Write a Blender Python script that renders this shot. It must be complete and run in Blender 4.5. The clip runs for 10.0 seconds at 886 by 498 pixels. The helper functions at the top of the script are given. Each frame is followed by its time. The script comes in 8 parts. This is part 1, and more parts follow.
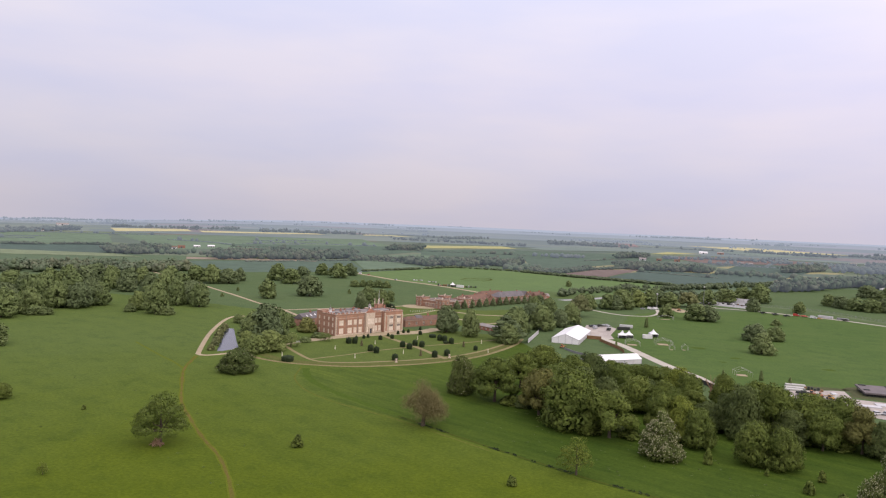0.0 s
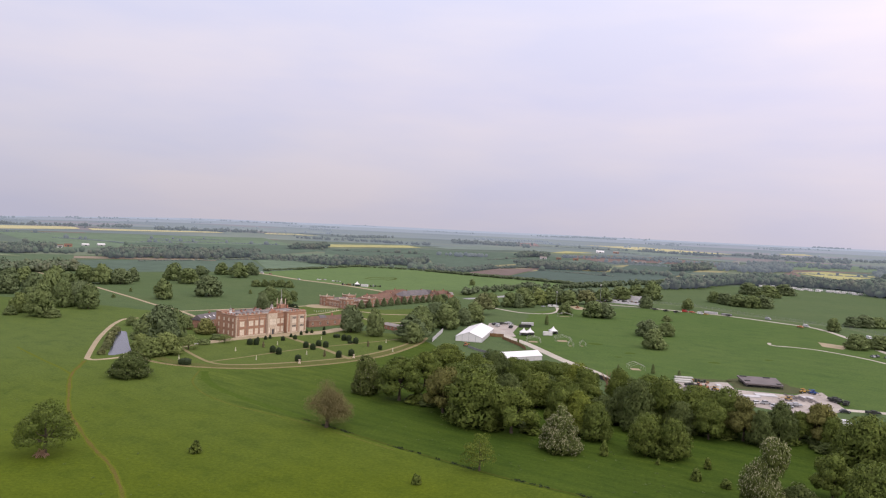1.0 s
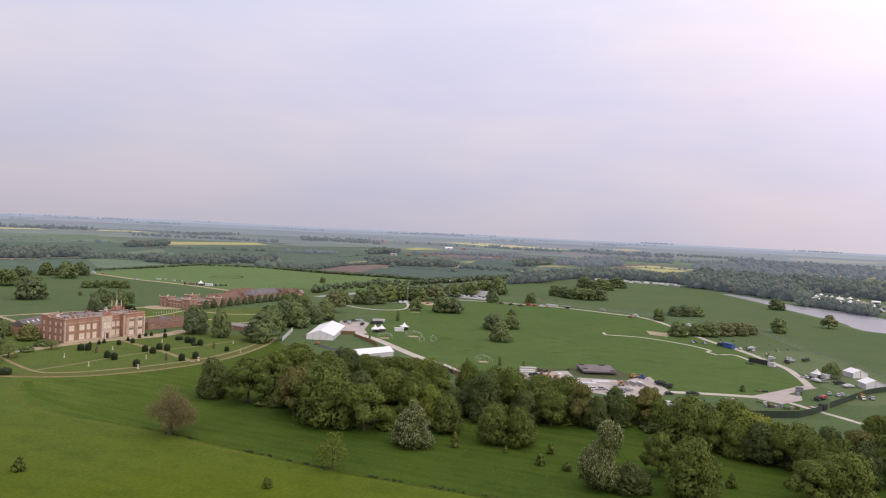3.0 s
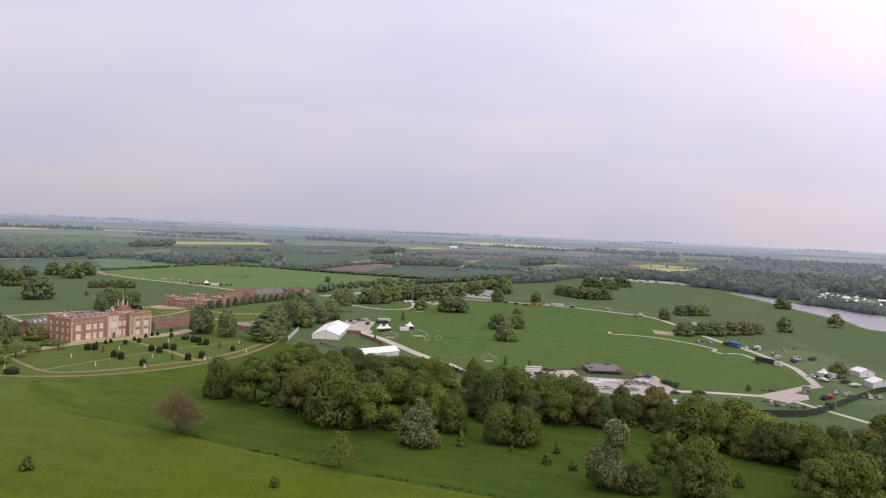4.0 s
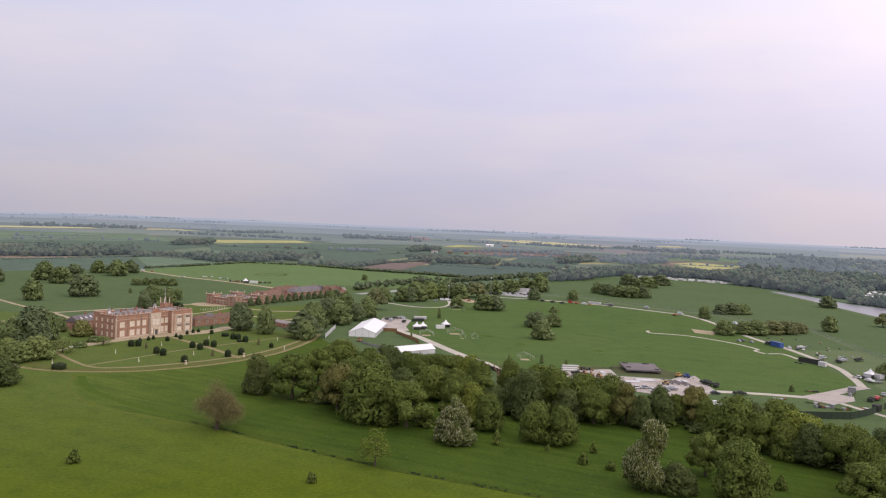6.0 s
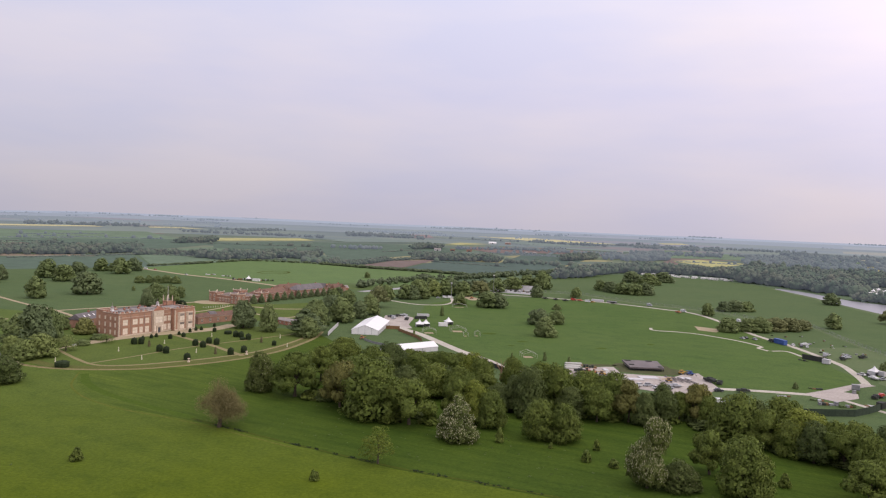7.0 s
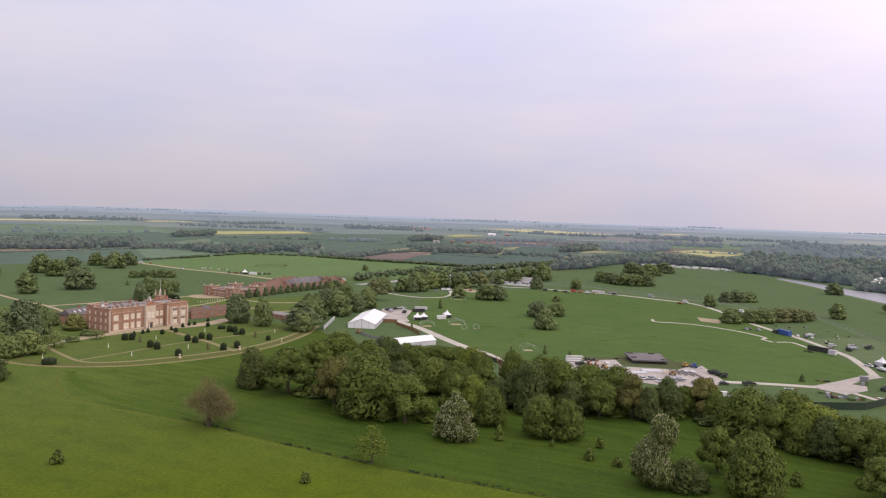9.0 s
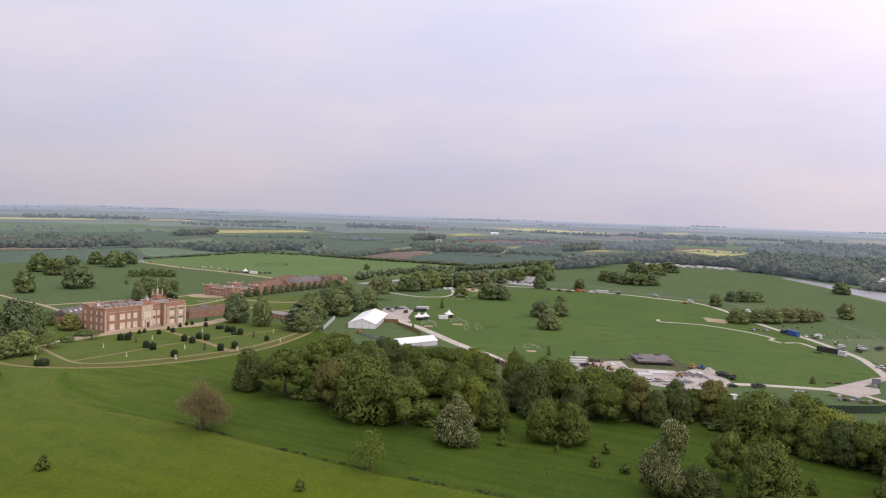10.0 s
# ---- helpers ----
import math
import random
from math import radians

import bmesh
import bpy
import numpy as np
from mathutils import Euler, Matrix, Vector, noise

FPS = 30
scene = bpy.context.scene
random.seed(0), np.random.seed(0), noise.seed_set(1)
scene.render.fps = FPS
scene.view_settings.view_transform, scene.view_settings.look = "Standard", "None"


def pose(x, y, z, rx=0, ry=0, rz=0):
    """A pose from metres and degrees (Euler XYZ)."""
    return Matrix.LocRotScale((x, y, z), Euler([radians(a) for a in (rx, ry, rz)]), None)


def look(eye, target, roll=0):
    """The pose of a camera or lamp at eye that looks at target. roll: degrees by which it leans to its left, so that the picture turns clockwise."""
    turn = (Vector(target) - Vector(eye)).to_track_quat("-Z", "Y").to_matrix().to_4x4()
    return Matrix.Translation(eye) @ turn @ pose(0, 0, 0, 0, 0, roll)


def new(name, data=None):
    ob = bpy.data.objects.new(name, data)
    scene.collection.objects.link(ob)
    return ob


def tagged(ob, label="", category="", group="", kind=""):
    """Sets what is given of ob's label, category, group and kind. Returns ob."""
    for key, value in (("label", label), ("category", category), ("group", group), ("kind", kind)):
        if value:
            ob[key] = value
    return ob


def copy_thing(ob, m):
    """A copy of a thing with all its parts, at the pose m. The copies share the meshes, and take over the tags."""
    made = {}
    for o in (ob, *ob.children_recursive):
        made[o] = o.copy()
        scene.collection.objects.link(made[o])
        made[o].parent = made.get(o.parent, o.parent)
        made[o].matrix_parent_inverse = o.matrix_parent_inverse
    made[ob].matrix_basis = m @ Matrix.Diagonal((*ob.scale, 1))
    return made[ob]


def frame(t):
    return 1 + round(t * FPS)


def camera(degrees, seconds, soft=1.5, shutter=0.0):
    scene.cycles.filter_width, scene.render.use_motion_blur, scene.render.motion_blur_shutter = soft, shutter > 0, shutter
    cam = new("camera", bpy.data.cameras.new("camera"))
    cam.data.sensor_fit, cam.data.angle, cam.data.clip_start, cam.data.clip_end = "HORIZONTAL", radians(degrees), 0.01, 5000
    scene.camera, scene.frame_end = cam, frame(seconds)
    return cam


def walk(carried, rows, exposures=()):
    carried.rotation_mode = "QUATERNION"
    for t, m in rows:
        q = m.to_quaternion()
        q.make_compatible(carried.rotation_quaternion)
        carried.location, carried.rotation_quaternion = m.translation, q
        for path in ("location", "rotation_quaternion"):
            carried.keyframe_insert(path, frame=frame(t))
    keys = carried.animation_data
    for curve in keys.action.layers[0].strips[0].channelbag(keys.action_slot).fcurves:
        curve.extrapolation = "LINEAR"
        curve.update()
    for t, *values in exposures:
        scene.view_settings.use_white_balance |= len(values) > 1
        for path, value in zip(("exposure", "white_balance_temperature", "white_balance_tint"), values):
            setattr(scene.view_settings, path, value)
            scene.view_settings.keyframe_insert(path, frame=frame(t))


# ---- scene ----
cam = camera(62.5, 10.0, soft=1.2)
PATH = [
    (0.00, look((0.34, 0.85, 69.61), (-294.7, 955.7, 34.3), 2.38)),
    (0.25, look((0.57, 0.56, 69.73), (-278.1, 960.3, 34.8), 2.47)),
    (0.50, look((0.71, 0.35, 69.82), (-255.5, 966.4, 35.5), 2.56)),
    (0.75, look((0.57, 0.45, 69.82), (-214.3, 976.5, 37.1), 2.64)),
    (1.00, look((0.36, 0.53, 69.82), (-168.0, 985.8, 38.8), 2.69)),
    (1.25, look((0.28, 0.21, 69.93), (-126.2, 991.7, 40.4), 2.71)),
    (1.50, look((0.21, -0.13, 70.03), (-89.4, 995.4, 41.8), 2.72)),
    (1.75, look((0.13, -0.18, 69.98), (-63.9, 997.4, 42.7), 2.74)),
    (2.00, look((0.06, -0.12, 69.92), (-42.9, 998.6, 43.4), 2.76)),
    (2.25, look((0.02, -0.06, 69.95), (-21.1, 999.4, 44.0), 2.76)),
    (2.50, look((0.00, 0.00, 70.00), (-0.0, 999.7, 44.3), 2.76)),
    (2.75, look((-0.00, -0.00, 70.00), (20.3, 999.5, 44.3), 2.76)),
    (3.00, look((-0.11, -0.01, 69.99), (34.9, 999.0, 44.1), 2.74)),
    (3.25, look((-0.29, -0.04, 69.97), (43.0, 998.7, 43.6), 2.70)),
    (3.50, look((-0.48, -0.06, 69.95), (44.3, 998.6, 43.2), 2.67)),
    (3.75, look((-0.58, -0.07, 69.93), (38.6, 998.8, 42.9), 2.64)),
    (4.00, look((-0.59, -0.07, 69.93), (28.3, 999.1, 42.9), 2.64)),
    (4.25, look((-0.51, -0.11, 69.98), (16.7, 999.3, 42.1), 2.61)),
    (4.50, look((-0.41, -0.15, 70.02), (5.8, 999.4, 41.1), 2.56)),
    (4.75, look((-0.39, -0.10, 69.99), (-2.6, 999.5, 40.7), 2.55)),
    (5.00, look((-0.38, -0.04, 69.97), (-9.0, 999.5, 40.3), 2.55)),
    (5.25, look((-0.35, -0.05, 70.00), (-13.2, 999.4, 39.7), 2.54)),
    (5.50, look((-0.32, -0.05, 70.04), (-16.1, 999.3, 39.1), 2.52)),
    (5.75, look((-0.31, -0.07, 70.07), (-18.8, 999.3, 38.6), 2.50)),
    (6.00, look((-0.31, -0.13, 70.08), (-21.0, 999.1, 38.0), 2.49)),
    (6.25, look((-0.32, -0.16, 70.09), (-22.7, 999.1, 37.5), 2.48)),
    (6.50, look((-0.31, -0.12, 70.08), (-23.8, 999.0, 36.7), 2.47)),
    (6.75, look((-0.29, 0.04, 70.06), (-24.4, 999.2, 35.8), 2.44)),
    (7.00, look((-0.23, 0.39, 70.01), (-24.6, 999.5, 34.5), 2.41)),
    (7.25, look((-0.13, 0.88, 69.92), (-24.1, 999.9, 32.8), 2.37)),
    (7.50, look((-0.01, 1.53, 69.84), (-23.4, 1000.5, 31.0), 2.32)),
    (7.75, look((0.10, 2.42, 69.77), (-22.3, 1001.4, 29.5), 2.27)),
    (8.00, look((0.21, 3.51, 69.69), (-21.3, 1002.4, 28.0), 2.22)),
    (8.25, look((0.33, 4.85, 69.60), (-21.1, 1003.7, 26.6), 2.16)),
    (8.50, look((0.45, 6.33, 69.51), (-21.4, 1005.1, 25.3), 2.09)),
    (8.75, look((0.54, 7.89, 69.44), (-21.8, 1006.6, 24.1), 2.05)),
    (9.00, look((0.64, 9.53, 69.37), (-22.5, 1008.2, 23.1), 2.01)),
    (9.25, look((0.73, 11.26, 69.28), (-23.2, 1009.9, 22.4), 1.99)),
    (9.50, look((0.83, 13.10, 69.17), (-24.0, 1011.7, 21.9), 1.98)),
    (9.75, look((0.93, 15.07, 69.01), (-24.9, 1013.6, 21.5), 2.00)),
    (10.00, look((1.02, 17.10, 68.83), (-25.9, 1015.6, 21.2), 2.03)),
]
walk(cam, PATH, exposures=((0.0, 0.07), (0.8, 0.05), (2.0, -0.05), (5.0, -0.07), (7.5, -0.07), (10.0, -0.01)))

# ---- world, sun, exposure ----
SUN_AZ, SUN_EL = 118.0, 38.0   # degrees clockwise from +y, above the horizon
world = bpy.data.worlds.new("overcast_sky")
scene.world = world
world.use_nodes = True
wn, wl = world.node_tree.nodes, world.node_tree.links
wn.clear()


def node(tree, kind, **values):
    n = tree.nodes.new(kind)
    for key, value in values.items():
        if key in n.inputs:
            n.inputs[key].default_value = value
    return n


def ramp(tree, stops):
    n = tree.nodes.new("ShaderNodeValToRGB")
    e = n.color_ramp.elements
    while len(e) < len(stops):
        e.new(0.5)
    for k, (p, c) in zip(e, stops):
        k.position, k.color = p, (*c, 1)
    return n


def mixed(tree, a, b, fac, blend="MIX"):
    n = tree.nodes.new("ShaderNodeMix")
    n.data_type, n.blend_type = "RGBA", blend
    for socket, value in ((n.inputs[0], fac), (n.inputs[6], a), (n.inputs[7], b)):
        if isinstance(value, bpy.types.NodeSocket):
            tree.links.new(value, socket)
        else:
            socket.default_value = value if isinstance(value, float) else (*value, 1)
    return n.outputs[2]


def build_sky():
    t = world.node_tree
    sky = t.nodes.new("ShaderNodeTexSky")
    sky.sky_type, sky.sun_disc = "NISHITA", False
    sky.sun_elevation, sky.sun_rotation = radians(SUN_EL), radians(SUN_AZ)
    sky.dust_density, sky.air_density = 3.0, 1.2
    thin = mixed(t, sky.outputs[0], (0.085, 0.085, 0.085), 1.0, "MULTIPLY")
    co = t.nodes.new("ShaderNodeTexCoord")
    sep = t.nodes.new("ShaderNodeSeparateXYZ")
    t.links.new(co.outputs["Generated"], sep.inputs[0])
    # overcast deck: greyer low down, whiter above
    deck = ramp(t, [(0.0, (0.655, 0.615, 0.68)), (0.07, (0.73, 0.68, 0.755)), (0.17, (0.82, 0.765, 0.865)), (0.34, (0.95, 0.915, 1.01)), (0.62, (1.06, 1.03, 1.11)), (1.0, (1.18, 1.15, 1.22))])
    t.links.new(sep.outputs[2], deck.inputs[0])
    # broad cloud sheets, drawn out along the horizon
    stretch = t.nodes.new("ShaderNodeMapping")
    stretch.inputs["Scale"].default_value = (1.6, 1.6, 7.0)
    t.links.new(co.outputs["Generated"], stretch.inputs[0])
    cloud = node(t, "ShaderNodeTexNoise", Scale=1.7, Detail=4.0, Roughness=0.5)
    t.links.new(stretch.outputs[0], cloud.inputs[0])
    fac = ramp(t, [(0.36, (0, 0, 0)), (0.66, (1, 1, 1))])
    t.links.new(cloud.outputs[0], fac.inputs[0])
    soft = mixed(t, (0.935, 0.955, 1.03), (1.075, 1.04, 1.015), fac.outputs[0])
    deck_lit = mixed(t, deck.outputs[0], soft, 1.0, "MULTIPLY")
    # the veiled sun brightens its own side of the deck
    side = t.nodes.new("ShaderNodeVectorMath")
    side.operation = "DOT_PRODUCT"
    side.inputs[1].default_value = (math.sin(radians(SUN_AZ)) * 0.8, math.cos(radians(SUN_AZ)) * 0.8, 0.5)
    t.links.new(co.outputs["Generated"], side.inputs[0])
    reach = t.nodes.new("ShaderNodeMapRange")
    reach.inputs["From Min"].default_value, reach.inputs["From Max"].default_value = -0.7, 1.0
    t.links.new(side.outputs["Value"], reach.inputs["Value"])
    glow = ramp(t, [(0.0, (0.77, 0.785, 0.825)), (0.25, (0.87, 0.875, 0.92)), (0.42, (0.99, 0.97, 0.995)), (0.52, (1.20, 1.14, 1.15)), (1.0, (1.75, 1.66, 1.55))])
    t.links.new(reach.outputs[0], glow.inputs[0])
    lit = mixed(t, deck_lit, glow.outputs[0], 1.0, "MULTIPLY")
    total = mixed(t, lit, thin, 0.12)
    bg = node(t, "ShaderNodeBackground", Strength=1.13)
    t.links.new(total, bg.inputs[0])
    out = t.nodes.new("ShaderNodeOutputWorld")
    t.links.new(bg.outputs[0], out.inputs[0])


build_sky()
sun = new("sun", bpy.data.lights.new("sun", "SUN"))
sun.data.energy, sun.data.angle, sun.data.color = 0.75, radians(28), (1.0, 0.95, 0.88)
s_dir = Vector((math.sin(radians(SUN_AZ)) * math.cos(radians(SUN_EL)), math.cos(radians(SUN_AZ)) * math.cos(radians(SUN_EL)), math.sin(radians(SUN_EL))))
sun.matrix_world = look(s_dir * 300, (0, 0, 0))


# ---- materials ----
def surface(name, base, second=None, scale=0.3, fine=4.0, rough=0.9, spec=0.2, bump=0.0, per_object=0.0, per_island=0.0, metallic=0.0, glow=None, through_leaf=0.0, even=0.0):
    """A procedural surface: two colours in broad patches, a fine grain, and changes from object to object."""
    m = bpy.data.materials.new(name)
    m.use_nodes = True
    t = m.node_tree
    bsdf = t.nodes["Principled BSDF"]
    geo = t.nodes.new("ShaderNodeNewGeometry")
    second = second or tuple(c * 0.75 for c in base)
    broad = node(t, "ShaderNodeTexNoise", Scale=scale, Detail=5.0, Roughness=0.6)
    t.links.new(geo.outputs["Position"], broad.inputs[0])
    r = ramp(t, [(0.35, (0, 0, 0)), (0.65, (1, 1, 1))])
    t.links.new(broad.outputs[0], r.inputs[0])
    col = mixed(t, base, second, r.outputs[0])
    grain = node(t, "ShaderNodeTexNoise", Scale=fine, Detail=3.0, Roughness=0.7)
    t.links.new(geo.outputs["Position"], grain.inputs[0])
    amp = 0.26 * (1 - even)
    g = ramp(t, [(0.25, (1 - amp,) * 3), (0.75, (1 + amp,) * 3)])
    t.links.new(grain.outputs[0], g.inputs[0])
    col = mixed(t, col, g.outputs[0], 1.0, "MULTIPLY")
    if per_object:
        info = t.nodes.new("ShaderNodeObjectInfo")
        k = ramp(t, [(0.0, (1 - per_object, 1 - per_object * 0.8, 1 - per_object)), (0.5, (1.0, 1.0, 0.94)), (1.0, (1 + per_object, 1 + per_object * 0.8, 1 + per_object * 0.5))])
        t.links.new(info.outputs["Random"], k.inputs[0])
        col = mixed(t, col, k.outputs[0], 1.0, "MULTIPLY")
    if per_island:
        k = ramp(t, [(0.0, (1 - per_island,) * 3), (1.0, (1 + per_island, 1 + per_island, 1 + per_island * 0.6))])
        t.links.new(geo.outputs["Random Per Island"], k.inputs[0])
        col = mixed(t, col, k.outputs[0], 1.0, "MULTIPLY")
    t.links.new(col, bsdf.inputs["Base Color"])
    bsdf.inputs["Roughness"].default_value = rough
    bsdf.inputs["Specular IOR Level"].default_value = spec
    bsdf.inputs["Metallic"].default_value = metallic
    if bump:
        b = node(t, "ShaderNodeBump", Strength=bump, Distance=0.3)
        t.links.new(grain.outputs[0], b.inputs["Height"])
        t.links.new(b.outputs[0], bsdf.inputs["Normal"])
    if through_leaf:
        tr = t.nodes.new("ShaderNodeBsdfTranslucent")
        t.links.new(col, tr.inputs[0])
        mx = node(t, "ShaderNodeMixShader")
        mx.inputs[0].default_value = through_leaf
        t.links.new(bsdf.outputs[0], mx.inputs[1])
        t.links.new(tr.outputs[0], mx.inputs[2])
        t.links.new(mx.outputs[0], t.nodes["Material Output"].inputs[0])
    if glow:   # far land and woods: haze painted in as emission
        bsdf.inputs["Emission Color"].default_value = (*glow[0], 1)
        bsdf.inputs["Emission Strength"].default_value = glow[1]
    return m


def grass(name, base, second, third, scale=0.012, beyond=None, rugged=1.0, ridges=0.0, thins=None):
    """Pasture: broad drifts, tufts, and faint mown or grazed streaks."""
    m = bpy.data.materials.new(name)
    m.use_nodes = True
    t = m.node_tree
    bsdf = t.nodes["Principled BSDF"]
    geo = t.nodes.new("ShaderNodeNewGeometry")
    a = node(t, "ShaderNodeTexNoise", Scale=scale, Detail=6.0, Roughness=0.62)
    t.links.new(geo.outputs["Position"], a.inputs[0])
    ra = ramp(t, [(0.36, (0, 0, 0)), (0.64, (1, 1, 1))])
    t.links.new(a.outputs[0], ra.inputs[0])
    col = mixed(t, base, second, ra.outputs[0])
    if beyond:   # greener with distance from (-60, 60), in effect with distance from the camera
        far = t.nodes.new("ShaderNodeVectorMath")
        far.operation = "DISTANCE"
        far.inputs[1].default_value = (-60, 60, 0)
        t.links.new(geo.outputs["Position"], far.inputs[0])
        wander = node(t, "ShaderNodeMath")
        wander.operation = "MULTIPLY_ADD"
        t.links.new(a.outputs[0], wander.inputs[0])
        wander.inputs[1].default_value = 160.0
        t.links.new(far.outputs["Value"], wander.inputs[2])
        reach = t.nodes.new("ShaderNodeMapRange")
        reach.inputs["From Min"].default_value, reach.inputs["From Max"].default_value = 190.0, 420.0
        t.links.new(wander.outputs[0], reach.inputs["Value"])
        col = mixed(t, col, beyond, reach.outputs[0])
        outer = t.nodes.new("ShaderNodeMapRange")   # paler and bluer still beyond about 700 m
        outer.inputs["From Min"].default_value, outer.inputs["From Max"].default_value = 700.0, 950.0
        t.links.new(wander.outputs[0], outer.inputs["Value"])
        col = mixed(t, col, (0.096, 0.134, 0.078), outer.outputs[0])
    if thins:   # shorter and paler where it runs out into the open pasture
        apart = t.nodes.new("ShaderNodeSeparateXYZ")
        t.links.new(geo.outputs["Position"], apart.inputs[0])
        fade = t.nodes.new("ShaderNodeMapRange")
        fade.interpolation_type = "SMOOTHSTEP"
        fade.inputs["From Min"].default_value, fade.inputs["From Max"].default_value = -40.0, -165.0
        t.links.new(apart.outputs[0], fade.inputs["Value"])
        col = mixed(t, col, thins, fade.outputs[0])
    mp = t.nodes.new("ShaderNodeMapping")
    mp.vector_type = "TEXTURE"   # ridge and furrow runs beside the ditch
    mp.inputs["Rotation"].default_value = (0, 0, radians(-27.8))
    mp.inputs["Scale"].default_value = (2.6, 0.75, 1.0)
    t.links.new(geo.outputs["Position"], mp.inputs[0])
    b = node(t, "ShaderNodeTexNoise", Scale=0.09, Detail=7.0, Roughness=0.64)
    t.links.new(mp.outputs[0], b.inputs[0])
    rb = ramp(t, [(0.40, (0, 0, 0)), (0.70, (1, 1, 1))])
    t.links.new(b.outputs[0], rb.inputs[0])
    col = mixed(t, col, tuple(c / d for c, d in zip(third, base)), mixed(t, (0, 0, 0), (0.9, 0.9, 0.9), rb.outputs[0]), "MULTIPLY")
    # grazed and tussocky drifts a few paces across
    drift = node(t, "ShaderNodeTexNoise", Scale=0.10, Detail=8.0, Roughness=0.70, Distortion=0.5)
    t.links.new(geo.outputs["Position"], drift.inputs[0])
    rd = ramp(t, [(0.32, (0.74, 0.80, 0.82)), (0.48, (1.0, 1.0, 1.0)), (0.68, (1.08, 1.06, 1.0))])
    t.links.new(drift.outputs[0], rd.inputs[0])
    col = mixed(t, col, rd.outputs[0], rugged, "MULTIPLY")
    if ridges:   # worn ridge and furrow, a few paces apart
        turn = t.nodes.new("ShaderNodeMapping")
        turn.vector_type = "TEXTURE"
        turn.inputs["Rotation"].default_value = (0, 0, radians(-25.0))
        turn.inputs["Scale"].default_value = (34.0, 3.4, 1.0)
        t.links.new(geo.outputs["Position"], turn.inputs[0])
        rows = node(t, "ShaderNodeTexNoise", Scale=1.0, Detail=3.0, Roughness=0.55)
        t.links.new(turn.outputs[0], rows.inputs[0])
        rw = ramp(t, [(0.32, (1 - ridges, 1 - ridges * 0.85, 1 - ridges)), (0.68, (1 + ridges * 1.3, 1 + ridges * 0.9, 1 + ridges * 0.5))])
        t.links.new(rows.outputs[0], rw.inputs[0])
        col = mixed(t, col, rw.outputs[0], 1.0, "MULTIPLY")
    c = node(t, "ShaderNodeTexNoise", Scale=0.9, Detail=4.0, Roughness=0.75)
    t.links.new(geo.outputs["Position"], c.inputs[0])
    rc = ramp(t, [(0.3, (0.75, 0.76, 0.78)), (0.7, (1.21, 1.19, 1.16))])
    t.links.new(c.outputs[0], rc.inputs[0])
    col = mixed(t, col, rc.outputs[0], 1.0, "MULTIPLY")
    t.links.new(col, bsdf.inputs["Base Color"])
    bsdf.inputs["Roughness"].default_value = 0.95
    bsdf.inputs["Specular IOR Level"].default_value = 0.04
    bu = node(t, "ShaderNodeBump", Strength=0.35, Distance=0.4)
    t.links.new(c.outputs[0], bu.inputs["Height"])
    t.links.new(bu.outputs[0], bsdf.inputs["Normal"])
    return m


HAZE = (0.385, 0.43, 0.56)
M = {}
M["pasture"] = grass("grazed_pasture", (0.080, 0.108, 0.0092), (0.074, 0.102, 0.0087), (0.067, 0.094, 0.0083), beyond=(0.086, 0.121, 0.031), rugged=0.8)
M["paddock"] = grass("lush_paddock", (0.042, 0.072, 0.0108), (0.049, 0.079, 0.0118), (0.036, 0.065, 0.0098), ridges=0.17, rugged=0.7, thins=(0.074, 0.108, 0.020))
M["rough"] = grass("darker_rough_grass", (0.054, 0.088, 0.012), (0.062, 0.092, 0.013), (0.046, 0.074, 0.011))
M["verge"] = grass("olive_verge_grass", (0.104, 0.108, 0.036), (0.096, 0.106, 0.032), (0.086, 0.098, 0.030), rugged=0.5)
M["arena"] = grass("show_field_grass", (0.068, 0.112, 0.030), (0.080, 0.122, 0.035), (0.057, 0.098, 0.027), rugged=0.7)
# park and meadow blues are raised to imitate haze
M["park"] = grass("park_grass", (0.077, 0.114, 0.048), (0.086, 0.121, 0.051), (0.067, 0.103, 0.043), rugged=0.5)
M["meadow"] = grass("hay_meadow", (0.113, 0.168, 0.062), (0.104, 0.158, 0.060), (0.093, 0.143, 0.054), rugged=0.4)
M["lawn"] = grass("garden_lawn", (0.082, 0.112, 0.027), (0.090, 0.121, 0.030), (0.071, 0.101, 0.025), rugged=0.5)
M["gravel"] = surface("pale_gravel", (0.34, 0.278, 0.182), (0.28, 0.23, 0.146), 0.15, 2.0)
M["gravel_path"] = surface("worn_garden_gravel", (0.225, 0.180, 0.092), (0.175, 0.155, 0.068), 0.2, 2.0)
M["worn"] = surface("worn_earth_track", (0.124, 0.092, 0.028), (0.098, 0.100, 0.017), 0.16, 1.5, spec=0.03)
M["trodden"] = surface("trodden_grass", (0.096, 0.114, 0.0125), (0.088, 0.113, 0.0115), 0.25, 1.5, spec=0.03)
M["trackway"] = surface("pale_trackway_panels", (0.43, 0.395, 0.335), (0.35, 0.32, 0.27), 0.1, 1.2)
M["hardcore"] = surface("pink_grey_hardstanding", (0.39, 0.345, 0.31), (0.30, 0.265, 0.24), 0.08, 1.0)
M["grey_road"] = surface("grey_estate_road", (0.30, 0.30, 0.29), (0.24, 0.24, 0.24), 0.06, 0.8)
M["grey_mat"] = surface("grey_green_trodden_ground", (0.088, 0.118, 0.046), (0.076, 0.110, 0.040), 0.05, 0.6)
M["trampled"] = surface("trampled_dark_turf", (0.086, 0.088, 0.046), (0.068, 0.078, 0.036), 0.25, 1.5, spec=0.03)
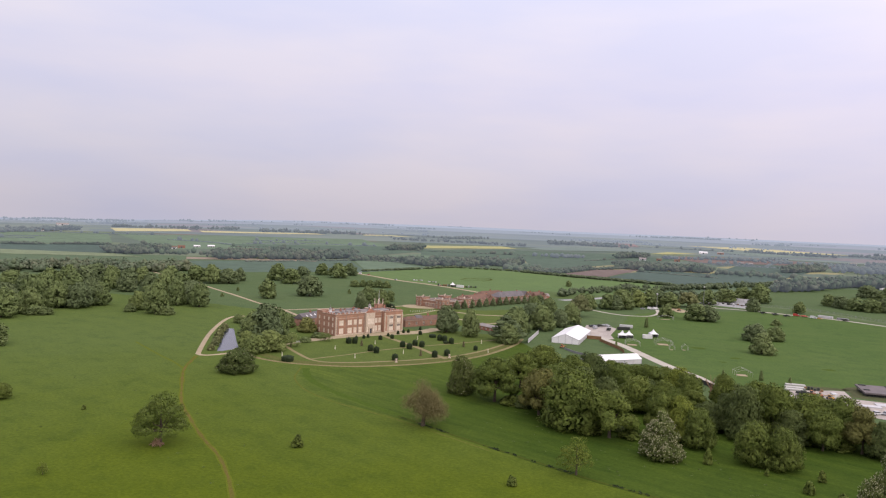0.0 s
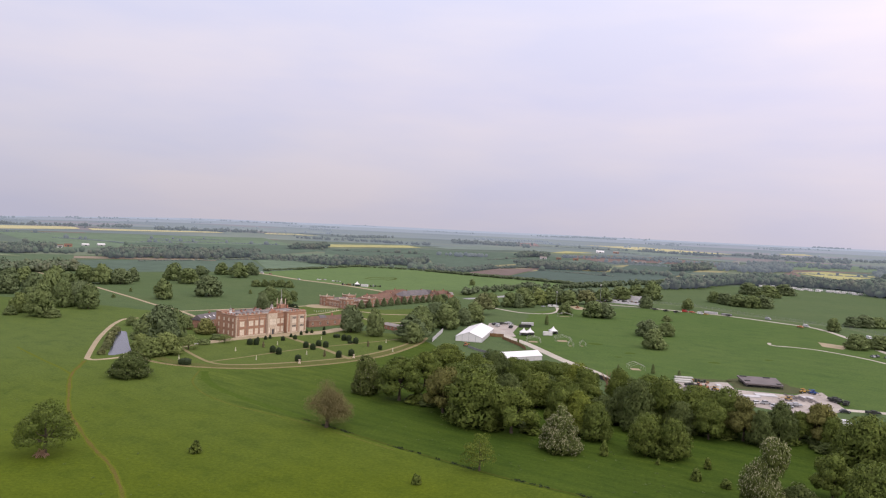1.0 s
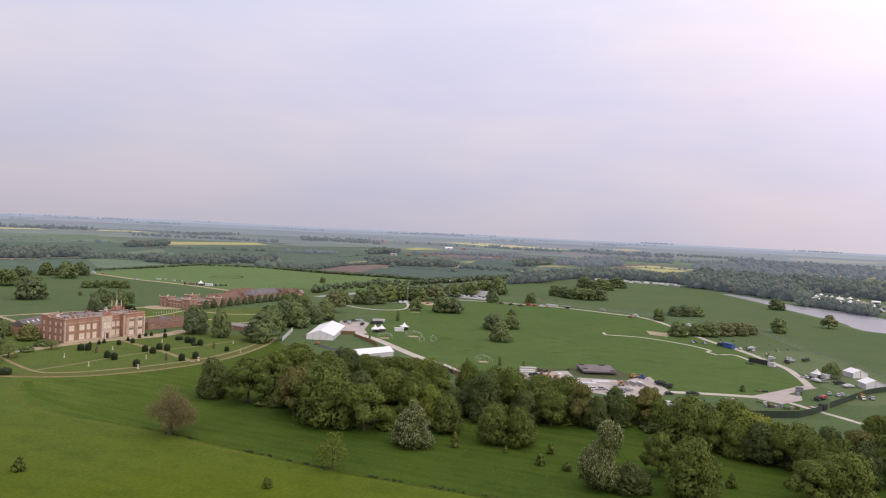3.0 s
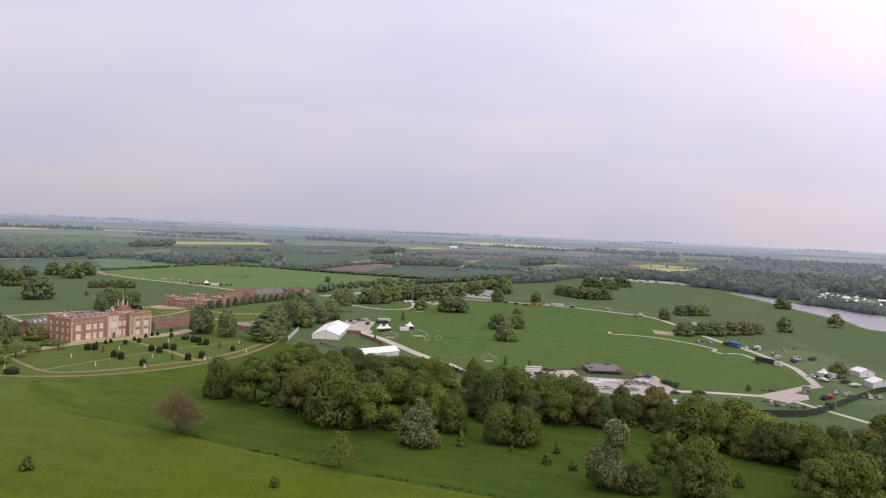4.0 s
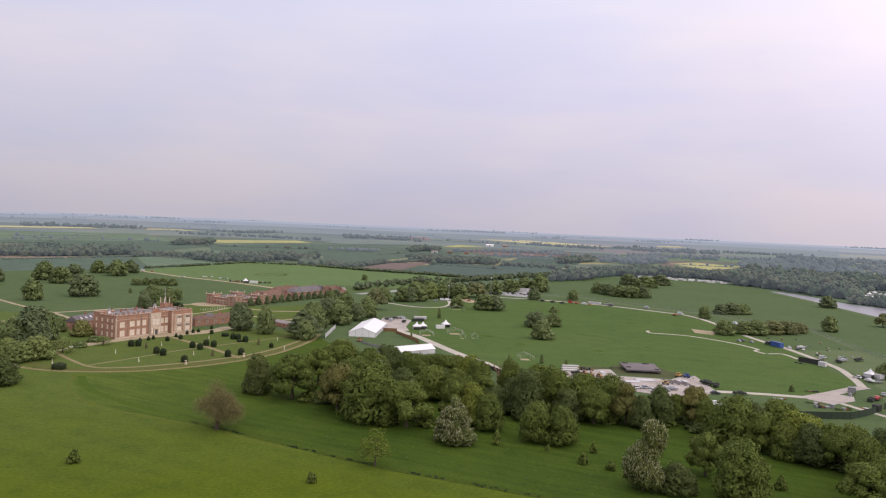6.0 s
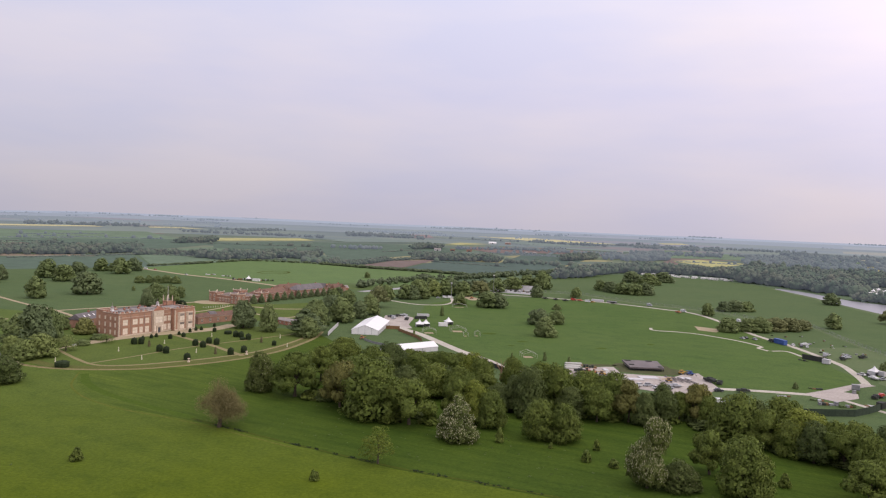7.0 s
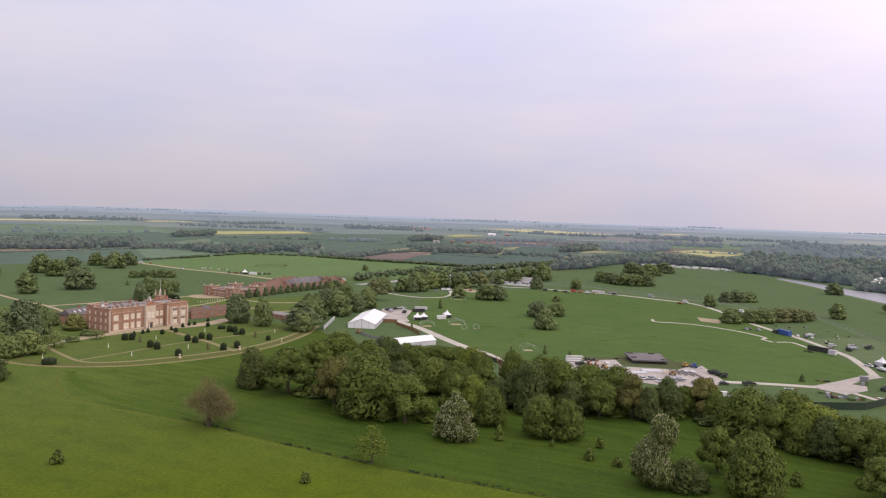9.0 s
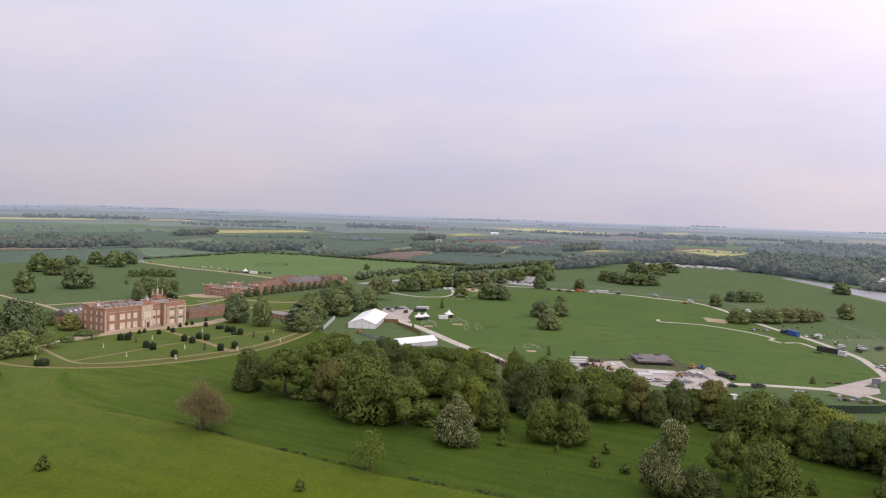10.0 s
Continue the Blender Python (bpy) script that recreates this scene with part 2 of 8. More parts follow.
# dark tones painted in for the shade of a flat hollow and ditch
M["furrow"] = surface("hollow_shade_grass", (0.052, 0.086, 0.0125), (0.061, 0.094, 0.0140), 0.15, 0.8, spec=0.02)
M["rim"] = surface("yellowed_rim_grass", (0.105, 0.112, 0.026), (0.080, 0.104, 0.016), 0.2, 1.0, spec=0.02)
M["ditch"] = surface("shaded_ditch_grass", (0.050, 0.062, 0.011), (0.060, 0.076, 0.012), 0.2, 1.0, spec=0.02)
M["brick_hall"] = surface("weathered_pink_red_brick", (0.375, 0.214, 0.148), (0.29, 0.162, 0.114), 0.30, 3.0, per_object=0.05)
M["brick"] = surface("soft_red_brick", (0.32, 0.180, 0.132), (0.23, 0.132, 0.100), 0.28, 3.0, per_object=0.08)
M["brick_pale"] = surface("weathered_pink_brick", (0.38, 0.19, 0.13), (0.30, 0.14, 0.095), 0.4, 3.0)
M["old_lead"] = surface("stained_brown_grey_lead", (0.185, 0.150, 0.135), (0.135, 0.108, 0.098), 0.4, 2.0, rough=0.75)
M["stone"] = surface("cream_dressed_stone", (0.56, 0.46, 0.36), (0.46, 0.37, 0.29), 0.8, 3.0)
M["statue"] = surface("lichened_statue_stone", (0.58, 0.54, 0.40), (0.44, 0.42, 0.31), 0.8, 4.0)
# the sky's reflection is painted into the panes as a cream base colour
M["glass"] = surface("sky_toned_leaded_glass", (0.80, 0.71, 0.60), (0.70, 0.61, 0.51), 0.7, 2.0, rough=0.25, spec=0.5, even=0.8)
M["dark_glass"] = surface("dark_window_glass", (0.05, 0.05, 0.055), (0.10, 0.10, 0.11), 0.5, 2.0, rough=0.12, spec=0.5)
M["lead"] = surface("grey_lead_roof", (0.27, 0.238, 0.222), (0.20, 0.176, 0.165), 0.3, 2.0, rough=0.6)
M["slate"] = surface("blue_grey_slate", (0.150, 0.132, 0.134), (0.108, 0.098, 0.102), 0.4, 3.0, rough=0.7)
M["tile"] = surface("brown_red_pantile", (0.172, 0.098, 0.074), (0.128, 0.082, 0.066), 0.3, 3.0, per_object=0.1)
M["white_paint"] = surface("white_paint", (0.66, 0.65, 0.64), (0.58, 0.57, 0.56), 0.5, 3.0, rough=0.5, even=0.8)
M["canvas"] = surface("white_pvc_canvas", (0.70, 0.69, 0.69), (0.65, 0.64, 0.65), 0.12, 0.8, rough=0.55, even=0.8)
M["canvas_wall"] = surface("grey_white_tent_wall", (0.50, 0.49, 0.50), (0.44, 0.43, 0.44), 0.3, 1.0, rough=0.6, even=0.8)
M["steel"] = surface("galvanised_steel", (0.30, 0.30, 0.31), (0.24, 0.24, 0.25), 0.5, 3.0, rough=0.5, metallic=0.4, even=0.8)
M["alu"] = surface("pale_alloy_truss", (0.42, 0.41, 0.37), (0.36, 0.35, 0.32), 0.5, 3.0, rough=0.5, even=0.8)
M["black"] = surface("black_screen_cloth", (0.030, 0.033, 0.030), (0.045, 0.048, 0.042), 0.3, 2.0, rough=0.8)
M["green_screen"] = surface("dark_green_fence_cloth", (0.030, 0.045, 0.030), (0.040, 0.055, 0.036), 0.3, 2.0)
M["stage_roof"] = surface("dark_grey_roof_skin", (0.150, 0.125, 0.125), (0.115, 0.10, 0.10), 0.2, 1.5, rough=0.6, even=0.8)
M["timber"] = surface("brown_timber", (0.20, 0.12, 0.06), (0.15, 0.085, 0.045), 0.5, 3.0)
M["blue"] = surface("blue_sheet_metal", (0.05, 0.10, 0.30), (0.045, 0.085, 0.24), 0.4, 2.0, rough=0.5, even=0.8)
M["red"] = surface("orange_red_paint", (0.50, 0.12, 0.07), (0.42, 0.10, 0.06), 0.4, 2.0, rough=0.4, even=0.8)
M["yellow"] = surface("plant_yellow_paint", (0.48, 0.30, 0.07), (0.40, 0.24, 0.06), 0.4, 2.0, rough=0.45, even=0.8)
M["orange"] = surface("site_orange_paint", (0.38, 0.17, 0.08), (0.32, 0.14, 0.07), 0.4, 2.0, rough=0.5, even=0.8)
M["rubber"] = surface("black_rubber", (0.02, 0.02, 0.02), (0.03, 0.03, 0.03), 1.0, 4.0)
M["bark"] = surface("grey_brown_bark", (0.085, 0.068, 0.050), (0.060, 0.048, 0.036), 1.0, 5.0)
M["pale_bark"] = surface("bleached_dead_wood", (0.27, 0.18, 0.115), (0.19, 0.115, 0.075), 1.0, 5.0)
M["twig"] = surface("budding_red_brown_twigs", (0.170, 0.145, 0.066), (0.152, 0.134, 0.062), 0.5, 2.0, per_island=0.25)
LEAF = {
    "oak": ((0.144, 0.178, 0.043), (0.118, 0.157, 0.038)),
    "lime": ((0.192, 0.226, 0.044), (0.160, 0.198, 0.040)),
    "olive": ((0.180, 0.176, 0.058), (0.150, 0.152, 0.052)),
    "dark": ((0.108, 0.138, 0.048), (0.090, 0.120, 0.043)),
    "copper": ((0.176, 0.152, 0.092), (0.144, 0.131, 0.080)),
    "gold": ((0.285, 0.285, 0.105), (0.245, 0.255, 0.095)),
    "yew": ((0.030, 0.044, 0.020), (0.023, 0.035, 0.016)),
    "chestnut": ((0.120, 0.145, 0.046), (0.098, 0.124, 0.040)),
}
for k, (a, b) in LEAF.items():
    M["leaf_" + k] = surface(k + "_leaves", a, b, 0.25, 1.5, rough=0.7, spec=0.15, per_object=0.14, per_island=0.30, through_leaf=0.28)
# copies of the leaf colours for far trees, paled and greyed to imitate haze
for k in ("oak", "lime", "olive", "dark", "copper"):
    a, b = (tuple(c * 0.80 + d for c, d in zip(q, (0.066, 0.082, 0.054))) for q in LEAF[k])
    M["leaf_young_" + k] = surface("hazed_pale_" + k + "_leaves", a, b, 0.25, 1.5, rough=0.7, spec=0.15, per_object=0.10, per_island=0.10, through_leaf=0.28)
M["petal"] = surface("cream_blossom", (0.58, 0.55, 0.36), (0.48, 0.46, 0.30), 0.5, 2.0, per_island=0.15)
M["water"] = surface("still_lake_water", (0.19, 0.19, 0.21), (0.16, 0.16, 0.18), 0.05, 0.3, rough=0.35, spec=1.0)
M["pond"] = surface("dark_pond_water", (0.055, 0.060, 0.080), (0.045, 0.050, 0.066), 0.05, 0.3, rough=0.16, spec=0.30)
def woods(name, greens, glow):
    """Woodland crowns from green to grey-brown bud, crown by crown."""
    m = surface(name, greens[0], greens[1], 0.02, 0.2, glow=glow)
    t = m.node_tree
    bsdf = t.nodes["Principled BSDF"]
    geo = t.nodes.new("ShaderNodeNewGeometry")
    tone = ramp(t, [(k / (len(greens) - 1), g) for k, g in enumerate(greens)])
    t.links.new(geo.outputs["Random Per Island"], tone.inputs[0])
    stand = node(t, "ShaderNodeTexNoise", Scale=0.018, Detail=3.0, Roughness=0.6)
    t.links.new(geo.outputs["Position"], stand.inputs[0])
    k = ramp(t, [(0.36, (0.78, 0.86, 0.90)), (0.52, (1.0, 1.0, 1.0)), (0.66, (1.16, 1.03, 1.0))])
    t.links.new(stand.outputs[0], k.inputs[0])
    t.links.new(mixed(t, tone.outputs[0], k.outputs[0], 1.0, "MULTIPLY"), bsdf.inputs["Base Color"])
    M[name] = m


# haze is painted into the woods: as emission, in wood_leaf as paler colour
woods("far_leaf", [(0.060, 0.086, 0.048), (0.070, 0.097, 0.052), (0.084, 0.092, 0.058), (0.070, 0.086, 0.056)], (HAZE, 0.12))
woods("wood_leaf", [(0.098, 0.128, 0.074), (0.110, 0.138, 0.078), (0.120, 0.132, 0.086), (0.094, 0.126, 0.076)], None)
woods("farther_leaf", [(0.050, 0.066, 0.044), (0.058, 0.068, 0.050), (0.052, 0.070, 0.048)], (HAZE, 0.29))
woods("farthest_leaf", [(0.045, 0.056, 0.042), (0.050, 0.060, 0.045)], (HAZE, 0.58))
M["hedge"] = surface("hawthorn_hedge", (0.096, 0.120, 0.068), (0.082, 0.106, 0.060), 0.1, 1.0, per_island=0.25)


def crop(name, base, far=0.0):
    """A field; far: haze painted over a distant one as emission."""
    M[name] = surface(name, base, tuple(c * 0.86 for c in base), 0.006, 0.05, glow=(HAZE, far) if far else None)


# haze is folded into these base colours; the distant ones add emission
crop("winter_wheat", (0.070, 0.108, 0.074))
crop("blue_green_wheat", (0.060, 0.094, 0.074))
crop("far_wheat", (0.108, 0.158, 0.098))
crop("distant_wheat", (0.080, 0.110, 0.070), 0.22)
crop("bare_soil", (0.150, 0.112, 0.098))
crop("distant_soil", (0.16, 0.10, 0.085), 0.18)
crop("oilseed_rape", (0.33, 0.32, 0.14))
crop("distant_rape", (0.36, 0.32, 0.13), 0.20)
crop("stubble", (0.225, 0.185, 0.135))
crop("pale_pasture", (0.155, 0.190, 0.105))


def farmland(name, size, far, haze_mix):
    """Countryside too far off to walk: a patchwork of crops, each field its own tint, with haze mixed into its colour
    and emission.
    """
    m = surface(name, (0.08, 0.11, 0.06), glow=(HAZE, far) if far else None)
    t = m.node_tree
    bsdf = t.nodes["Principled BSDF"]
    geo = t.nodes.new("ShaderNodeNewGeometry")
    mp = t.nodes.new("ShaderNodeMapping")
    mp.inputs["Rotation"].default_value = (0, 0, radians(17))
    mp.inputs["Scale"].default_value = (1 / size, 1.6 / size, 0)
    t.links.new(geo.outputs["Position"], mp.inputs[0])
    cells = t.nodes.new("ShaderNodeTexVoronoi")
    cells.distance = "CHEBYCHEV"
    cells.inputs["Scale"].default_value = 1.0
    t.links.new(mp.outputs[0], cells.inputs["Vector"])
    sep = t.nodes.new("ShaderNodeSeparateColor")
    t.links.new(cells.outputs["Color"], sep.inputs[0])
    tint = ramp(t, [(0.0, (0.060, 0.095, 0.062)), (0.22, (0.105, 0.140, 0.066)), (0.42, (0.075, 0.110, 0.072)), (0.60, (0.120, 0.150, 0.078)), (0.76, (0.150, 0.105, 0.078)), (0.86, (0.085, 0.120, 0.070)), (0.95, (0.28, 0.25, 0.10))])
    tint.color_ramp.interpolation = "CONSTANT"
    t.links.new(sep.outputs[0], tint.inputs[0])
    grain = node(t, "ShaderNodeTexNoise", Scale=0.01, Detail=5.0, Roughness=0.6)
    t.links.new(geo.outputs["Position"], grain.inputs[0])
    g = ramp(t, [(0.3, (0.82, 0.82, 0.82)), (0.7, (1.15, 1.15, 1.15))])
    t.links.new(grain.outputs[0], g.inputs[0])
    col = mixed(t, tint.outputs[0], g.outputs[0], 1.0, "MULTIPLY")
    t.links.new(mixed(t, col, (0.052, 0.058, 0.064) if far else (0.12, 0.14, 0.135), haze_mix), bsdf.inputs["Base Color"])
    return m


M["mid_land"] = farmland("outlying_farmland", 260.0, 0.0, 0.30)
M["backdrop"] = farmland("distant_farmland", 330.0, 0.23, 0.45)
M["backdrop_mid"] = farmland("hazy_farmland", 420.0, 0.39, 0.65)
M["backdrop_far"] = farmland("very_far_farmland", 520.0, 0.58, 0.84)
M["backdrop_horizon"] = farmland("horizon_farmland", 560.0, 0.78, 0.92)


# ---- mesh helpers ----
def height_at(x, y):
    """The ground: flat, then raised far off so that its edge fits the horizon in the camera's view."""
    r = math.hypot(x, y)
    if r < 1400:
        return 0.0
    k = (r - 1400) / 3500
    w = min(max((-math.atan2(x, y) - 0.44) / 0.44, 0.0), 1.0)   # lowered to the left to fit the horizon in the camera's view
    return 49 * k ** 1.2 - 54 * w * w * (3 - 2 * w) * max(0.0, k - 0.33) / 0.67 + 7.0 * max(0.0, k - 0.35) * noise.noise((x * 0.0011, y * 0.0011, 3.0))


def mesh_of(name, verts, faces, material=None, smooth=False):
    me = bpy.data.meshes.new(name)
    me.from_pydata(verts, [], faces)
    if material:
        me.materials.append(M[material])
    if smooth:
        me.shade_smooth()
    return me


def part(name, bm, material, parent, label="", at=None):
    """Links a bmesh or mesh as one mesh object under a thing or a part."""
    if isinstance(bm, bmesh.types.BMesh):
        me = bpy.data.meshes.new(name)
        bmesh.ops.recalc_face_normals(bm, faces=bm.faces)
        bm.to_mesh(me)
        bm.free()
        me.materials.append(M[material])
    else:
        me = bm
    ob = new(name, me)
    if parent:
        ob.parent = parent
    if at:
        ob.matrix_basis = at
    return tagged(ob, label) if label else ob


def thing(name, x, y, turn, label, category, group="", z=0.0):
    ob = new(name)
    ob.empty_display_size = 0.5
    ob.matrix_basis = pose(x, y, z, 0, 0, turn)
    return tagged(ob, label, category, group)


def box(bm, x0, x1, y0, y1, z0, z1, shift=None):
    v = [bm.verts.new(p if shift is None else shift @ Vector(p)) for p in [(x, y, z) for z in (z0, z1) for y in (y0, y1) for x in (x0, x1)]]
    for f in ((0, 2, 3, 1), (4, 5, 7, 6), (0, 1, 5, 4), (2, 6, 7, 3), (0, 4, 6, 2), (1, 3, 7, 5)):
        bm.faces.new([v[i] for i in f])
    return bm


def block(x0, x1, y0, y1, z0, z1):
    return box(bmesh.new(), x0, x1, y0, y1, z0, z1)


def prism(outline, z0, z1):
    bm = bmesh.new()
    a, b = [bm.verts.new((x, y, z0)) for x, y in outline], [bm.verts.new((x, y, z1)) for x, y in outline]
    n = len(outline)
    bm.faces.new(a[::-1])
    bm.faces.new(b)
    for i in range(n):
        bm.faces.new((a[i], a[(i + 1) % n], b[(i + 1) % n], b[i]))
    return bm


def turned(profile, n=12):
    """A solid of revolution from (radius, height) pairs."""
    bm = bmesh.new()
    rings = []
    for r, z in profile:
        rings.append([bm.verts.new((r * math.cos(i * math.tau / n), r * math.sin(i * math.tau / n), z)) for i in range(n)])
    for a, b in zip(rings, rings[1:]):
        for i in range(n):
            bm.faces.new((a[i], a[(i + 1) % n], b[(i + 1) % n], b[i]))
    bm.faces.new(rings[0][::-1])
    bm.faces.new(rings[-1])
    return bm


def hipped(x0, x1, y0, y1, z, rise, inset=None, eave=0.4):
    """A hipped (inset) or gabled (inset 0) roof with its ridge along x."""
    bm = bmesh.new()
    x0, x1, y0, y1 = x0 - eave, x1 + eave, y0 - eave, y1 + eave
    ym = (y0 + y1) / 2
    i = (y1 - y0) / 2 if inset is None else inset
    lo = [bm.verts.new(p) for p in ((x0, y0, z), (x1, y0, z), (x1, y1, z), (x0, y1, z))]
    hi = [bm.verts.new(p) for p in ((x0 + i, ym, z + rise), (x1 - i, ym, z + rise))]
    for f in ((lo[0], lo[1], hi[1], hi[0]), (lo[2], lo[3], hi[0], hi[1]), (lo[1], lo[2], hi[1]), (lo[3], lo[0], hi[0]), (lo[3], lo[2], lo[1], lo[0])):
        bm.faces.new(f)
    return bm


def curve_through(points, closed=False, step=3.0):
    """A smooth line through plan points."""
    p = [Vector(q) for q in points]
    n, out = len(p), []
    for i in range(n if closed else n - 1):
        a, b, c, d = (p[(i + k) % n] if closed else p[min(max(i + k, 0), n - 1)] for k in (-1, 0, 1, 2))
        m = max(2, int((c - b).length / step))
        for j in range(m):
            s = j / m
            out.append(0.5 * ((2 * b) + (c - a) * s + (2 * a - 5 * b + 4 * c - d) * s * s + (3 * b - a - 3 * c + d) * s ** 3))
    if not closed:
        out.append(p[-1])
    return out


def ribbon(name, points, width, lift, material, label, ragged=0.12, kind="structure", step=3.0):
    """A path, road or strip with slightly uneven edges, a little thicker than the ground it lies on."""
    line = curve_through(points, step=step)
    verts, faces = [], []
    for i, q in enumerate(line):
        d = (line[min(i + 1, len(line) - 1)] - line[max(i - 1, 0)])
        d = d.normalized() if d.length > 0 else Vector((1, 0))
        side = Vector((d.y, -d.x))
        for s in (-1, 1):
            w = width / 2 * (1 + ragged * noise.noise((q.x * 0.15, q.y * 0.15, s * 7.0)))
            e = q + side * s * w
            z = height_at(e.x, e.y)
            verts.append((e.x, e.y, z + lift))
        for s in (-1, 1):
            e = q + side * s * (width / 2 + 0.25)
            verts.append((e.x, e.y, height_at(e.x, e.y) - 0.02))
        if i:
            a, b = 4 * (i - 1), 4 * i
            faces += [(a, b, b + 1, a + 1), (a + 2, b + 2, b, a), (a + 1, b + 1, b + 3, a + 3)]
    ob = new(name, mesh_of(name, verts, faces, material))
    return tagged(ob, label, kind=kind)


def patch(name, points, lift, material, label, smooth=True, ragged=0.6):
    """A level piece of ground with a hand-drawn outline."""
    line = curve_through(points, True, 4.0) if smooth else [Vector(p) for p in points]
    bm = bmesh.new()
    vs = []
    for q in line:
        j = ragged * noise.noise((q.x * 0.09, q.y * 0.09, 1.0)) if smooth else 0
        vs.append(bm.verts.new((q.x + j, q.y - j, lift)))
    f = bm.faces.new(vs)
    f.normal_update()
    if f.normal.z < 0:
        f.normal_flip()
    bmesh.ops.triangulate(bm, faces=[f])
    me = bpy.data.meshes.new(name)
    bm.to_mesh(me)
    bm.free()
    me.materials.append(M[material])
    return tagged(new(name, me), label, kind="structure")


def field(name, a, b, c, d, lift, material, label, n=14):
    """A four-cornered field that follows the land."""
    a, b, c, d = (Vector(q) for q in (a, b, c, d))
    verts, faces = [], []
    for i in range(n + 1):
        for j in range(n + 1):
            u, v = i / n, j / n
            q = a * (1 - u) * (1 - v) + b * u * (1 - v) + c * u * v + d * (1 - u) * v
            verts.append((q.x, q.y, height_at(q.x, q.y) + lift))
            if i and j:
                k = (n + 1) * i + j
                faces.append((k - n - 2, k - 1, k, k - n - 1))
    ob = new(name, mesh_of(name, verts, faces, material, True))
    return tagged(ob, label, kind="structure")


# ---- the land ----
def land():
    def ring(name, radii, material, label, lift=0.0):
        verts, faces, n = [], [], 160
        for r in radii:
            for k in range(n):
                x, y = r * math.sin(k * math.tau / n), r * math.cos(k * math.tau / n)
                verts.append((x, y, height_at(x, y) + lift))
        for i in range(len(radii) - 1):
            for k in range(n):
                a, b = i * n + k, i * n + (k + 1) % n
                faces.append((a, b, b + n, a + n))
        if radii[0] < 2:
            faces.append(tuple(range(n))[::-1])
        ob = new(name, mesh_of(name, verts, faces, material, True))
        return tagged(ob, label, kind="structure")

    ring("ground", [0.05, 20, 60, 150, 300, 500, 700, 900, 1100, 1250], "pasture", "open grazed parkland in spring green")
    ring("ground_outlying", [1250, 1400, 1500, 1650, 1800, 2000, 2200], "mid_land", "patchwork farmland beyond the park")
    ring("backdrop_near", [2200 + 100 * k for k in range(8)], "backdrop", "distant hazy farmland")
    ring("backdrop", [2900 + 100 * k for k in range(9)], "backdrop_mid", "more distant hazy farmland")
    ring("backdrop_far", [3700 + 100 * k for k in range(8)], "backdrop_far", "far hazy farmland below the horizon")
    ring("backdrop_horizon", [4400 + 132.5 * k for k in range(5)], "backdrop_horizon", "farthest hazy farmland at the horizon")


land()

# ---- fields ----
field("field", (-1499.6, 1329.9), (-1428.8, 1593.7), (-1068.1, 1207.9), (-1143.1, 1014.4), 0.30, "far_wheat", "green cereal field far off")
field("field", (-1128.1, 1001.2), (-1043.7, 1165.3), (-839.3, 950.0), (-1006.7, 893.8), 0.30, "blue_green_wheat", "blue-green cereal field")
field("field", (-1006.7, 893.8), (-839.3, 950.0), (-758.1, 917.0), (-912.9, 810.7), 0.32, "pale_pasture", "pale grazed strip beside woodland")
field("field", (-1402.6, 1584.9), (-907.7, 2083.5), (-688.1, 1763.2), (-878.1, 1136.9), 0.30, "far_wheat", "broad green cereal field")
field("field", (-966.0, 1404.3), (-676.4, 1733.4), (-539.6, 1579.0), (-554.5, 1225.2), 0.34, "winter_wheat", "green cereal field behind a wood")
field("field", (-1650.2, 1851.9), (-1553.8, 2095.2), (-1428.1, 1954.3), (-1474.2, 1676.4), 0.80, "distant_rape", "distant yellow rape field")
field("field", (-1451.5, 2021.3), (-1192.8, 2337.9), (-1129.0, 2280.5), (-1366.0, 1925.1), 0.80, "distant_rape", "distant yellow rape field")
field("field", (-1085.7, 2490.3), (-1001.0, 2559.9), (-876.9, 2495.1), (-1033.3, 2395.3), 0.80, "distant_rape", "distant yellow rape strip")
field("field", (-646.3, 1893.4), (-465.8, 2105.8), (-403.0, 2004.7), (-590.2, 1747.7), 0.50, "oilseed_rape", "yellow rape field")
field("field", (-662.9, 896.8), (-508.9, 1125.0), (-382.9, 902.8), (-515.1, 751.1), 0.20, "winter_wheat", "teal-green cereal field at the park edge")
field("field", (-722.4, 976.8), (-552.1, 1086.2), (-534.1, 1051.1), (-687.2, 929.4), 0.36, "stubble", "pale headland strip by a wood")
field("field", (-565.7, 1654.7), (-406.7, 1909.9), (-246.5, 1496.6), (-494.0, 1446.7), 0.36, "winter_wheat", "teal cereal field")
field("field", (-562.9, 1243.6), (-496.1, 1509.3), (-332.0, 1098.7), (-382.9, 902.8), 0.22, "far_wheat", "green pasture strip behind the park")
field("field", (-153.2, 1106.6), (-118.7, 1271.8), (-43.7, 1379.9), (-85.4, 1099.9), 0.36, "bare_soil", "red-brown ploughed field")
field("field", (-81.9, 1088.5), (-35.8, 1365.6), (78.4, 1362.0), (35.9, 1029.9), 0.34, "blue_green_wheat", "blue-green cereal field")
field("field", (72.8, 1357.4), (169.2, 1840.1), (331.5, 1785.3), (124.9, 1151.2), 0.34, "blue_green_wheat", "blue-green cereal field")
field("field", (35.9, 1029.9), (72.8, 1357.4), (172.1, 1437.6), (118.6, 1133.5), 0.38, "blue_green_wheat", "blue-green cereal field")
field("field", (-392.8, 1912.1), (-88.4, 2010.0), (18.9, 1819.8), (-207.6, 1193.4), 0.24, "winter_wheat", "broad green cereal field")
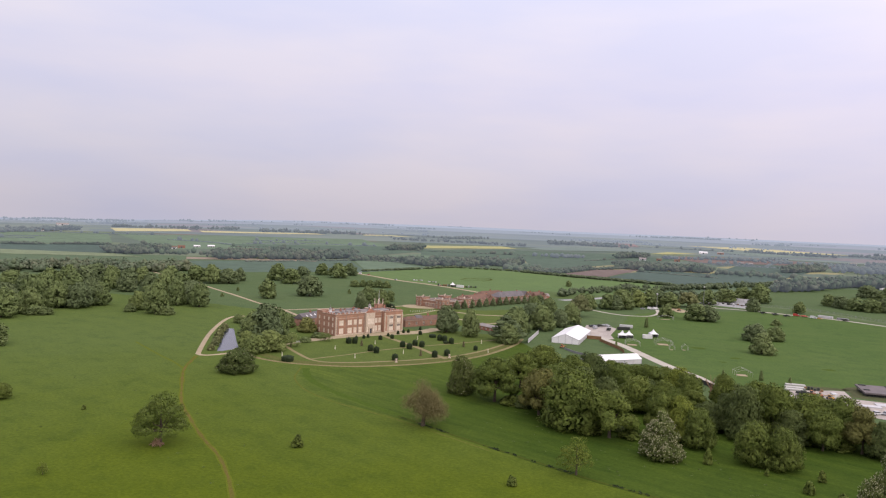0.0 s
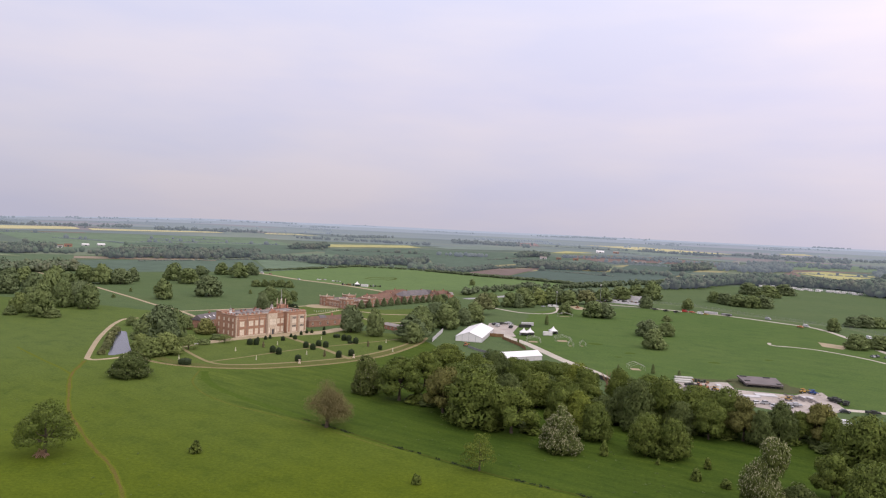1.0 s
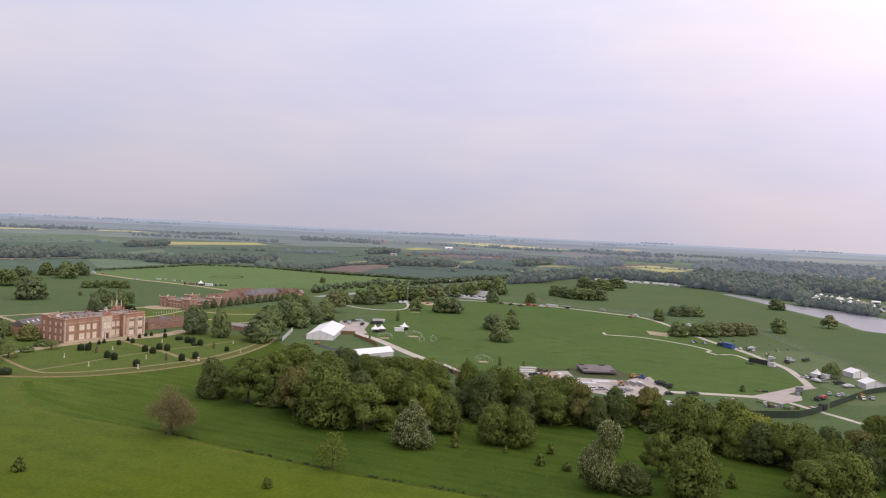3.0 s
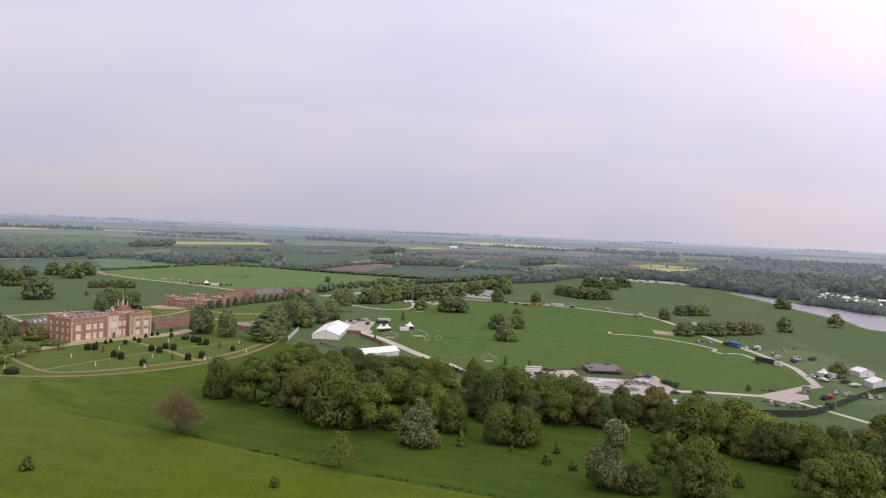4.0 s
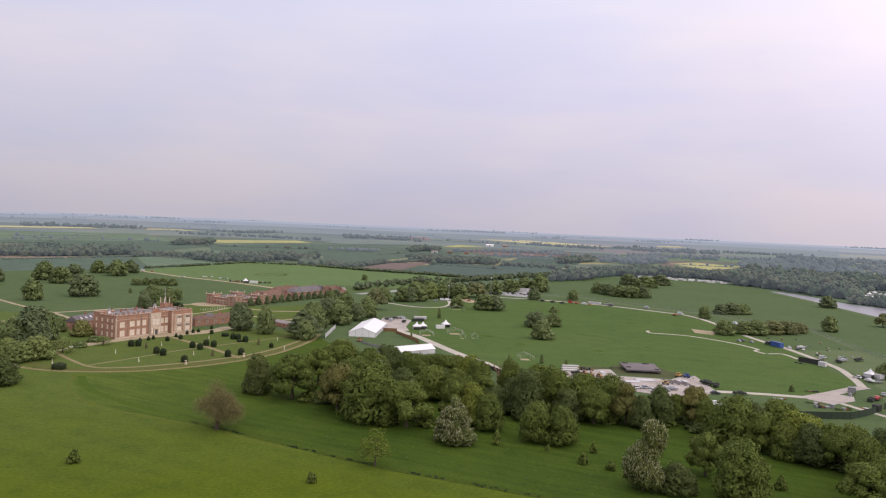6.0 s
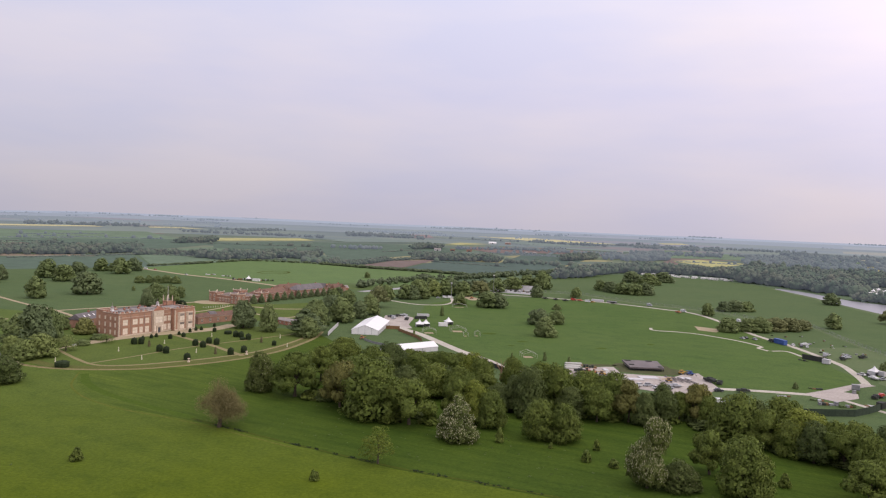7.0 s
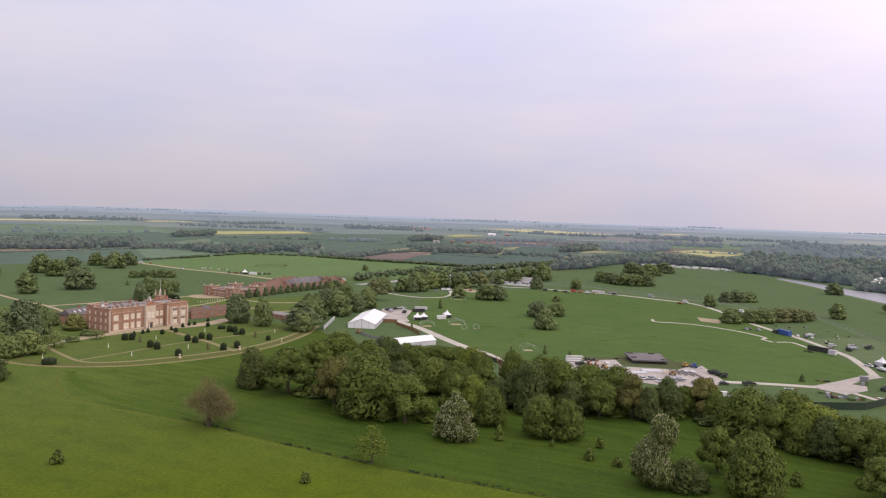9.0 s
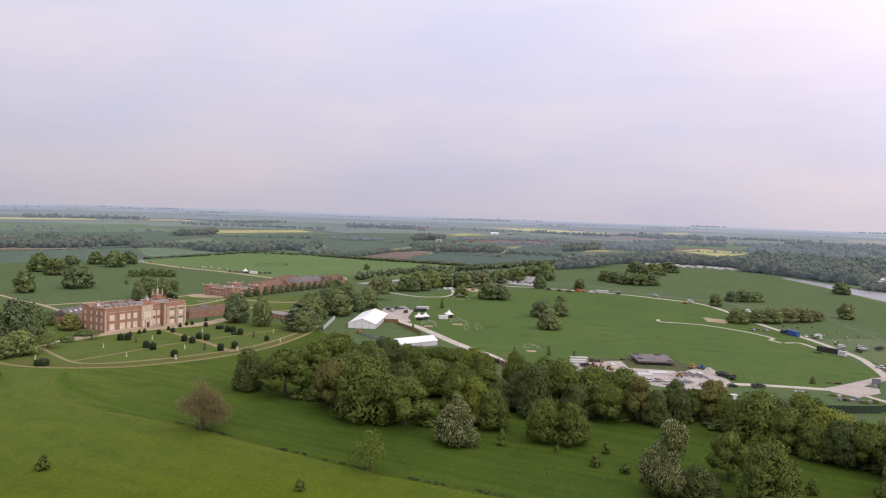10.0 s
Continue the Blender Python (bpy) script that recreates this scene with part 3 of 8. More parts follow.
field("field", (-18.5, 2011.8), (191.9, 2187.5), (354.6, 1911.2), (72.8, 1754.4), 0.55, "bare_soil", "long red-brown ploughed field")
field("field", (191.9, 2187.5), (410.8, 2042.9), (379.5, 1849.3), (296.3, 1783.4), 0.55, "bare_soil", "long red-brown ploughed field")
field("field", (-46.6, 2151.4), (-3.8, 2311.9), (93.7, 2286.0), (-11.5, 2131.9), 0.60, "oilseed_rape", "small yellow rape field")
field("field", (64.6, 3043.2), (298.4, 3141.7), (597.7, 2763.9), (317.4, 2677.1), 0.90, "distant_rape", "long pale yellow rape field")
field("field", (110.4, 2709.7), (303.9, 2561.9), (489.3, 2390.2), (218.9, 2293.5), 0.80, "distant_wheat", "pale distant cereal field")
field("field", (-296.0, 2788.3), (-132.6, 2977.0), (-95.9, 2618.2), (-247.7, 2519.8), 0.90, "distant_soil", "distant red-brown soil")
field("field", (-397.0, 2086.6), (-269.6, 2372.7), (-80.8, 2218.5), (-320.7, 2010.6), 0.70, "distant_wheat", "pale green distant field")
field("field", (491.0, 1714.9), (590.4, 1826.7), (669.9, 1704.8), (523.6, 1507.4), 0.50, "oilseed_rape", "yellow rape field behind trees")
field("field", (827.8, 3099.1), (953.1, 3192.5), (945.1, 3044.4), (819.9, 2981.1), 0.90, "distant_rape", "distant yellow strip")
field("field", (1083.9, 1996.4), (1141.4, 1982.6), (1090.0, 1887.5), (1036.0, 1899.5), 0.70, "oilseed_rape", "far yellow rape strip")
field("field", (1129.4, 1929.4), (1192.0, 1943.2), (1122.0, 1840.6), (1075.1, 1836.1), 0.70, "oilseed_rape", "far yellow rape strip")
field("field", (463.1, 1677.0), (502.3, 1744.9), (445.0, 1444.8), (396.4, 1413.2), 0.50, "bare_soil", "brown bare ground by a yellow field")
field("field", (656.3, 2383.1), (846.9, 2193.9), (754.0, 1912.4), (526.3, 1854.5), 0.50, "far_wheat", "far green field")
field("field", (889.7, 2051.1), (1134.5, 2050.7), (940.6, 1723.7), (773.0, 1748.5), 0.60, "far_wheat", "far green field")


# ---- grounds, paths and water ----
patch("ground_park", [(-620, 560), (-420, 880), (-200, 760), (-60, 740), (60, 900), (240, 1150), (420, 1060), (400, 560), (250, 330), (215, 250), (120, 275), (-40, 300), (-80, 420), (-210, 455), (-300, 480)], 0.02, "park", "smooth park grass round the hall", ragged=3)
patch("ground_meadow", [(-397, 916), (-325, 1107), (-240, 1107), (-140, 1056), (10, 992), (-30, 850), (-60, 790), (-135, 793), (-174, 726), (-254, 785), (-306, 815), (-350, 848)], 0.04, "meadow", "bright hay meadow behind the stables", ragged=2)
patch("ground_arena", [(-40, 478), (-30, 560), (-20, 640), (40, 700), (85, 722), (141, 700), (186, 660), (205, 640), (208, 560), (209, 500), (213, 440), (205, 395), (198, 362), (160, 334), (118, 334), (80, 378), (30, 362), (-12, 430)], 0.05, "arena", "close-mown green show field inside a track loop", ragged=2)
patch("ground_garden", [(-196, 352), (-190, 322), (-178, 312), (-163, 311), (-150, 313.5), (-134, 321), (-121, 332), (-109, 345), (-97, 363), (-89, 388), (-85, 420), (-86, 445), (-110, 452), (-142, 452), (-160, 425), (-178, 392)], 0.10, "lawn", "formal garden lawn with clipped yews", ragged=0.3)
patch("ground_kitchen_lawn", [(-205, 455), (-160, 462), (-120, 490), (-95, 520), (-110, 600), (-150, 570), (-205, 560), (-235, 500)], 0.10, "lawn", "mown lawn between hall and stables", ragged=1)
# the sunk fence round the garden: low brick retaining wall with a grass ditch before it
HAHA = [(-205, 330), (-194, 317), (-179, 311.3), (-165, 310.8), (-152, 313.0), (-138.5, 318.0), (-127.0, 326.4), (-116.8, 335.6), (-107.0, 347.5), (-100.0, 358.6), (-94.2, 369.5), (-89.4, 384), (-85.1, 404.5), (-82.8, 424), (-83.4, 446)]
VERGE = [(-192, 324), (-180, 317), (-165, 315.0), (-152, 317.2), (-140.0, 322.0), (-129.0, 330.8), (-118.8, 340.6), (-109.2, 352.2), (-102.6, 362.0), (-97.4, 372.0), (-92.6, 386), (-88.4, 404.0), (-85.6, 424), (-85.6, 444)]
ribbon("path_verge", VERGE, 5.4, 0.115, "verge", "olive trodden verge inside the sunk fence", 0.25)
ribbon("ditch", HAHA, 1.9, 0.125, "gravel_path", "yellowed grass along a sunk fence", 0.1)
# the paddock inside the old carriage sweep: longer, darker grass behind a shallow ditch
SWEEP = [(-162.4, 311), (-158, 300), (-151.5, 287), (-142.5, 274.5), (-134, 265.5), (-126, 259.4), (-116, 253.6), (-102.2, 247.9), (-87.2, 241.4), (-70.0, 232.4), (-48.6, 220.6), (-33.5, 212.9), (-15.8, 204), (0.1, 198), (10.5, 194), (60, 175), (110, 152)]
patch("ground_paddock", [*SWEEP, (150, 134), (270, 80), (330, 170), (215, 245), (150, 262), (100, 290), (40, 300), (-20, 330), (-45, 352), (-62, 395), (-82, 432), (-84, 405), (-100, 357), (-130, 325)], 0.03, "paddock", "dark lush paddock grass below a tree belt", ragged=0.8)
ribbon("ditch_rim", [(-160.5, 306), (-153, 285.5), (-144.5, 273), (-135.5, 263.8), (-127, 257.6), (-117, 251.8), (-103, 246.2), (-88, 239.8), (-71, 230.8), (-49.4, 219.0)], 0.55, 0.045, "rim", "thin yellowed grass rim of an old sweep", 0.9)
# flat ribbon; the hollow's shade is in its dark colour
ribbon("ditch", [(-157, 303), (-146.5, 286), (-133.5, 273.2), (-122.9, 265.7), (-105.5, 254.8), (-89.3, 245.3)], 3.2, 0.040, "furrow", "grassy band with a hollow's shade painted in, curving across the pasture", 0.6)
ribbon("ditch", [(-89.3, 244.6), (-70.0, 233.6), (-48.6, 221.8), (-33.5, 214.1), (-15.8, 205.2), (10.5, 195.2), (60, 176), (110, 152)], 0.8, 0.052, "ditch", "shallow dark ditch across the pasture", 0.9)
ribbon("path_pond", [(-276, 440), (-280.7, 432), (-272.8, 408), (-250.2, 362), (-223.2, 315), (-218.5, 308.5), (-213.9, 307.8), (-208.4, 316.3), (-204, 330), (-196.9, 352), (-191.5, 371), (-182.6, 386)], 2.1, 0.12, "gravel", "pale gravel path round a pond", 0.1)
patch("path_terrace", [(-196, 372), (-189, 370), (-181, 386.7), (-169, 405), (-146, 430), (-138, 455), (-146, 458), (-152, 440), (-172, 418), (-187, 392)], 0.13, "gravel", "pale gravel terrace before the hall", ragged=0.2)
ribbon("path_garden", [(-195, 351), (-180, 336), (-165.3, 323.2), (-156.5, 320.4), (-150.0, 322.4), (-143.4, 325.8), (-132.0, 335.0), (-121.0, 345.6), (-111.5, 357.0), (-105.8, 364.8), (-101.0, 374.3), (-96.3, 387.0), (-92.8, 400.0), (-89.0, 421.0), (-87.8, 441.0), (-88.5, 450)], 1.9, 0.13, "gravel_path", "narrow worn gravel walk", 0.12)
ribbon("path_garden", [(-163, 411.5), (-146, 396.6), (-129.3, 381.7), (-114, 366), (-106, 358)], 2.8, 0.14, "gravel_path", "straight gravel walk through clipped yews", 0.06)
ribbon("path_garden", [(-165.2, 323.9), (-154.9, 342.6), (-144.3, 364.7), (-132, 384), (-118.1, 402.9), (-102, 425.5), (-89.6, 444.5)], 1.1, 0.135, "gravel_path", "narrow trodden walk across the lawn", 0.15)
ribbon("drive", [(-640, 760), (-560, 700), (-479, 645), (-452, 626), (-406, 589), (-351, 546), (-308, 511), (-274, 487), (-245.4, 460.7), (-226, 440)], 2.6, 0.09, "gravel", "pale estate drive across the park", 0.1)
ribbon("drive", [(-271, 485), (-255, 505.4), (-242.5, 519), (-214, 554), (-202, 574)], 2.8, 0.10, "gravel", "pale gravel drive behind the hall", 0.1)
patch("path_court", [(-208, 566), (-202, 580), (-184, 571), (-179, 562), (-196, 556)], 0.11, "gravel", "gravel forecourt before the stables", ragged=1)
ribbon("path_lawn", [(-190, 500), (-184.3, 511.4), (-178, 530), (-173.8, 552.5)], 2.2, 0.125, "gravel", "gravel walk across a lawn", 0.1)
ribbon("path_lawn", [(-173.8, 553), (-156.2, 551.4), (-139.9, 545.9), (-125, 549), (-104, 558)], 3.0, 0.13, "gravel", "gravel walk across a lawn", 0.1)
ribbon("path_lawn", [(-150, 511), (-145.4, 513.8), (-121.9, 499.5), (-109.9, 515), (-100, 530)], 2.4, 0.13, "gravel", "gravel walk across a lawn", 0.1)
ribbon("road_estate", [(-460, 935), (-385, 871), (-344, 839), (-306, 809), (-254, 780), (-221, 757), (-174, 720), (-150, 700)], 6.0, 0.09, "gravel", "pale estate road past the meadow", 0.08)
ribbon("road_estate", [(-96, 706), (-69, 747), (-56, 773), (-38, 818), (-10, 880)], 9.0, 0.09, "grey_road", "grey estate road between trees", 0.08)
patch("road_hardstanding", [(-54, 536), (-43, 546), (-32, 530), (-33.5, 495), (-30, 478), (-38, 470), (-47, 476), (-52, 491)], 0.11, "hardcore", "pink-grey hardstanding behind a marquee", False)
ribbon("road_site", [(-43, 484), (-25.3, 458), (-13.7, 434), (-1.6, 407.4), (7.6, 390), (16.2, 375.7), (25, 356), (40, 345), (56, 347)], 5.4, 0.12, "trackway", "pale temporary trackway beside a fence", 0.05)
patch("road_stage_pad", [(79, 358), (106, 355.4), (112.7, 363), (121.5, 367.5), (120.5, 345), (120, 331), (110, 322), (93.5, 318), (78, 326), (72, 344)], 0.11, "hardcore", "pale hardstanding under a show stage", False)
patch("road_stage_pad_upper", [(52, 345), (56, 364), (76, 373.5), (80.5, 374), (80.7, 359), (71.5, 343.5)], 0.10, "hardcore", "pale hardstanding with plant machines", False)
ribbon("road_loop", [(108, 330), (120.8, 332.7), (141.6, 331.7), (162, 329)], 4.2, 0.12, "trackway", "pale temporary trackway", 0.05)
patch("road_junction", [(158, 331.5), (173, 342), (192, 356.7), (200, 361), (203, 356), (190.6, 348.8), (178.1, 338.1), (183.5, 335.6), (178.7, 325.7), (164.6, 316.5), (158, 325)], 0.125, "hardcore", "pale trackway junction", False)
ribbon("road_loop", [(199.5, 357), (204.9, 372.7), (210.3, 391.6), (214.4, 408.6), (215.3, 430), (215.8, 450), (215, 482), (211.9, 500.5), (210.1, 526.4), (210.6, 556), (211, 589), (209, 625), (202, 651), (186, 666.6), (169, 683), (141.5, 705), (120.5, 714), (83, 730), (66.5, 735), (45, 738), (36, 760)], 3.8, 0.12, "trackway", "long curving pale trackway round the show field", 0.06)
ribbon("road_loop", [(-76, 652), (-57.5, 637.4), (-47.8, 627.3), (-35.2, 618.5), (-23.4, 618.3), (-11.7, 626.5), (-5.8, 650.9), (-7, 680)], 2.6, 0.12, "trackway", "pale track beside trees", 0.1)
ribbon("road_walkway", [(140.5, 533), (138.6, 526), (141, 520.3), (153.6, 518.7), (167.8, 511.8), (184.4, 490.7), (192, 473), (193, 466)], 2.0, 0.13, "trackway", "narrow white pedestrian trackway", 0.03)
ribbon("road_walkway", [(193.2, 465.5), (188.5, 460.5), (189, 456), (190.8, 449.7)], 1.8, 0.135, "trackway", "narrow white pedestrian trackway", 0.03)
ribbon("road_walkway", [(192.6, 450.3), (202.5, 452), (204, 434.9)], 1.8, 0.13, "trackway", "narrow white pedestrian trackway", 0.03)
ribbon("road_site", [(169, 323), (173.8, 308.3), (178.8, 295.8), (183, 283), (190, 262)], 2.6, 0.12, "trackway", "pale trackway leading through a screen fence", 0.05)
ribbon("road_service", [(60, 790), (76.7, 783), (131, 772), (176, 708), (231, 661), (246, 622), (270, 600)], 9.0, 0.07, "grey_mat", "grey-green trodden service strip", 0.1)
ribbon("road_service", [(284, 612), (276, 560), (270.4, 521), (264, 471), (261.8, 413), (262, 360)], 4.5, 0.07, "grey_mat", "grey-green trodden strip along a fence", 0.1)
patch("road_camp", [(206, 470), (222, 470), (262, 480), (266, 440), (262, 400), (250, 330), (215, 322), (190, 322), (206, 350), (216, 400)], 0.045, "grey_mat", "trodden ground of a show camp", ragged=3)
MARKS = [(39.4, 443.1, 3.2), (85.1, 431.3, 3.4), (31.5, 426.5, 2.2), (20.0, 470.0, 4.5), (120.0, 455.0, 2.6)]
for x, y, w in MARKS:
    patch("ground_mark", [(x + w * math.cos(k * math.tau / 9) * (1 + 0.25 * math.sin(k * 2.3 + x)), y + w * 0.8 * math.sin(k * math.tau / 9) * (1 + 0.25 * math.cos(k * 1.7 + y))) for k in range(9)], 0.058, "rough", "darker patch in the show field grass", ragged=0.5)
WORN = [(-217.1, 304.2), (-212.7, 295.1), (-201.8, 274.2), (-179.6, 243.2), (-165.9, 225.3), (-153.0, 212.0), (-137.1, 196.1), (-121.3, 182.0), (-111.0, 170.9), (-101.6, 159.2), (-86, 138)]
ribbon("path_trodden", [(-267.4, 321.7), (-235.0, 299.0), (-215.1, 285.8), (-203.3, 276.2)], 0.9, 0.010, "trodden", "faint cattle path joining a worn track", 0.9)
ribbon("path_trodden", WORN, 1.7, 0.012, "trodden", "trodden yellowish grass along a worn track", 0.9)
ribbon("path_worn", WORN, 0.85, 0.024, "worn", "faint red-brown track worn in the grass", 1.2)
patch("water_pond", [(-254, 382.7), (-250.9, 387.5), (-238.1, 369.7), (-222.3, 347.2), (-211.3, 331.3), (-212.7, 324.8), (-215.4, 319.4), (-225.1, 335), (-235.5, 352.4), (-246, 369.6)], 0.05, "pond", "still grey-blue ornamental pond", ragged=0.4)
patch("water_lake", [(424, 990), (421, 884), (412, 798), (408, 733), (405, 678), (392, 620), (430, 600), (470, 690), (487, 771), (478, 801), (458, 834), (449, 868), (448, 940), (437, 990)], 0.05, "water", "long pale grey park lake", ragged=1)
patch("lake_shore", [(417, 985), (412, 885), (404, 798), (400, 733), (396, 678), (384, 616), (400, 612), (411, 678), (414, 733), (418, 798), (427, 884), (430, 985)], 0.045, "grey_mat", "muddy grey-green lake margin", ragged=1)


# ---- trees ----
ICO = bmesh.new()
bmesh.ops.create_icosphere(ICO, subdivisions=1, radius=1.0)
ICO1_V, ICO1_F = np.array([v.co[:] for v in ICO.verts]), np.array([[v.index for v in f.verts] for f in ICO.faces])
ICO.free()


def leaf_quads(rng, at, out, size):
    """Small four-cornered leaf sprays at places, facing about outwards."""
    n = len(at)
    out = out + rng.normal(0, 0.48, (n, 3))
    out /= np.linalg.norm(out, axis=1)[:, None] + 1e-9
    a = np.cross(out, rng.normal(0, 1, (n, 3)))
    a /= np.linalg.norm(a, axis=1)[:, None] + 1e-9
    b = np.cross(out, a)
    s = (size * rng.uniform(0.6, 1.35, n))[:, None]
    v = np.stack([at - a * s - b * s * 0.55, at + a * s * 0.2 - b * s, at + a * s + b * s * 0.4, at - a * s * 0.3 + b * s], 1).reshape(-1, 3)
    f = np.arange(4 * n).reshape(n, 4)
    return v, f


# rings of limbs: how many, how far out, how high, how large, and how flat their leaf masses are
BRANCHING = {
    "round": ((8, 0.27, 0.34, 0.17, 0.27, 0.15, 0.19, 1.0), (6, 0.15, 0.26, 0.42, 0.58, 0.18, 0.23, 0.95), (3, 0.02, 0.10, 0.66, 0.74, 0.20, 0.24, 0.95)),
    "open": ((6, 0.24, 0.36, 0.28, 0.40, 0.12, 0.17, 0.8), (6, 0.15, 0.28, 0.48, 0.64, 0.13, 0.19, 0.8), (3, 0.02, 0.14, 0.70, 0.80, 0.15, 0.19, 0.8)),
    "low": ((8, 0.25, 0.33, 0.15, 0.23, 0.17, 0.21, 1.0), (5, 0.12, 0.22, 0.40, 0.54, 0.20, 0.25, 0.95), (2, 0.02, 0.10, 0.64, 0.72, 0.20, 0.25, 0.95)),
    "high": ((9, 0.27, 0.35, 0.27, 0.42, 0.12, 0.16, 0.7), (6, 0.14, 0.26, 0.52, 0.66, 0.15, 0.19, 0.75), (3, 0.02, 0.12, 0.74, 0.82, 0.15, 0.19, 0.75)),
    "thin": ((6, 0.22, 0.34, 0.22, 0.40, 0.10, 0.15, 0.9), (6, 0.10, 0.26, 0.45, 0.66, 0.10, 0.16, 0.9), (3, 0.02, 0.12, 0.72, 0.84, 0.10, 0.14, 0.9)),
    "cone": ((7, 0.26, 0.31, 0.14, 0.20, 0.16, 0.20, 1.0), (6, 0.18, 0.25, 0.36, 0.44, 0.16, 0.20, 1.0), (4, 0.09, 0.15, 0.58, 0.68, 0.14, 0.18, 1.0), (2, 0.01, 0.04, 0.80, 0.88, 0.10, 0.13, 1.2)),
    "layered": ((6, 0.24, 0.34, 0.27, 0.31, 0.15, 0.20, 0.35), (5, 0.18, 0.30, 0.43, 0.48, 0.14, 0.19, 0.35), (5, 0.12, 0.24, 0.58, 0.64, 0.13, 0.18, 0.35), (4, 0.06, 0.16, 0.74, 0.80, 0.12, 0.16, 0.4), (2, 0.01, 0.06, 0.90, 0.93, 0.09, 0.12, 0.5)),
}


def crown_limbs(rng, shape):
    """Centres and half-axes of the leaf masses that the limbs of a crown carry."""
    if shape == "tall":   # two great masses, the upper one leaning over
        c = np.array([(-0.07, 0, 0.33), (0.16, 0, 0.76), (0.04, 0.04, 0.54), (-0.20, 0.06, 0.24), (0.16, -0.08, 0.20), (0.02, -0.2, 0.26), (-0.05, 0.2, 0.22), (0.24, 0.08, 0.68), (0.08, -0.1, 0.86)])
        r = np.array([0.27, 0.21, 0.21, 0.20, 0.20, 0.20, 0.20, 0.16, 0.14])
        return c, np.stack([r, r, r * 0.85], 1)
    centres, axes = [], []
    for n, r0, r1, z0, z1, s0, s1, flat in BRANCHING[shape]:
        first = rng.uniform(0, math.tau)
        for k in range(n):
            w, reach, size = first + (k + rng.uniform(-0.3, 0.3)) * math.tau / n, rng.uniform(r0, r1), rng.uniform(s0, s1)
            centres.append((reach * math.cos(w), reach * math.sin(w), rng.uniform(z0, z1)))
            axes.append((size, size, size * flat * rng.uniform(0.9, 1.12)))
    return np.array(centres), np.array(axes)


def depth_in(at, centres, axes):
    """How deep places lie inside the nearest of several masses: below 1 inside, above 1 outside."""
    return np.min(np.linalg.norm((at[:, None] - centres[None]) / axes[None], axis=2), axis=1)


def crown_mesh(shape, material, seed, leaves, size, loose=0.42, tight=False):
    """A crown one unit wide and high: limbs' masses, boughs swelling out of them, and sprays of leaves over all."""
    rng = np.random.default_rng(seed)
    lc, la = crown_limbs(rng, shape)
    weight = la[:, 0] ** 2 / (la[:, 0] ** 2).sum()
    solid = shape != "thin"
    want = 230 if leaves > 4000 else 130 if leaves > 1600 else 70
    pick = rng.choice(len(lc), want * 2, p=weight)
    d = rng.normal(0, 1, (want * 2, 3)) + (0, 0, 0.2)
    d /= np.linalg.norm(d, axis=1)[:, None]
    c = lc[pick] + d * la[pick] * rng.uniform(0.86, 1.02, (want * 2, 1))
    keep = np.flatnonzero((depth_in(c, lc, la) > 0.84) & (c[:, 2] > 0.05))[:want]
    c, d, r = c[keep], d[keep], la[pick[keep], 0] * rng.uniform(0.22, 0.46, len(keep))
    low = np.array([1, 1, 0.45 if shape == "layered" else 0.85])
    # sprays on the boughs, and on the masses between them
    many = int(leaves * 2.0)
    which = rng.choice(len(c), many, p=r ** 2 / (r ** 2).sum())
    u = rng.normal(0, 1, (many, 3)) + d[which] * 0.7 + (0, 0, 0.25)
    u /= np.linalg.norm(u, axis=1)[:, None]
    at = c[which] + u * r[which][:, None] * (rng.uniform(0.90, 1.06, (many, 1)) if tight else rng.uniform(0.66, 1.16, (many, 1))) * low
    of = d[which]
    few = int(leaves * 1.7)
    limb = rng.choice(len(lc), few, p=weight)
    w = rng.normal(0, 1, (few, 3)) + (0, 0, 0.1)
    w /= np.linalg.norm(w, axis=1)[:, None]
    at, u, of = np.concatenate([at, lc[limb] + w * la[limb] * (rng.uniform(0.95, 1.05, (few, 1)) if tight else rng.uniform(0.86, 1.12, (few, 1)))]), np.concatenate([u, w]), np.concatenate([of, w])
    clear = np.flatnonzero((depth_in(at, lc, la) > (0.80 if solid else 0.3)) & (at[:, 2] > 0.012))
    clear = rng.permutation(clear)[:leaves]
    at, u, of = at[clear], u[clear], of[clear]
    # fill the unit box
    wide = np.ptp(np.percentile(at[:, :2], (0.5, 99.5), axis=0), axis=0).mean()
    high = np.percentile(at[:, 2], 99.6)
    fit = np.array([1 / wide, 1 / wide, 1 / high])
    at, c, lc = at * fit, c * fit, lc * fit
    v, f = leaf_quads(rng, at, u, size)
    v[:, 2] = np.maximum(v[:, 2], 0.004)
    verts, faces = [v], f.tolist()
    inner = np.zeros((0, 3))
    if solid:   # broad inner sprays close the crown
        m = leaves // 4
        limb = rng.choice(len(lc), m, p=weight)
        w = rng.normal(0, 1, (m, 3))
        w /= np.linalg.norm(w, axis=1)[:, None]
        v, f = leaf_quads(rng, lc[limb] + w * la[limb] * fit * rng.uniform(0.77, 0.92, (m, 1)), w, size * (2.5 if shape != "high" else 1.7))
        v[:, 2] = np.maximum(v[:, 2], 0.004)
        faces += (f + len(verts[0])).tolist()
        verts.append(v)
        inner = np.repeat(w + (0, 0, 0.25), 4, 0)
    me = mesh_of("crown", np.concatenate(verts).tolist(), faces, material, True)
    # leaves take the light as the rounded bough that they clothe
    whole = (at - (0, 0, 0.38)) * (1, 1, 0.8)
    whole /= np.linalg.norm(whole, axis=1)[:, None] + 1e-9
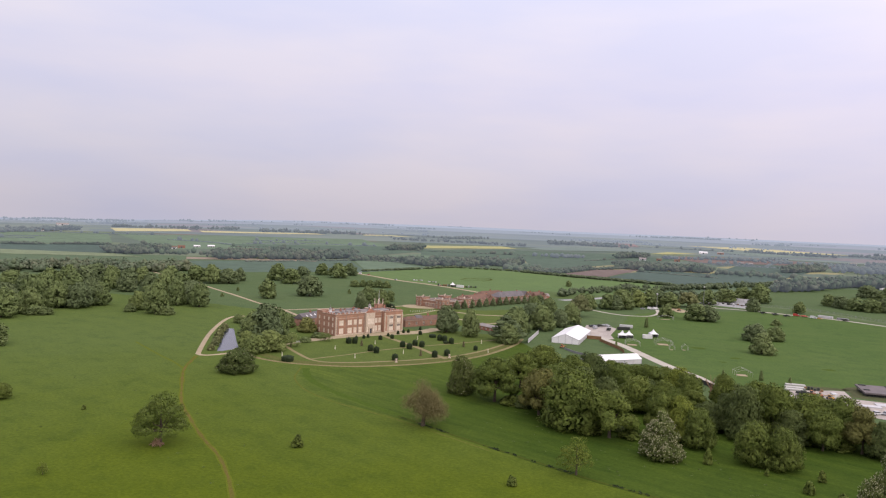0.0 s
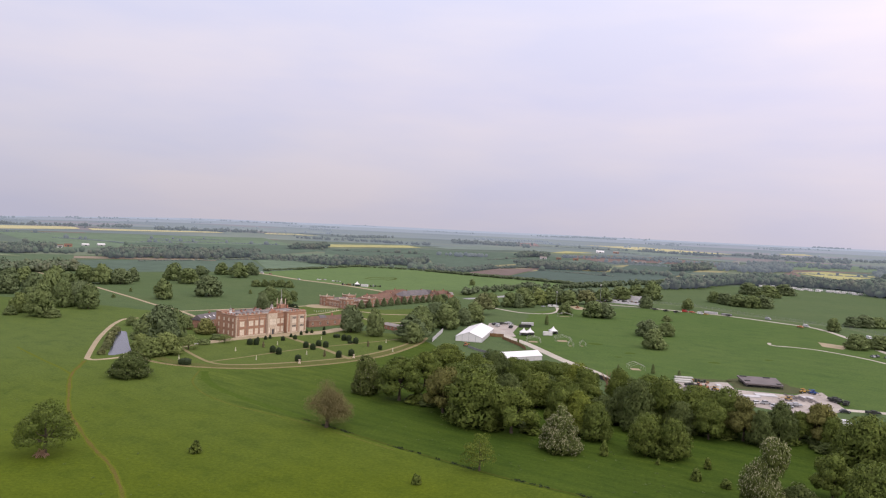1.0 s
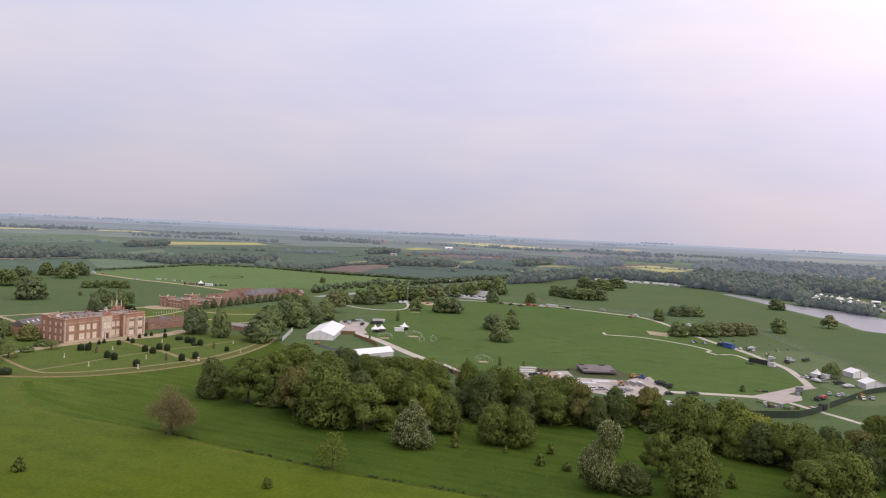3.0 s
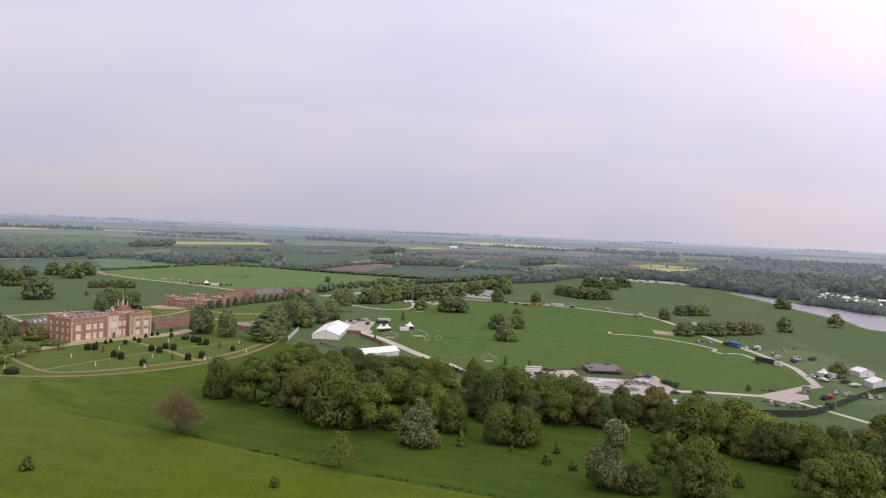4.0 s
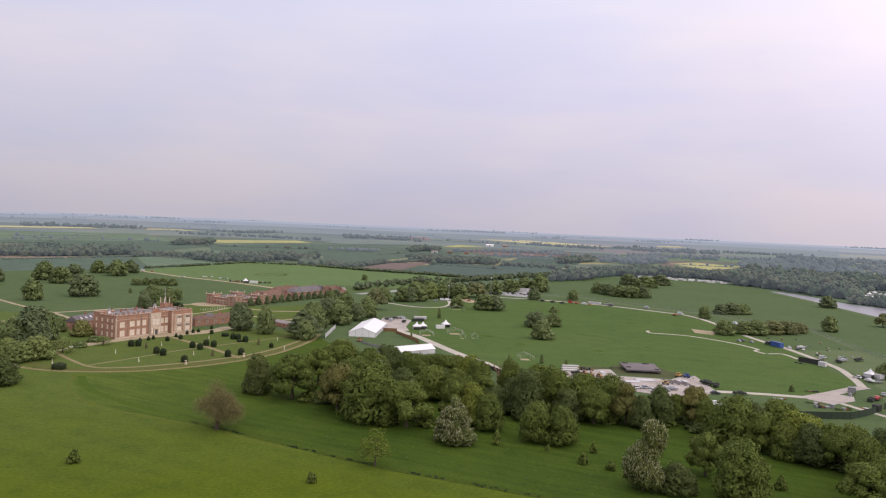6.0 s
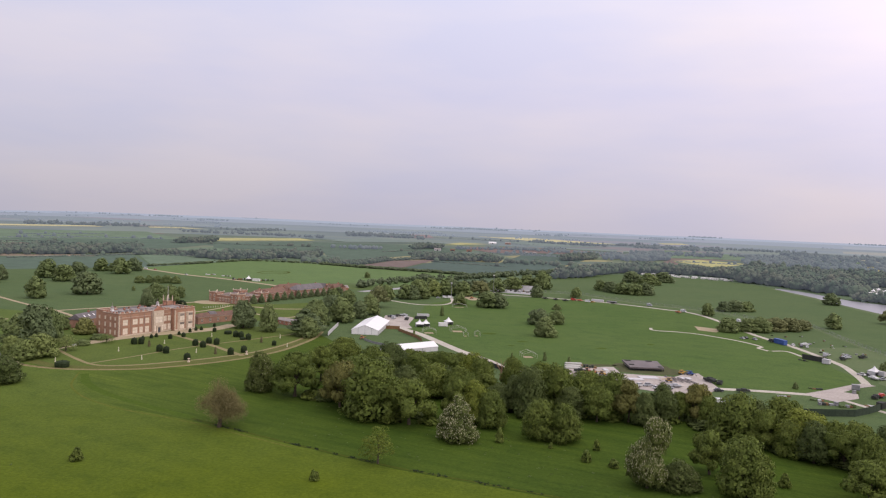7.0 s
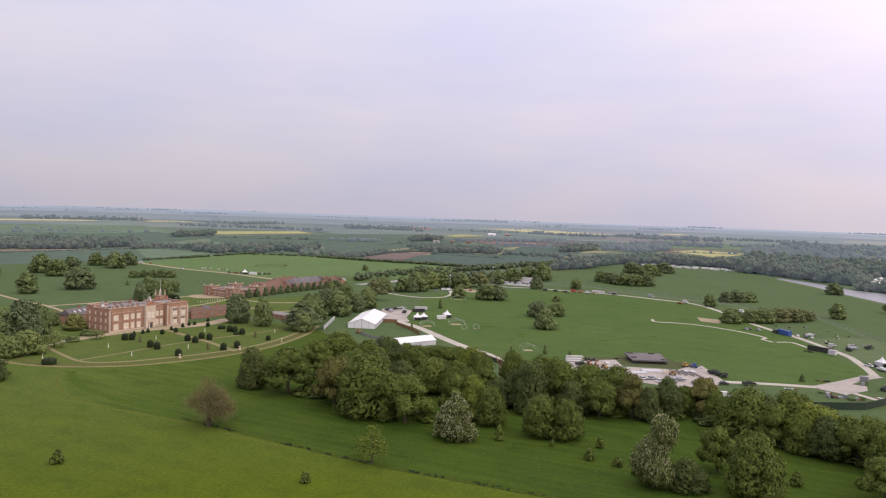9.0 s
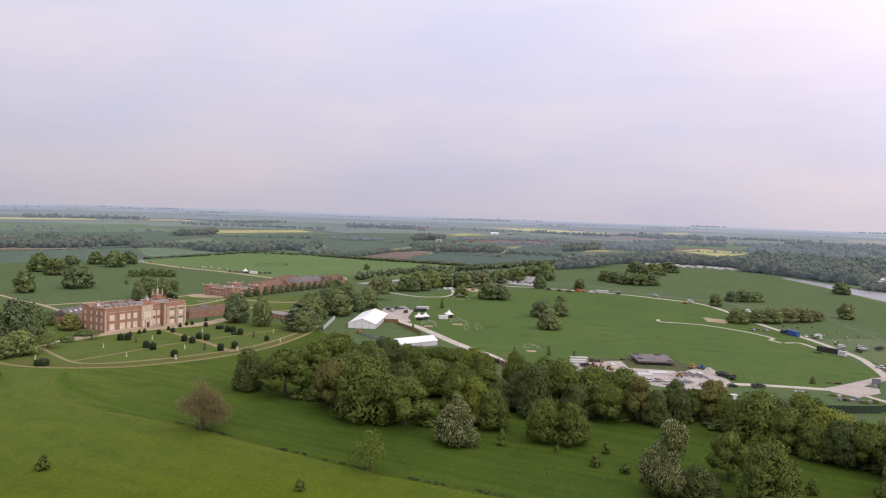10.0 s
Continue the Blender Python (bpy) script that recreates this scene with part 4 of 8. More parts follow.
    soft = u * 0.60 + of * 0.40 + whole * 0.45 + (0, 0, 0.18) + rng.normal(0, loose, (len(at), 3))
    every = np.concatenate([np.repeat(soft, 4, 0), inner])
    every /= np.linalg.norm(every, axis=1)[:, None] + 1e-9
    me.normals_split_custom_set_from_vertices(every.tolist())
    return me, lc, at, u


def blossom_mesh(seed, at, up, count, size):
    """Upright candles of blossom: small four-sided spindles on the outer leaves."""
    rng = np.random.default_rng(seed)
    pick = rng.choice(len(at), count, replace=False)
    pick = pick[up[pick][:, 2] > -0.25]
    verts, faces = [], []
    for i in pick:
        p, s = at[i] + up[i] * size * 0.5, size * rng.uniform(0.6, 1.2)
        k = len(verts)
        verts += [tuple(p + np.array(d) * s) for d in ((0.42, 0, 0.35), (0, 0.42, 0.35), (-0.42, 0, 0.35), (0, -0.42, 0.35), (0, 0, 1.5), (0, 0, -0.3))]
        faces += [(k, k + 1, k + 4), (k + 1, k + 2, k + 4), (k + 2, k + 3, k + 4), (k + 3, k, k + 4), (k + 1, k, k + 5), (k + 2, k + 1, k + 5), (k + 3, k + 2, k + 5), (k, k + 3, k + 5)]
    return mesh_of("blossom", verts, faces, "petal")


def stick(verts, faces, a, b, ra, rb, n=5):
    a, b = Vector(a), Vector(b)
    d = (b - a).normalized()
    s = d.orthogonal().normalized()
    t = d.cross(s)
    k = len(verts)
    for p, r in ((a, ra), (b, rb)):
        for i in range(n):
            w = i * math.tau / n
            verts.append(tuple(p + (s * math.cos(w) + t * math.sin(w)) * r))
    faces += [(k + i, k + (i + 1) % n, k + n + (i + 1) % n, k + n + i) for i in range(n)]


def trunk_mesh(seed, centres, thick=0.035, fork=0.3, material="bark"):
    rng = random.Random(seed)
    verts, faces = [], []
    bend = Vector((rng.uniform(-0.03, 0.03), rng.uniform(-0.03, 0.03), fork))
    stick(verts, faces, (0, 0, -0.02), bend * 0.5, thick * 1.35, thick, 7)
    stick(verts, faces, bend * 0.5, bend, thick, thick * 0.85, 7)
    stick(verts, faces, bend, (bend.x, bend.y, 0.75), thick * 0.8, thick * 0.25, 6)
    for p in rng.sample(list(centres), min(9, len(centres))):
        p = Vector(p)
        mid = bend.lerp(p, 0.5) + Vector((0, 0, -0.02))
        stick(verts, faces, bend + Vector((0, 0, rng.uniform(-0.05, 0.1))), mid, thick * 0.5, thick * 0.3)
        stick(verts, faces, mid, p, thick * 0.3, thick * 0.1)
    return mesh_of("trunk", verts, faces, material)


def bare_meshes(seed):
    """Limbs and a mist of fine budding twigs of a tree not yet in leaf."""
    rng = random.Random(seed)
    wood, fine = ([], []), ([], [])

    def grow(p, d, length, r, level):
        q = p + d * length
        q.z = min(q.z, 1.0)
        stick(*(wood if level < 3 else fine), p, q, r, r * 0.6, 5 if level < 3 else 3)
        if level == 6:
            for _ in range(22):
                c = q + Vector((rng.uniform(-0.055, 0.055), rng.uniform(-0.055, 0.055), rng.uniform(-0.06, 0.045)))
                k = len(fine[0])
                fine[0].extend(tuple(c + Vector((rng.uniform(-0.0055, 0.0055), rng.uniform(-0.0055, 0.0055), rng.uniform(-0.0055, 0.0055)))) for _ in range(3))
                fine[1].append((k, k + 1, k + 2))
            return
        for _ in range(5 if level == 0 else 3 if level < 5 else 4):
            n = (d + Vector((rng.gauss(0, 0.62), rng.gauss(0, 0.62), rng.gauss(0.02, 0.42)))).normalized()
            grow(p.lerp(q, rng.uniform(0.55, 1.0)), n, length * rng.uniform(0.55, 0.85), max(r * 0.56, 0.0016), level + 1)

    grow(Vector((0, 0, -0.02)), Vector((0.03, 0, 1)), 0.13, 0.026, 0)
    every = np.array(fine[0])
    lo, hi = every.min(0), every.max(0)
    for group in (wood, fine):
        group[0][:] = [((p[0] - (lo[0] + hi[0]) / 2 * min(1, p[2] * 4)) / (hi[0] - lo[0]), (p[1] - (lo[1] + hi[1]) / 2 * min(1, p[2] * 4)) / (hi[1] - lo[1]), p[2] / hi[2]) for p in group[0]]
    return mesh_of("trunk", *wood, "bark"), mesh_of("twigs", *fine, "twig")


TREES = {
    # kind: name, category, shape, leaves, blossom, label, group
    "oak": ("oak_tree", "tree", "round", "oak", 0, "broad green oak tree in fresh spring leaf", "parkland trees"),
    "lime": ("lime_tree", "tree", "round", "lime", 0, "bright yellow-green tree in new leaf", "parkland trees"),
    "olive": ("young_oak_tree", "tree", "open", "olive", 0, "brownish olive oak just coming into leaf", "parkland trees"),
    "dark": ("sycamore_tree", "tree", "round", "dark", 0, "dense dark green tree in full leaf", "parkland trees"),
    "copper": ("copper_tree", "tree", "low", "copper", 0, "dull copper-brown spreading tree", "parkland trees"),
    "chestnut": ("horse_chestnut", "tree", "low", "chestnut", 260, "dark horse chestnut with white blossom candles", "flowering chestnuts"),
    "blossom": ("horse_chestnut", "tree", "cone", "chestnut", 3200, "horse chestnut covered in white blossom candles", "flowering chestnuts"),
    "tallblossom": ("horse_chestnut", "tree", "tall", "chestnut", 3200, "tall leaning horse chestnut in white blossom", "flowering chestnuts"),
    "blossombush": ("flowering_bush", "bush", "low", "chestnut", 160, "low spreading bush with pale blossom", "bushes"),
    "thorn": ("hawthorn_tree", "tree", "low", "dark", 200, "round hawthorn with pale blossom by the pond path", "bushes"),
    "oldoak": ("old_oak", "tree", "high", "oak", 0, "old oak in thin leaf above fallen dead wood", "parkland trees"),
    "thin": ("thorn_tree", "tree", "thin", "lime", 0, "small thorn tree in thin yellow-green leaf", "bushes"),
    "golden": ("garden_maple", "tree", "low", "gold", 0, "bright yellow-green maple beside the house", "parkland trees"),
    "budcopse": ("thicket_tree", "tree", "low", "olive", 0, "brownish thicket tree in bud in a park copse", "copse trees"),
    "clipped": ("clipped_tree", "tree", "cone", "dark", 0, "small pointed dark green tree in a row before the stables", "stable row trees"),
    "cedar": ("cedar_tree", "tree", "layered", "dark", 0, "wide dark cedar with flat tiers", "parkland trees"),
    "sapling": ("sapling", "tree", "low", "oak", 0, "small young tree in open grass", "saplings"),
    "copse": ("thicket_tree", "tree", "low", "oak", 0, "dense rounded tree in a park copse, green to the ground", "copse trees"),
    "darkcopse": ("thicket_tree", "tree", "low", "dark", 0, "dense dark rounded tree in a park copse", "copse trees"),
    "bramble": ("understorey_bush", "bush", "low", "dark", 0, "dark understorey bush at the foot of the trees", "understorey"),
    "scrub": ("scrub_bush", "bush", "low", "olive", 0, "brown-green scrub bush on a pond bank", "bushes"),
    "shrub": ("shrub", "bush", "low", "oak", 0, "low green shrub on rough grass", "bushes"),
    "yewdome": ("clipped_yew", "topiary", "low", "yew", 0, "large dark clipped yew behind the hall", "clipped yews"),
}
PROTOTYPES = {}
counts = {}


def plant(kind, x, y, high, wide):
    """A tree, bush or sapling at a place with its height and spread."""
    if kind == "bare":
        ob = thing("budding_tree", x, y, 40, "round reddish-brown tree not yet in leaf", "tree", "parkland trees")
        wood, twigs = bare_meshes(5)
        ob.scale = (wide * 0.95, wide * 0.95, high * 1.02)
        part("trunk", wood, "", ob, "grey-brown trunk and limbs")
        part("twig_spray", twigs, "", ob, "fine budding twigs")
        return
    name, category, shape, leaf, flowers, label, group = TREES[kind]
    away = math.hypot(x, y)
    small = high <= 5
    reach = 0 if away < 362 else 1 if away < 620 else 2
    i = counts[kind] = counts.get(kind, 0) + 1
    key = (kind, reach, small, i % (5 if reach == 0 else 3))
    turn = (i * 137) % 360 if kind != "tallblossom" else -12
    stretch = Vector((wide, wide, high))
    if key in PROTOTYPES:
        first = PROTOTYPES[key]
        m = pose(x, y, height_at(x, y), 0, 0, turn) @ Matrix.Diagonal((*(stretch[k] / first.scale[k] for k in range(3)), 1))
        copy_thing(first, m)
        return
    ob = thing(name, x, y, turn, label, category, group)
    ob.scale = stretch
    seed = 11 * len(PROTOTYPES) + 3
    leaves, size = (750, 0.046) if small else ((7400, 0.0142), (2800, 0.0222), (1500, 0.0300))[reach]
    if kind == "bramble":
        leaves, size = 1500, 0.036
    if kind == "thin":
        leaves, size = 3600, 0.0135
    if kind == "oldoak":
        leaves, size = 9000, 0.0095
    if kind == "oak" and reach == 0 and i % 5 in (1, 3) and not small:   # some stand clear of the ground on their trunks
        shape = "open"
    # trees past 362 m take the haze-paled leaf colours
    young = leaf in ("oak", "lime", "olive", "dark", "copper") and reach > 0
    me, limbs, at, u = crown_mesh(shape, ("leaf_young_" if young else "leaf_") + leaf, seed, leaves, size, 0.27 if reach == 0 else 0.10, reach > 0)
    part("trunk", trunk_mesh(seed, limbs, 0.022 if small else 0.030 if kind != "oldoak" else 0.032, 0.16 if shape == "low" else 0.26), "", ob)
    part("crown", me, "", ob)
    if flowers:
        part("blossom", blossom_mesh(seed, at, u, min(flowers, len(at) // 2), 0.0125 if kind == "tallblossom" else 0.0160 if reach == 0 else 0.03), "", ob, "upright cream blossom")
    PROTOTYPES[key] = ob


def wood(name, material, line, deep, high, count, label):
    """Far woodland or a hedge: many small lumpy crowns along a line, in one mesh."""
    rng = np.random.default_rng(int(abs(line[0][0]) * 7 + count))
    pts = [Vector(p) for p in line]
    lens = np.cumsum([0] + [(b - a).length for a, b in zip(pts, pts[1:])])
    verts, faces, base = [], [], 0
    for s in np.sort(rng.uniform(0, lens[-1], count)):
        i = min(int(np.searchsorted(lens, s, "right")) - 1, len(pts) - 2)
        q = pts[i].lerp(pts[i + 1], (s - lens[i]) / (lens[i + 1] - lens[i]))
        away = q.normalized() * (rng.random() * deep)
        x, y = q.x + away.x, q.y + away.y
        h = high * rng.uniform(0.7, 1.2)
        w = h * rng.uniform(0.8, 1.2) if high > 6 else h * rng.uniform(1.2, 2.4)
        z = height_at(x, y)
        fine = material != "farther_leaf"
        for _ in range(8 if fine else 4):
            c = np.array([x, y, z]) + rng.normal(0, 1, 3) * (w * 0.36, w * 0.36, h * 0.14) + (0, 0, h * 0.54)
            rad = rng.uniform(0.14, 0.28) if fine else rng.uniform(0.20, 0.34)
            verts.append(c + ICO1_V * (0.50 + 0.85 * rng.random((len(ICO1_V), 1))) * (w * rad, w * rad, h * rad))
            faces += (ICO1_F + base).tolist()
            base += len(ICO1_V)
        verts.append(np.array([x, y, z]) + ICO1_V * (w * 0.46, w * 0.46, h * 0.40) + (0, 0, h * 0.36))
        faces += (ICO1_F + base).tolist()
        base += len(ICO1_V)
        if fine:   # leafy sprays break the outline
            u = rng.normal(0, 1, (44, 3)) + (0, 0, 0.3)
            u /= np.linalg.norm(u, axis=1)[:, None]
            v, f = leaf_quads(rng, np.array([x, y, z + h * 0.52]) + u * (w * 0.48, w * 0.48, h * 0.42) * rng.uniform(0.75, 1.15, (44, 1)), u, h * 0.075)
            verts.append(v)
            faces += [list(q) for q in (f + base)]
            base += len(v)
    return tagged(new(name, mesh_of(name, np.concatenate(verts).tolist(), faces, material, True)), label, "hedge" if name == "hedge" else "woodland", kind="stuff")




def far_hedgerows(name, material, near, far, count, seed, label):
    """Hedge lines and spinneys strewn over the far farmland, as one mesh."""
    rng = np.random.default_rng(seed)
    verts, faces, base = [], [], 0
    for _ in range(count):
        w = rng.uniform(-0.95, 0.75)
        r = near + (far - near) * rng.random() ** 1.2
        x, y = r * math.sin(w), r * math.cos(w)
        turn = rng.choice([0.3, 0.3 + math.pi / 2]) + rng.normal(0, 0.12) if rng.random() < 0.45 else w + rng.normal(0, 0.25)
        long, spinney = rng.uniform(60, 340), rng.random() < 0.22
        n = int(long / (3 if not spinney else 4))
        for i in range(n):
            s = (i / n - 0.5) * long + rng.normal(0, 3)
            px, py = x + math.cos(-turn) * s + rng.normal(0, 22 if spinney else 1.5), y + math.sin(-turn) * s + rng.normal(0, 22 if spinney else 1.5)
            if math.hypot(px, py) < near - 60 or math.hypot(px, py) > 4850:
                continue
            h = rng.uniform(6, 10) if spinney or rng.random() < 0.05 else rng.uniform(1.3, 2.4)
            k = rng.uniform(0.8, 1.2) * (0.6 if h > 6 else 1.9)
            v = ICO1_V * (0.75 + 0.5 * rng.random((len(ICO1_V), 1))) * (h * k, h * k, h * 0.55) + (px, py, height_at(px, py) + h * 0.45)
            verts.append(v)
            faces += (ICO1_F + base).tolist()
            base += len(ICO1_V)
    return tagged(new(name, mesh_of(name, np.concatenate(verts).tolist(), faces, material, True)), label, "hedge", kind="stuff")


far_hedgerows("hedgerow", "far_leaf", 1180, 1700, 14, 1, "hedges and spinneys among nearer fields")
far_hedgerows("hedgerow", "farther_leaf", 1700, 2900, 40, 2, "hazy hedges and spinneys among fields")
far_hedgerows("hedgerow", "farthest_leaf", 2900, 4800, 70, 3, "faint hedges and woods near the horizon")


# belt and pasture
plant("chestnut", -77.8, 288.4, 15.6, 12.5)
plant("oak", -62.5, 281.6, 17.4, 18.3)
plant("olive", -42.5, 268.0, 17.0, 15.5)
plant("oak", -29.0, 256.9, 20.6, 22.4)
plant("oak", -15.6, 250.1, 16.0, 16.7)
plant("oak", -39.4, 290.5, 16.0, 18.0)
plant("oak", -53.0, 338.0, 15.0, 19.0)
plant("oak", -57.8, 310.6, 15.0, 14.4)
plant("dark", -28.0, 331.7, 13.8, 13.4)
plant("oak", -16.3, 320.8, 13.0, 14.8)
plant("oak", -4.7, 323.6, 12.8, 14.0)
plant("lime", 6.8, 317.7, 14.0, 13.8)
plant("dark", -29.6, 293.2, 15.0, 13.6)
plant("oak", -9.0, 290.9, 14.0, 14.5)
plant("oak", 1.2, 287.2, 14.0, 13.4)
plant("dark", -19.7, 282.8, 14.0, 13.2)
plant("oak", 0.9, 258.2, 15.3, 10.9)
plant("lime", 7.3, 256.1, 15.2, 11.2)
plant("oak", 12.7, 251.1, 12.9, 10.2)
plant("oak", 13.2, 303.6, 8.0, 9.4)
plant("blossom", 1.1, 234.5, 14.0, 13.4)
plant("sapling", 14.8, 234.3, 4.6, 2.6)
plant("oak", 27.7, 239.7, 13.5, 11.3)
plant("oak", 36.5, 238.3, 12.7, 10.8)
plant("thin", -21.5, 208.0, 10.7, 9.7)
plant("bare", -77.1, 236.2, 17.4, 18.6)
plant("shrub", -104.1, 197.9, 3.7, 3.4)
plant("shrub", -36.4, 191.9, 2.5, 2.1)
plant("sapling", 45.5, 230.9, 3.6, 2.2)
plant("shrub", 40.2, 219.1, 3.3, 3.1)
plant("shrub", 47.6, 214.7, 2.7, 3.0)
plant("shrub", 30.9, 230.3, 2.2, 1.4)
plant("tallblossom", 53.4, 199.2, 19.4, 11.6)
plant("blossombush", 62.6, 198.5, 7.8, 11.0)
plant("oak", 75.0, 213.0, 13.0, 11.0)
plant("oak", 78.6, 196.2, 15.9, 14.0)
plant("shrub", 93.3, 205.0, 3.9, 3.2)
plant("oak", 110.6, 193.7, 11.8, 12.3)
plant("oak", 119.9, 193.0, 15.0, 14.1)
plant("olive", 139.4, 219.6, 14.0, 13.6)
plant("oak", 152.1, 227.3, 17.2, 12.7)
plant("oak", 146.1, 211.8, 16.0, 15.1)
plant("oak", 96.1, 247.2, 16.8, 16.4)
plant("dark", 103.5, 248.8, 14.3, 11.8)
plant("oak", 112.6, 253.3, 14.8, 13.2)
plant("lime", 112.7, 237.2, 14.8, 17.3)
plant("oak", 120.6, 232.2, 12.9, 11.8)
plant("oak", 126.3, 228.9, 13.4, 13.1)
plant("dark", 133.5, 225.3, 13.4, 10.7)
plant("olive", 63.8, 267.2, 15.5, 13.0)
plant("dark", 77.0, 270.6, 14.0, 11.1)
plant("olive", 90.5, 272.6, 14.1, 12.4)
plant("oak", 84.2, 273.3, 10.7, 7.7)
plant("oak", 59.4, 274.6, 16.8, 15.1)
plant("oak", 49.8, 278.1, 15.7, 17.0)
plant("oak", 38.2, 273.1, 19.2, 13.7)
plant("dark", 27.6, 267.5, 18.8, 13.4)
plant("oak", 25.1, 316.4, 13.0, 11.3)
plant("oak", 43.0, 281.2, 14.0, 12.3)
plant("oak", 36.1, 308.3, 13.0, 13.5)
plant("dark", 22.3, 274.8, 13.9, 10.7)
plant("oak", 51.9, 265.5, 12.9, 10.8)
plant("thorn", -179.5, 281.0, 10.8, 16.0)
plant("oldoak", -142.3, 183.4, 15.2, 15.6)
plant("shrub", -190.3, 204.3, 1.6, 1.6)
plant("thin", -152.1, 150.1, 3.2, 3.2)
plant("oak", -225.9, 203.3, 5.7, 6.9)
plant("shrub", -37.1, 191.9, 2.7, 1.8)
plant("oak", -321.5, 277.4, 13.9, 20.5)
plant("oak", -392.8, 350.4, 18.9, 21.0)
plant("oak", -33.5, 308.0, 15.0, 14.3)
plant("oak", -41.9, 278.2, 14.0, 15.1)
plant("dark", -32.6, 264.3, 14.0, 12.3)
plant("oak", -22.9, 260.9, 11.0, 12.2)
plant("dark", -4.3, 296.5, 12.0, 11.0)
plant("oak", 4.6, 283.4, 12.0, 11.9)
plant("oak", -22.9, 343.7, 9.6, 11.3)
plant("oak", -10.9, 343.4, 8.8, 11.3)
plant("oak", 1.1, 336.9, 10.2, 11.6)
plant("oak", 10.9, 313.2, 13.0, 11.2)
plant("dark", 17.2, 290.7, 7.0, 9.0)
plant("oak", 26.3, 278.5, 13.0, 12.2)
plant("oak", 36.3, 280.5, 13.0, 12.3)
plant("dark", 42.2, 268.2, 12.0, 11.3)
plant("oak", 53.8, 279.6, 13.0, 11.8)
plant("oak", 62.2, 272.4, 11.0, 9.4)
plant("dark", 68.6, 263.6, 12.0, 9.5)
plant("oak", 92.9, 267.5, 11.0, 9.3)
plant("oak", 93.6, 254.7, 12.0, 11.2)
plant("dark", 99.9, 250.0, 12.0, 11.0)
plant("oak", 102.4, 241.7, 13.0, 10.7)
plant("oak", 108.0, 234.7, 12.0, 11.1)
plant("dark", 112.7, 228.9, 13.0, 10.8)
plant("oak", 119.5, 224.3, 12.0, 10.6)
plant("oak", 123.8, 217.5, 13.0, 10.3)
plant("oak", 129.7, 214.1, 13.0, 10.2)
plant("dark", 133.8, 208.3, 14.0, 9.9)
plant("oak", 119.4, 202.2, 12.0, 9.6)
plant("shrub", -35.5, 260.5, 4.0, 8.1)
plant("shrub", -22.6, 251.9, 3.9, 8.6)
plant("shrub", -8.9, 252.4, 3.9, 7.9)
plant("shrub", -55.5, 279.1, 3.5, 7.8)
plant("shrub", 94.0, 243.0, 3.8, 8.4)
plant("shrub", 107.0, 239.6, 4.2, 9.5)
plant("shrub", 117.7, 231.9, 4.0, 9.2)
plant("shrub", 47.8, 272.8, 3.8, 9.4)
plant("shrub", 57.9, 269.5, 3.8, 8.5)
plant("shrub", 79.2, 269.4, 3.4, 7.6)
plant("shrub", 34.7, 270.9, 4.2, 8.5)
plant("bramble", -55.1, 282.8, 3.1, 9.9)
plant("bramble", -50.3, 279.0, 3.0, 9.7)
plant("bramble", -37.2, 270.7, 2.9, 8.6)
plant("bramble", -34.0, 276.4, 4.3, 11.6)
plant("bramble", -29.4, 271.9, 3.0, 9.1)
plant("bramble", -21.2, 267.4, 2.9, 10.2)
plant("bramble", -17.2, 264.0, 3.7, 8.2)
plant("bramble", -13.3, 263.0, 2.9, 11.7)
plant("bramble", 1.9, 266.1, 3.5, 8.3)
plant("bramble", 5.8, 263.5, 4.1, 7.6)
plant("bramble", 9.7, 262.5, 3.7, 8.6)
plant("bramble", 13.7, 269.4, 3.6, 9.2)
plant("bramble", 18.0, 275.9, 3.0, 9.7)
plant("bramble", 33.4, 270.7, 3.0, 11.2)
plant("bramble", 46.4, 277.6, 4.6, 12.4)
plant("bramble", 50.7, 278.3, 4.8, 7.8)
plant("bramble", 53.6, 272.9, 4.7, 11.3)
plant("bramble", 73.0, 270.1, 3.0, 11.2)
plant("bramble", 77.9, 273.2, 3.4, 8.2)
plant("bramble", 83.9, 280.7, 3.7, 9.0)
plant("bramble", 89.3, 270.8, 3.0, 7.9)
plant("bramble", 90.6, 263.3, 3.1, 12.0)
plant("bramble", 99.4, 245.6, 2.9, 10.8)
plant("bramble", 106.5, 237.1, 3.9, 7.3)
plant("bramble", 115.7, 234.0, 3.7, 9.6)
plant("bramble", 121.5, 231.7, 3.9, 10.3)
plant("bramble", 121.8, 225.6, 3.2, 9.7)
plant("bramble", 125.5, 226.0, 3.6, 8.6)
plant("bramble", 127.7, 224.1, 3.4, 7.5)
plant("bramble", 131.4, 224.5, 3.7, 6.8)
plant("bramble", 132.6, 215.3, 3.6, 6.7)
plant("bramble", 139.5, 221.1, 3.3, 6.5)
plant("bramble", 138.5, 214.4, 3.1, 8.4)
plant("bramble", 23.4, 290.0, 4.1, 9.1)
plant("bramble", 28.0, 280.8, 4.2, 7.9)
plant("bramble", 34.9, 295.7, 3.2, 11.8)
plant("bramble", 40.4, 295.7, 4.2, 10.6)
plant("bramble", 56.3, 290.7, 3.6, 8.2)
plant("bramble", 68.5, 296.4, 3.9, 8.8)
plant("bramble", 76.3, 283.0, 4.0, 11.3)
plant("bramble", 94.0, 271.5, 3.6, 11.1)
plant("bramble", 103.1, 254.8, 3.0, 10.2)
plant("bramble", 120.5, 250.3, 3.6, 7.1)
plant("bramble", 120.6, 240.6, 3.2, 8.6)
plant("bramble", 126.8, 234.7, 3.3, 7.8)
plant("bramble", 132.7, 237.2, 3.6, 8.8)
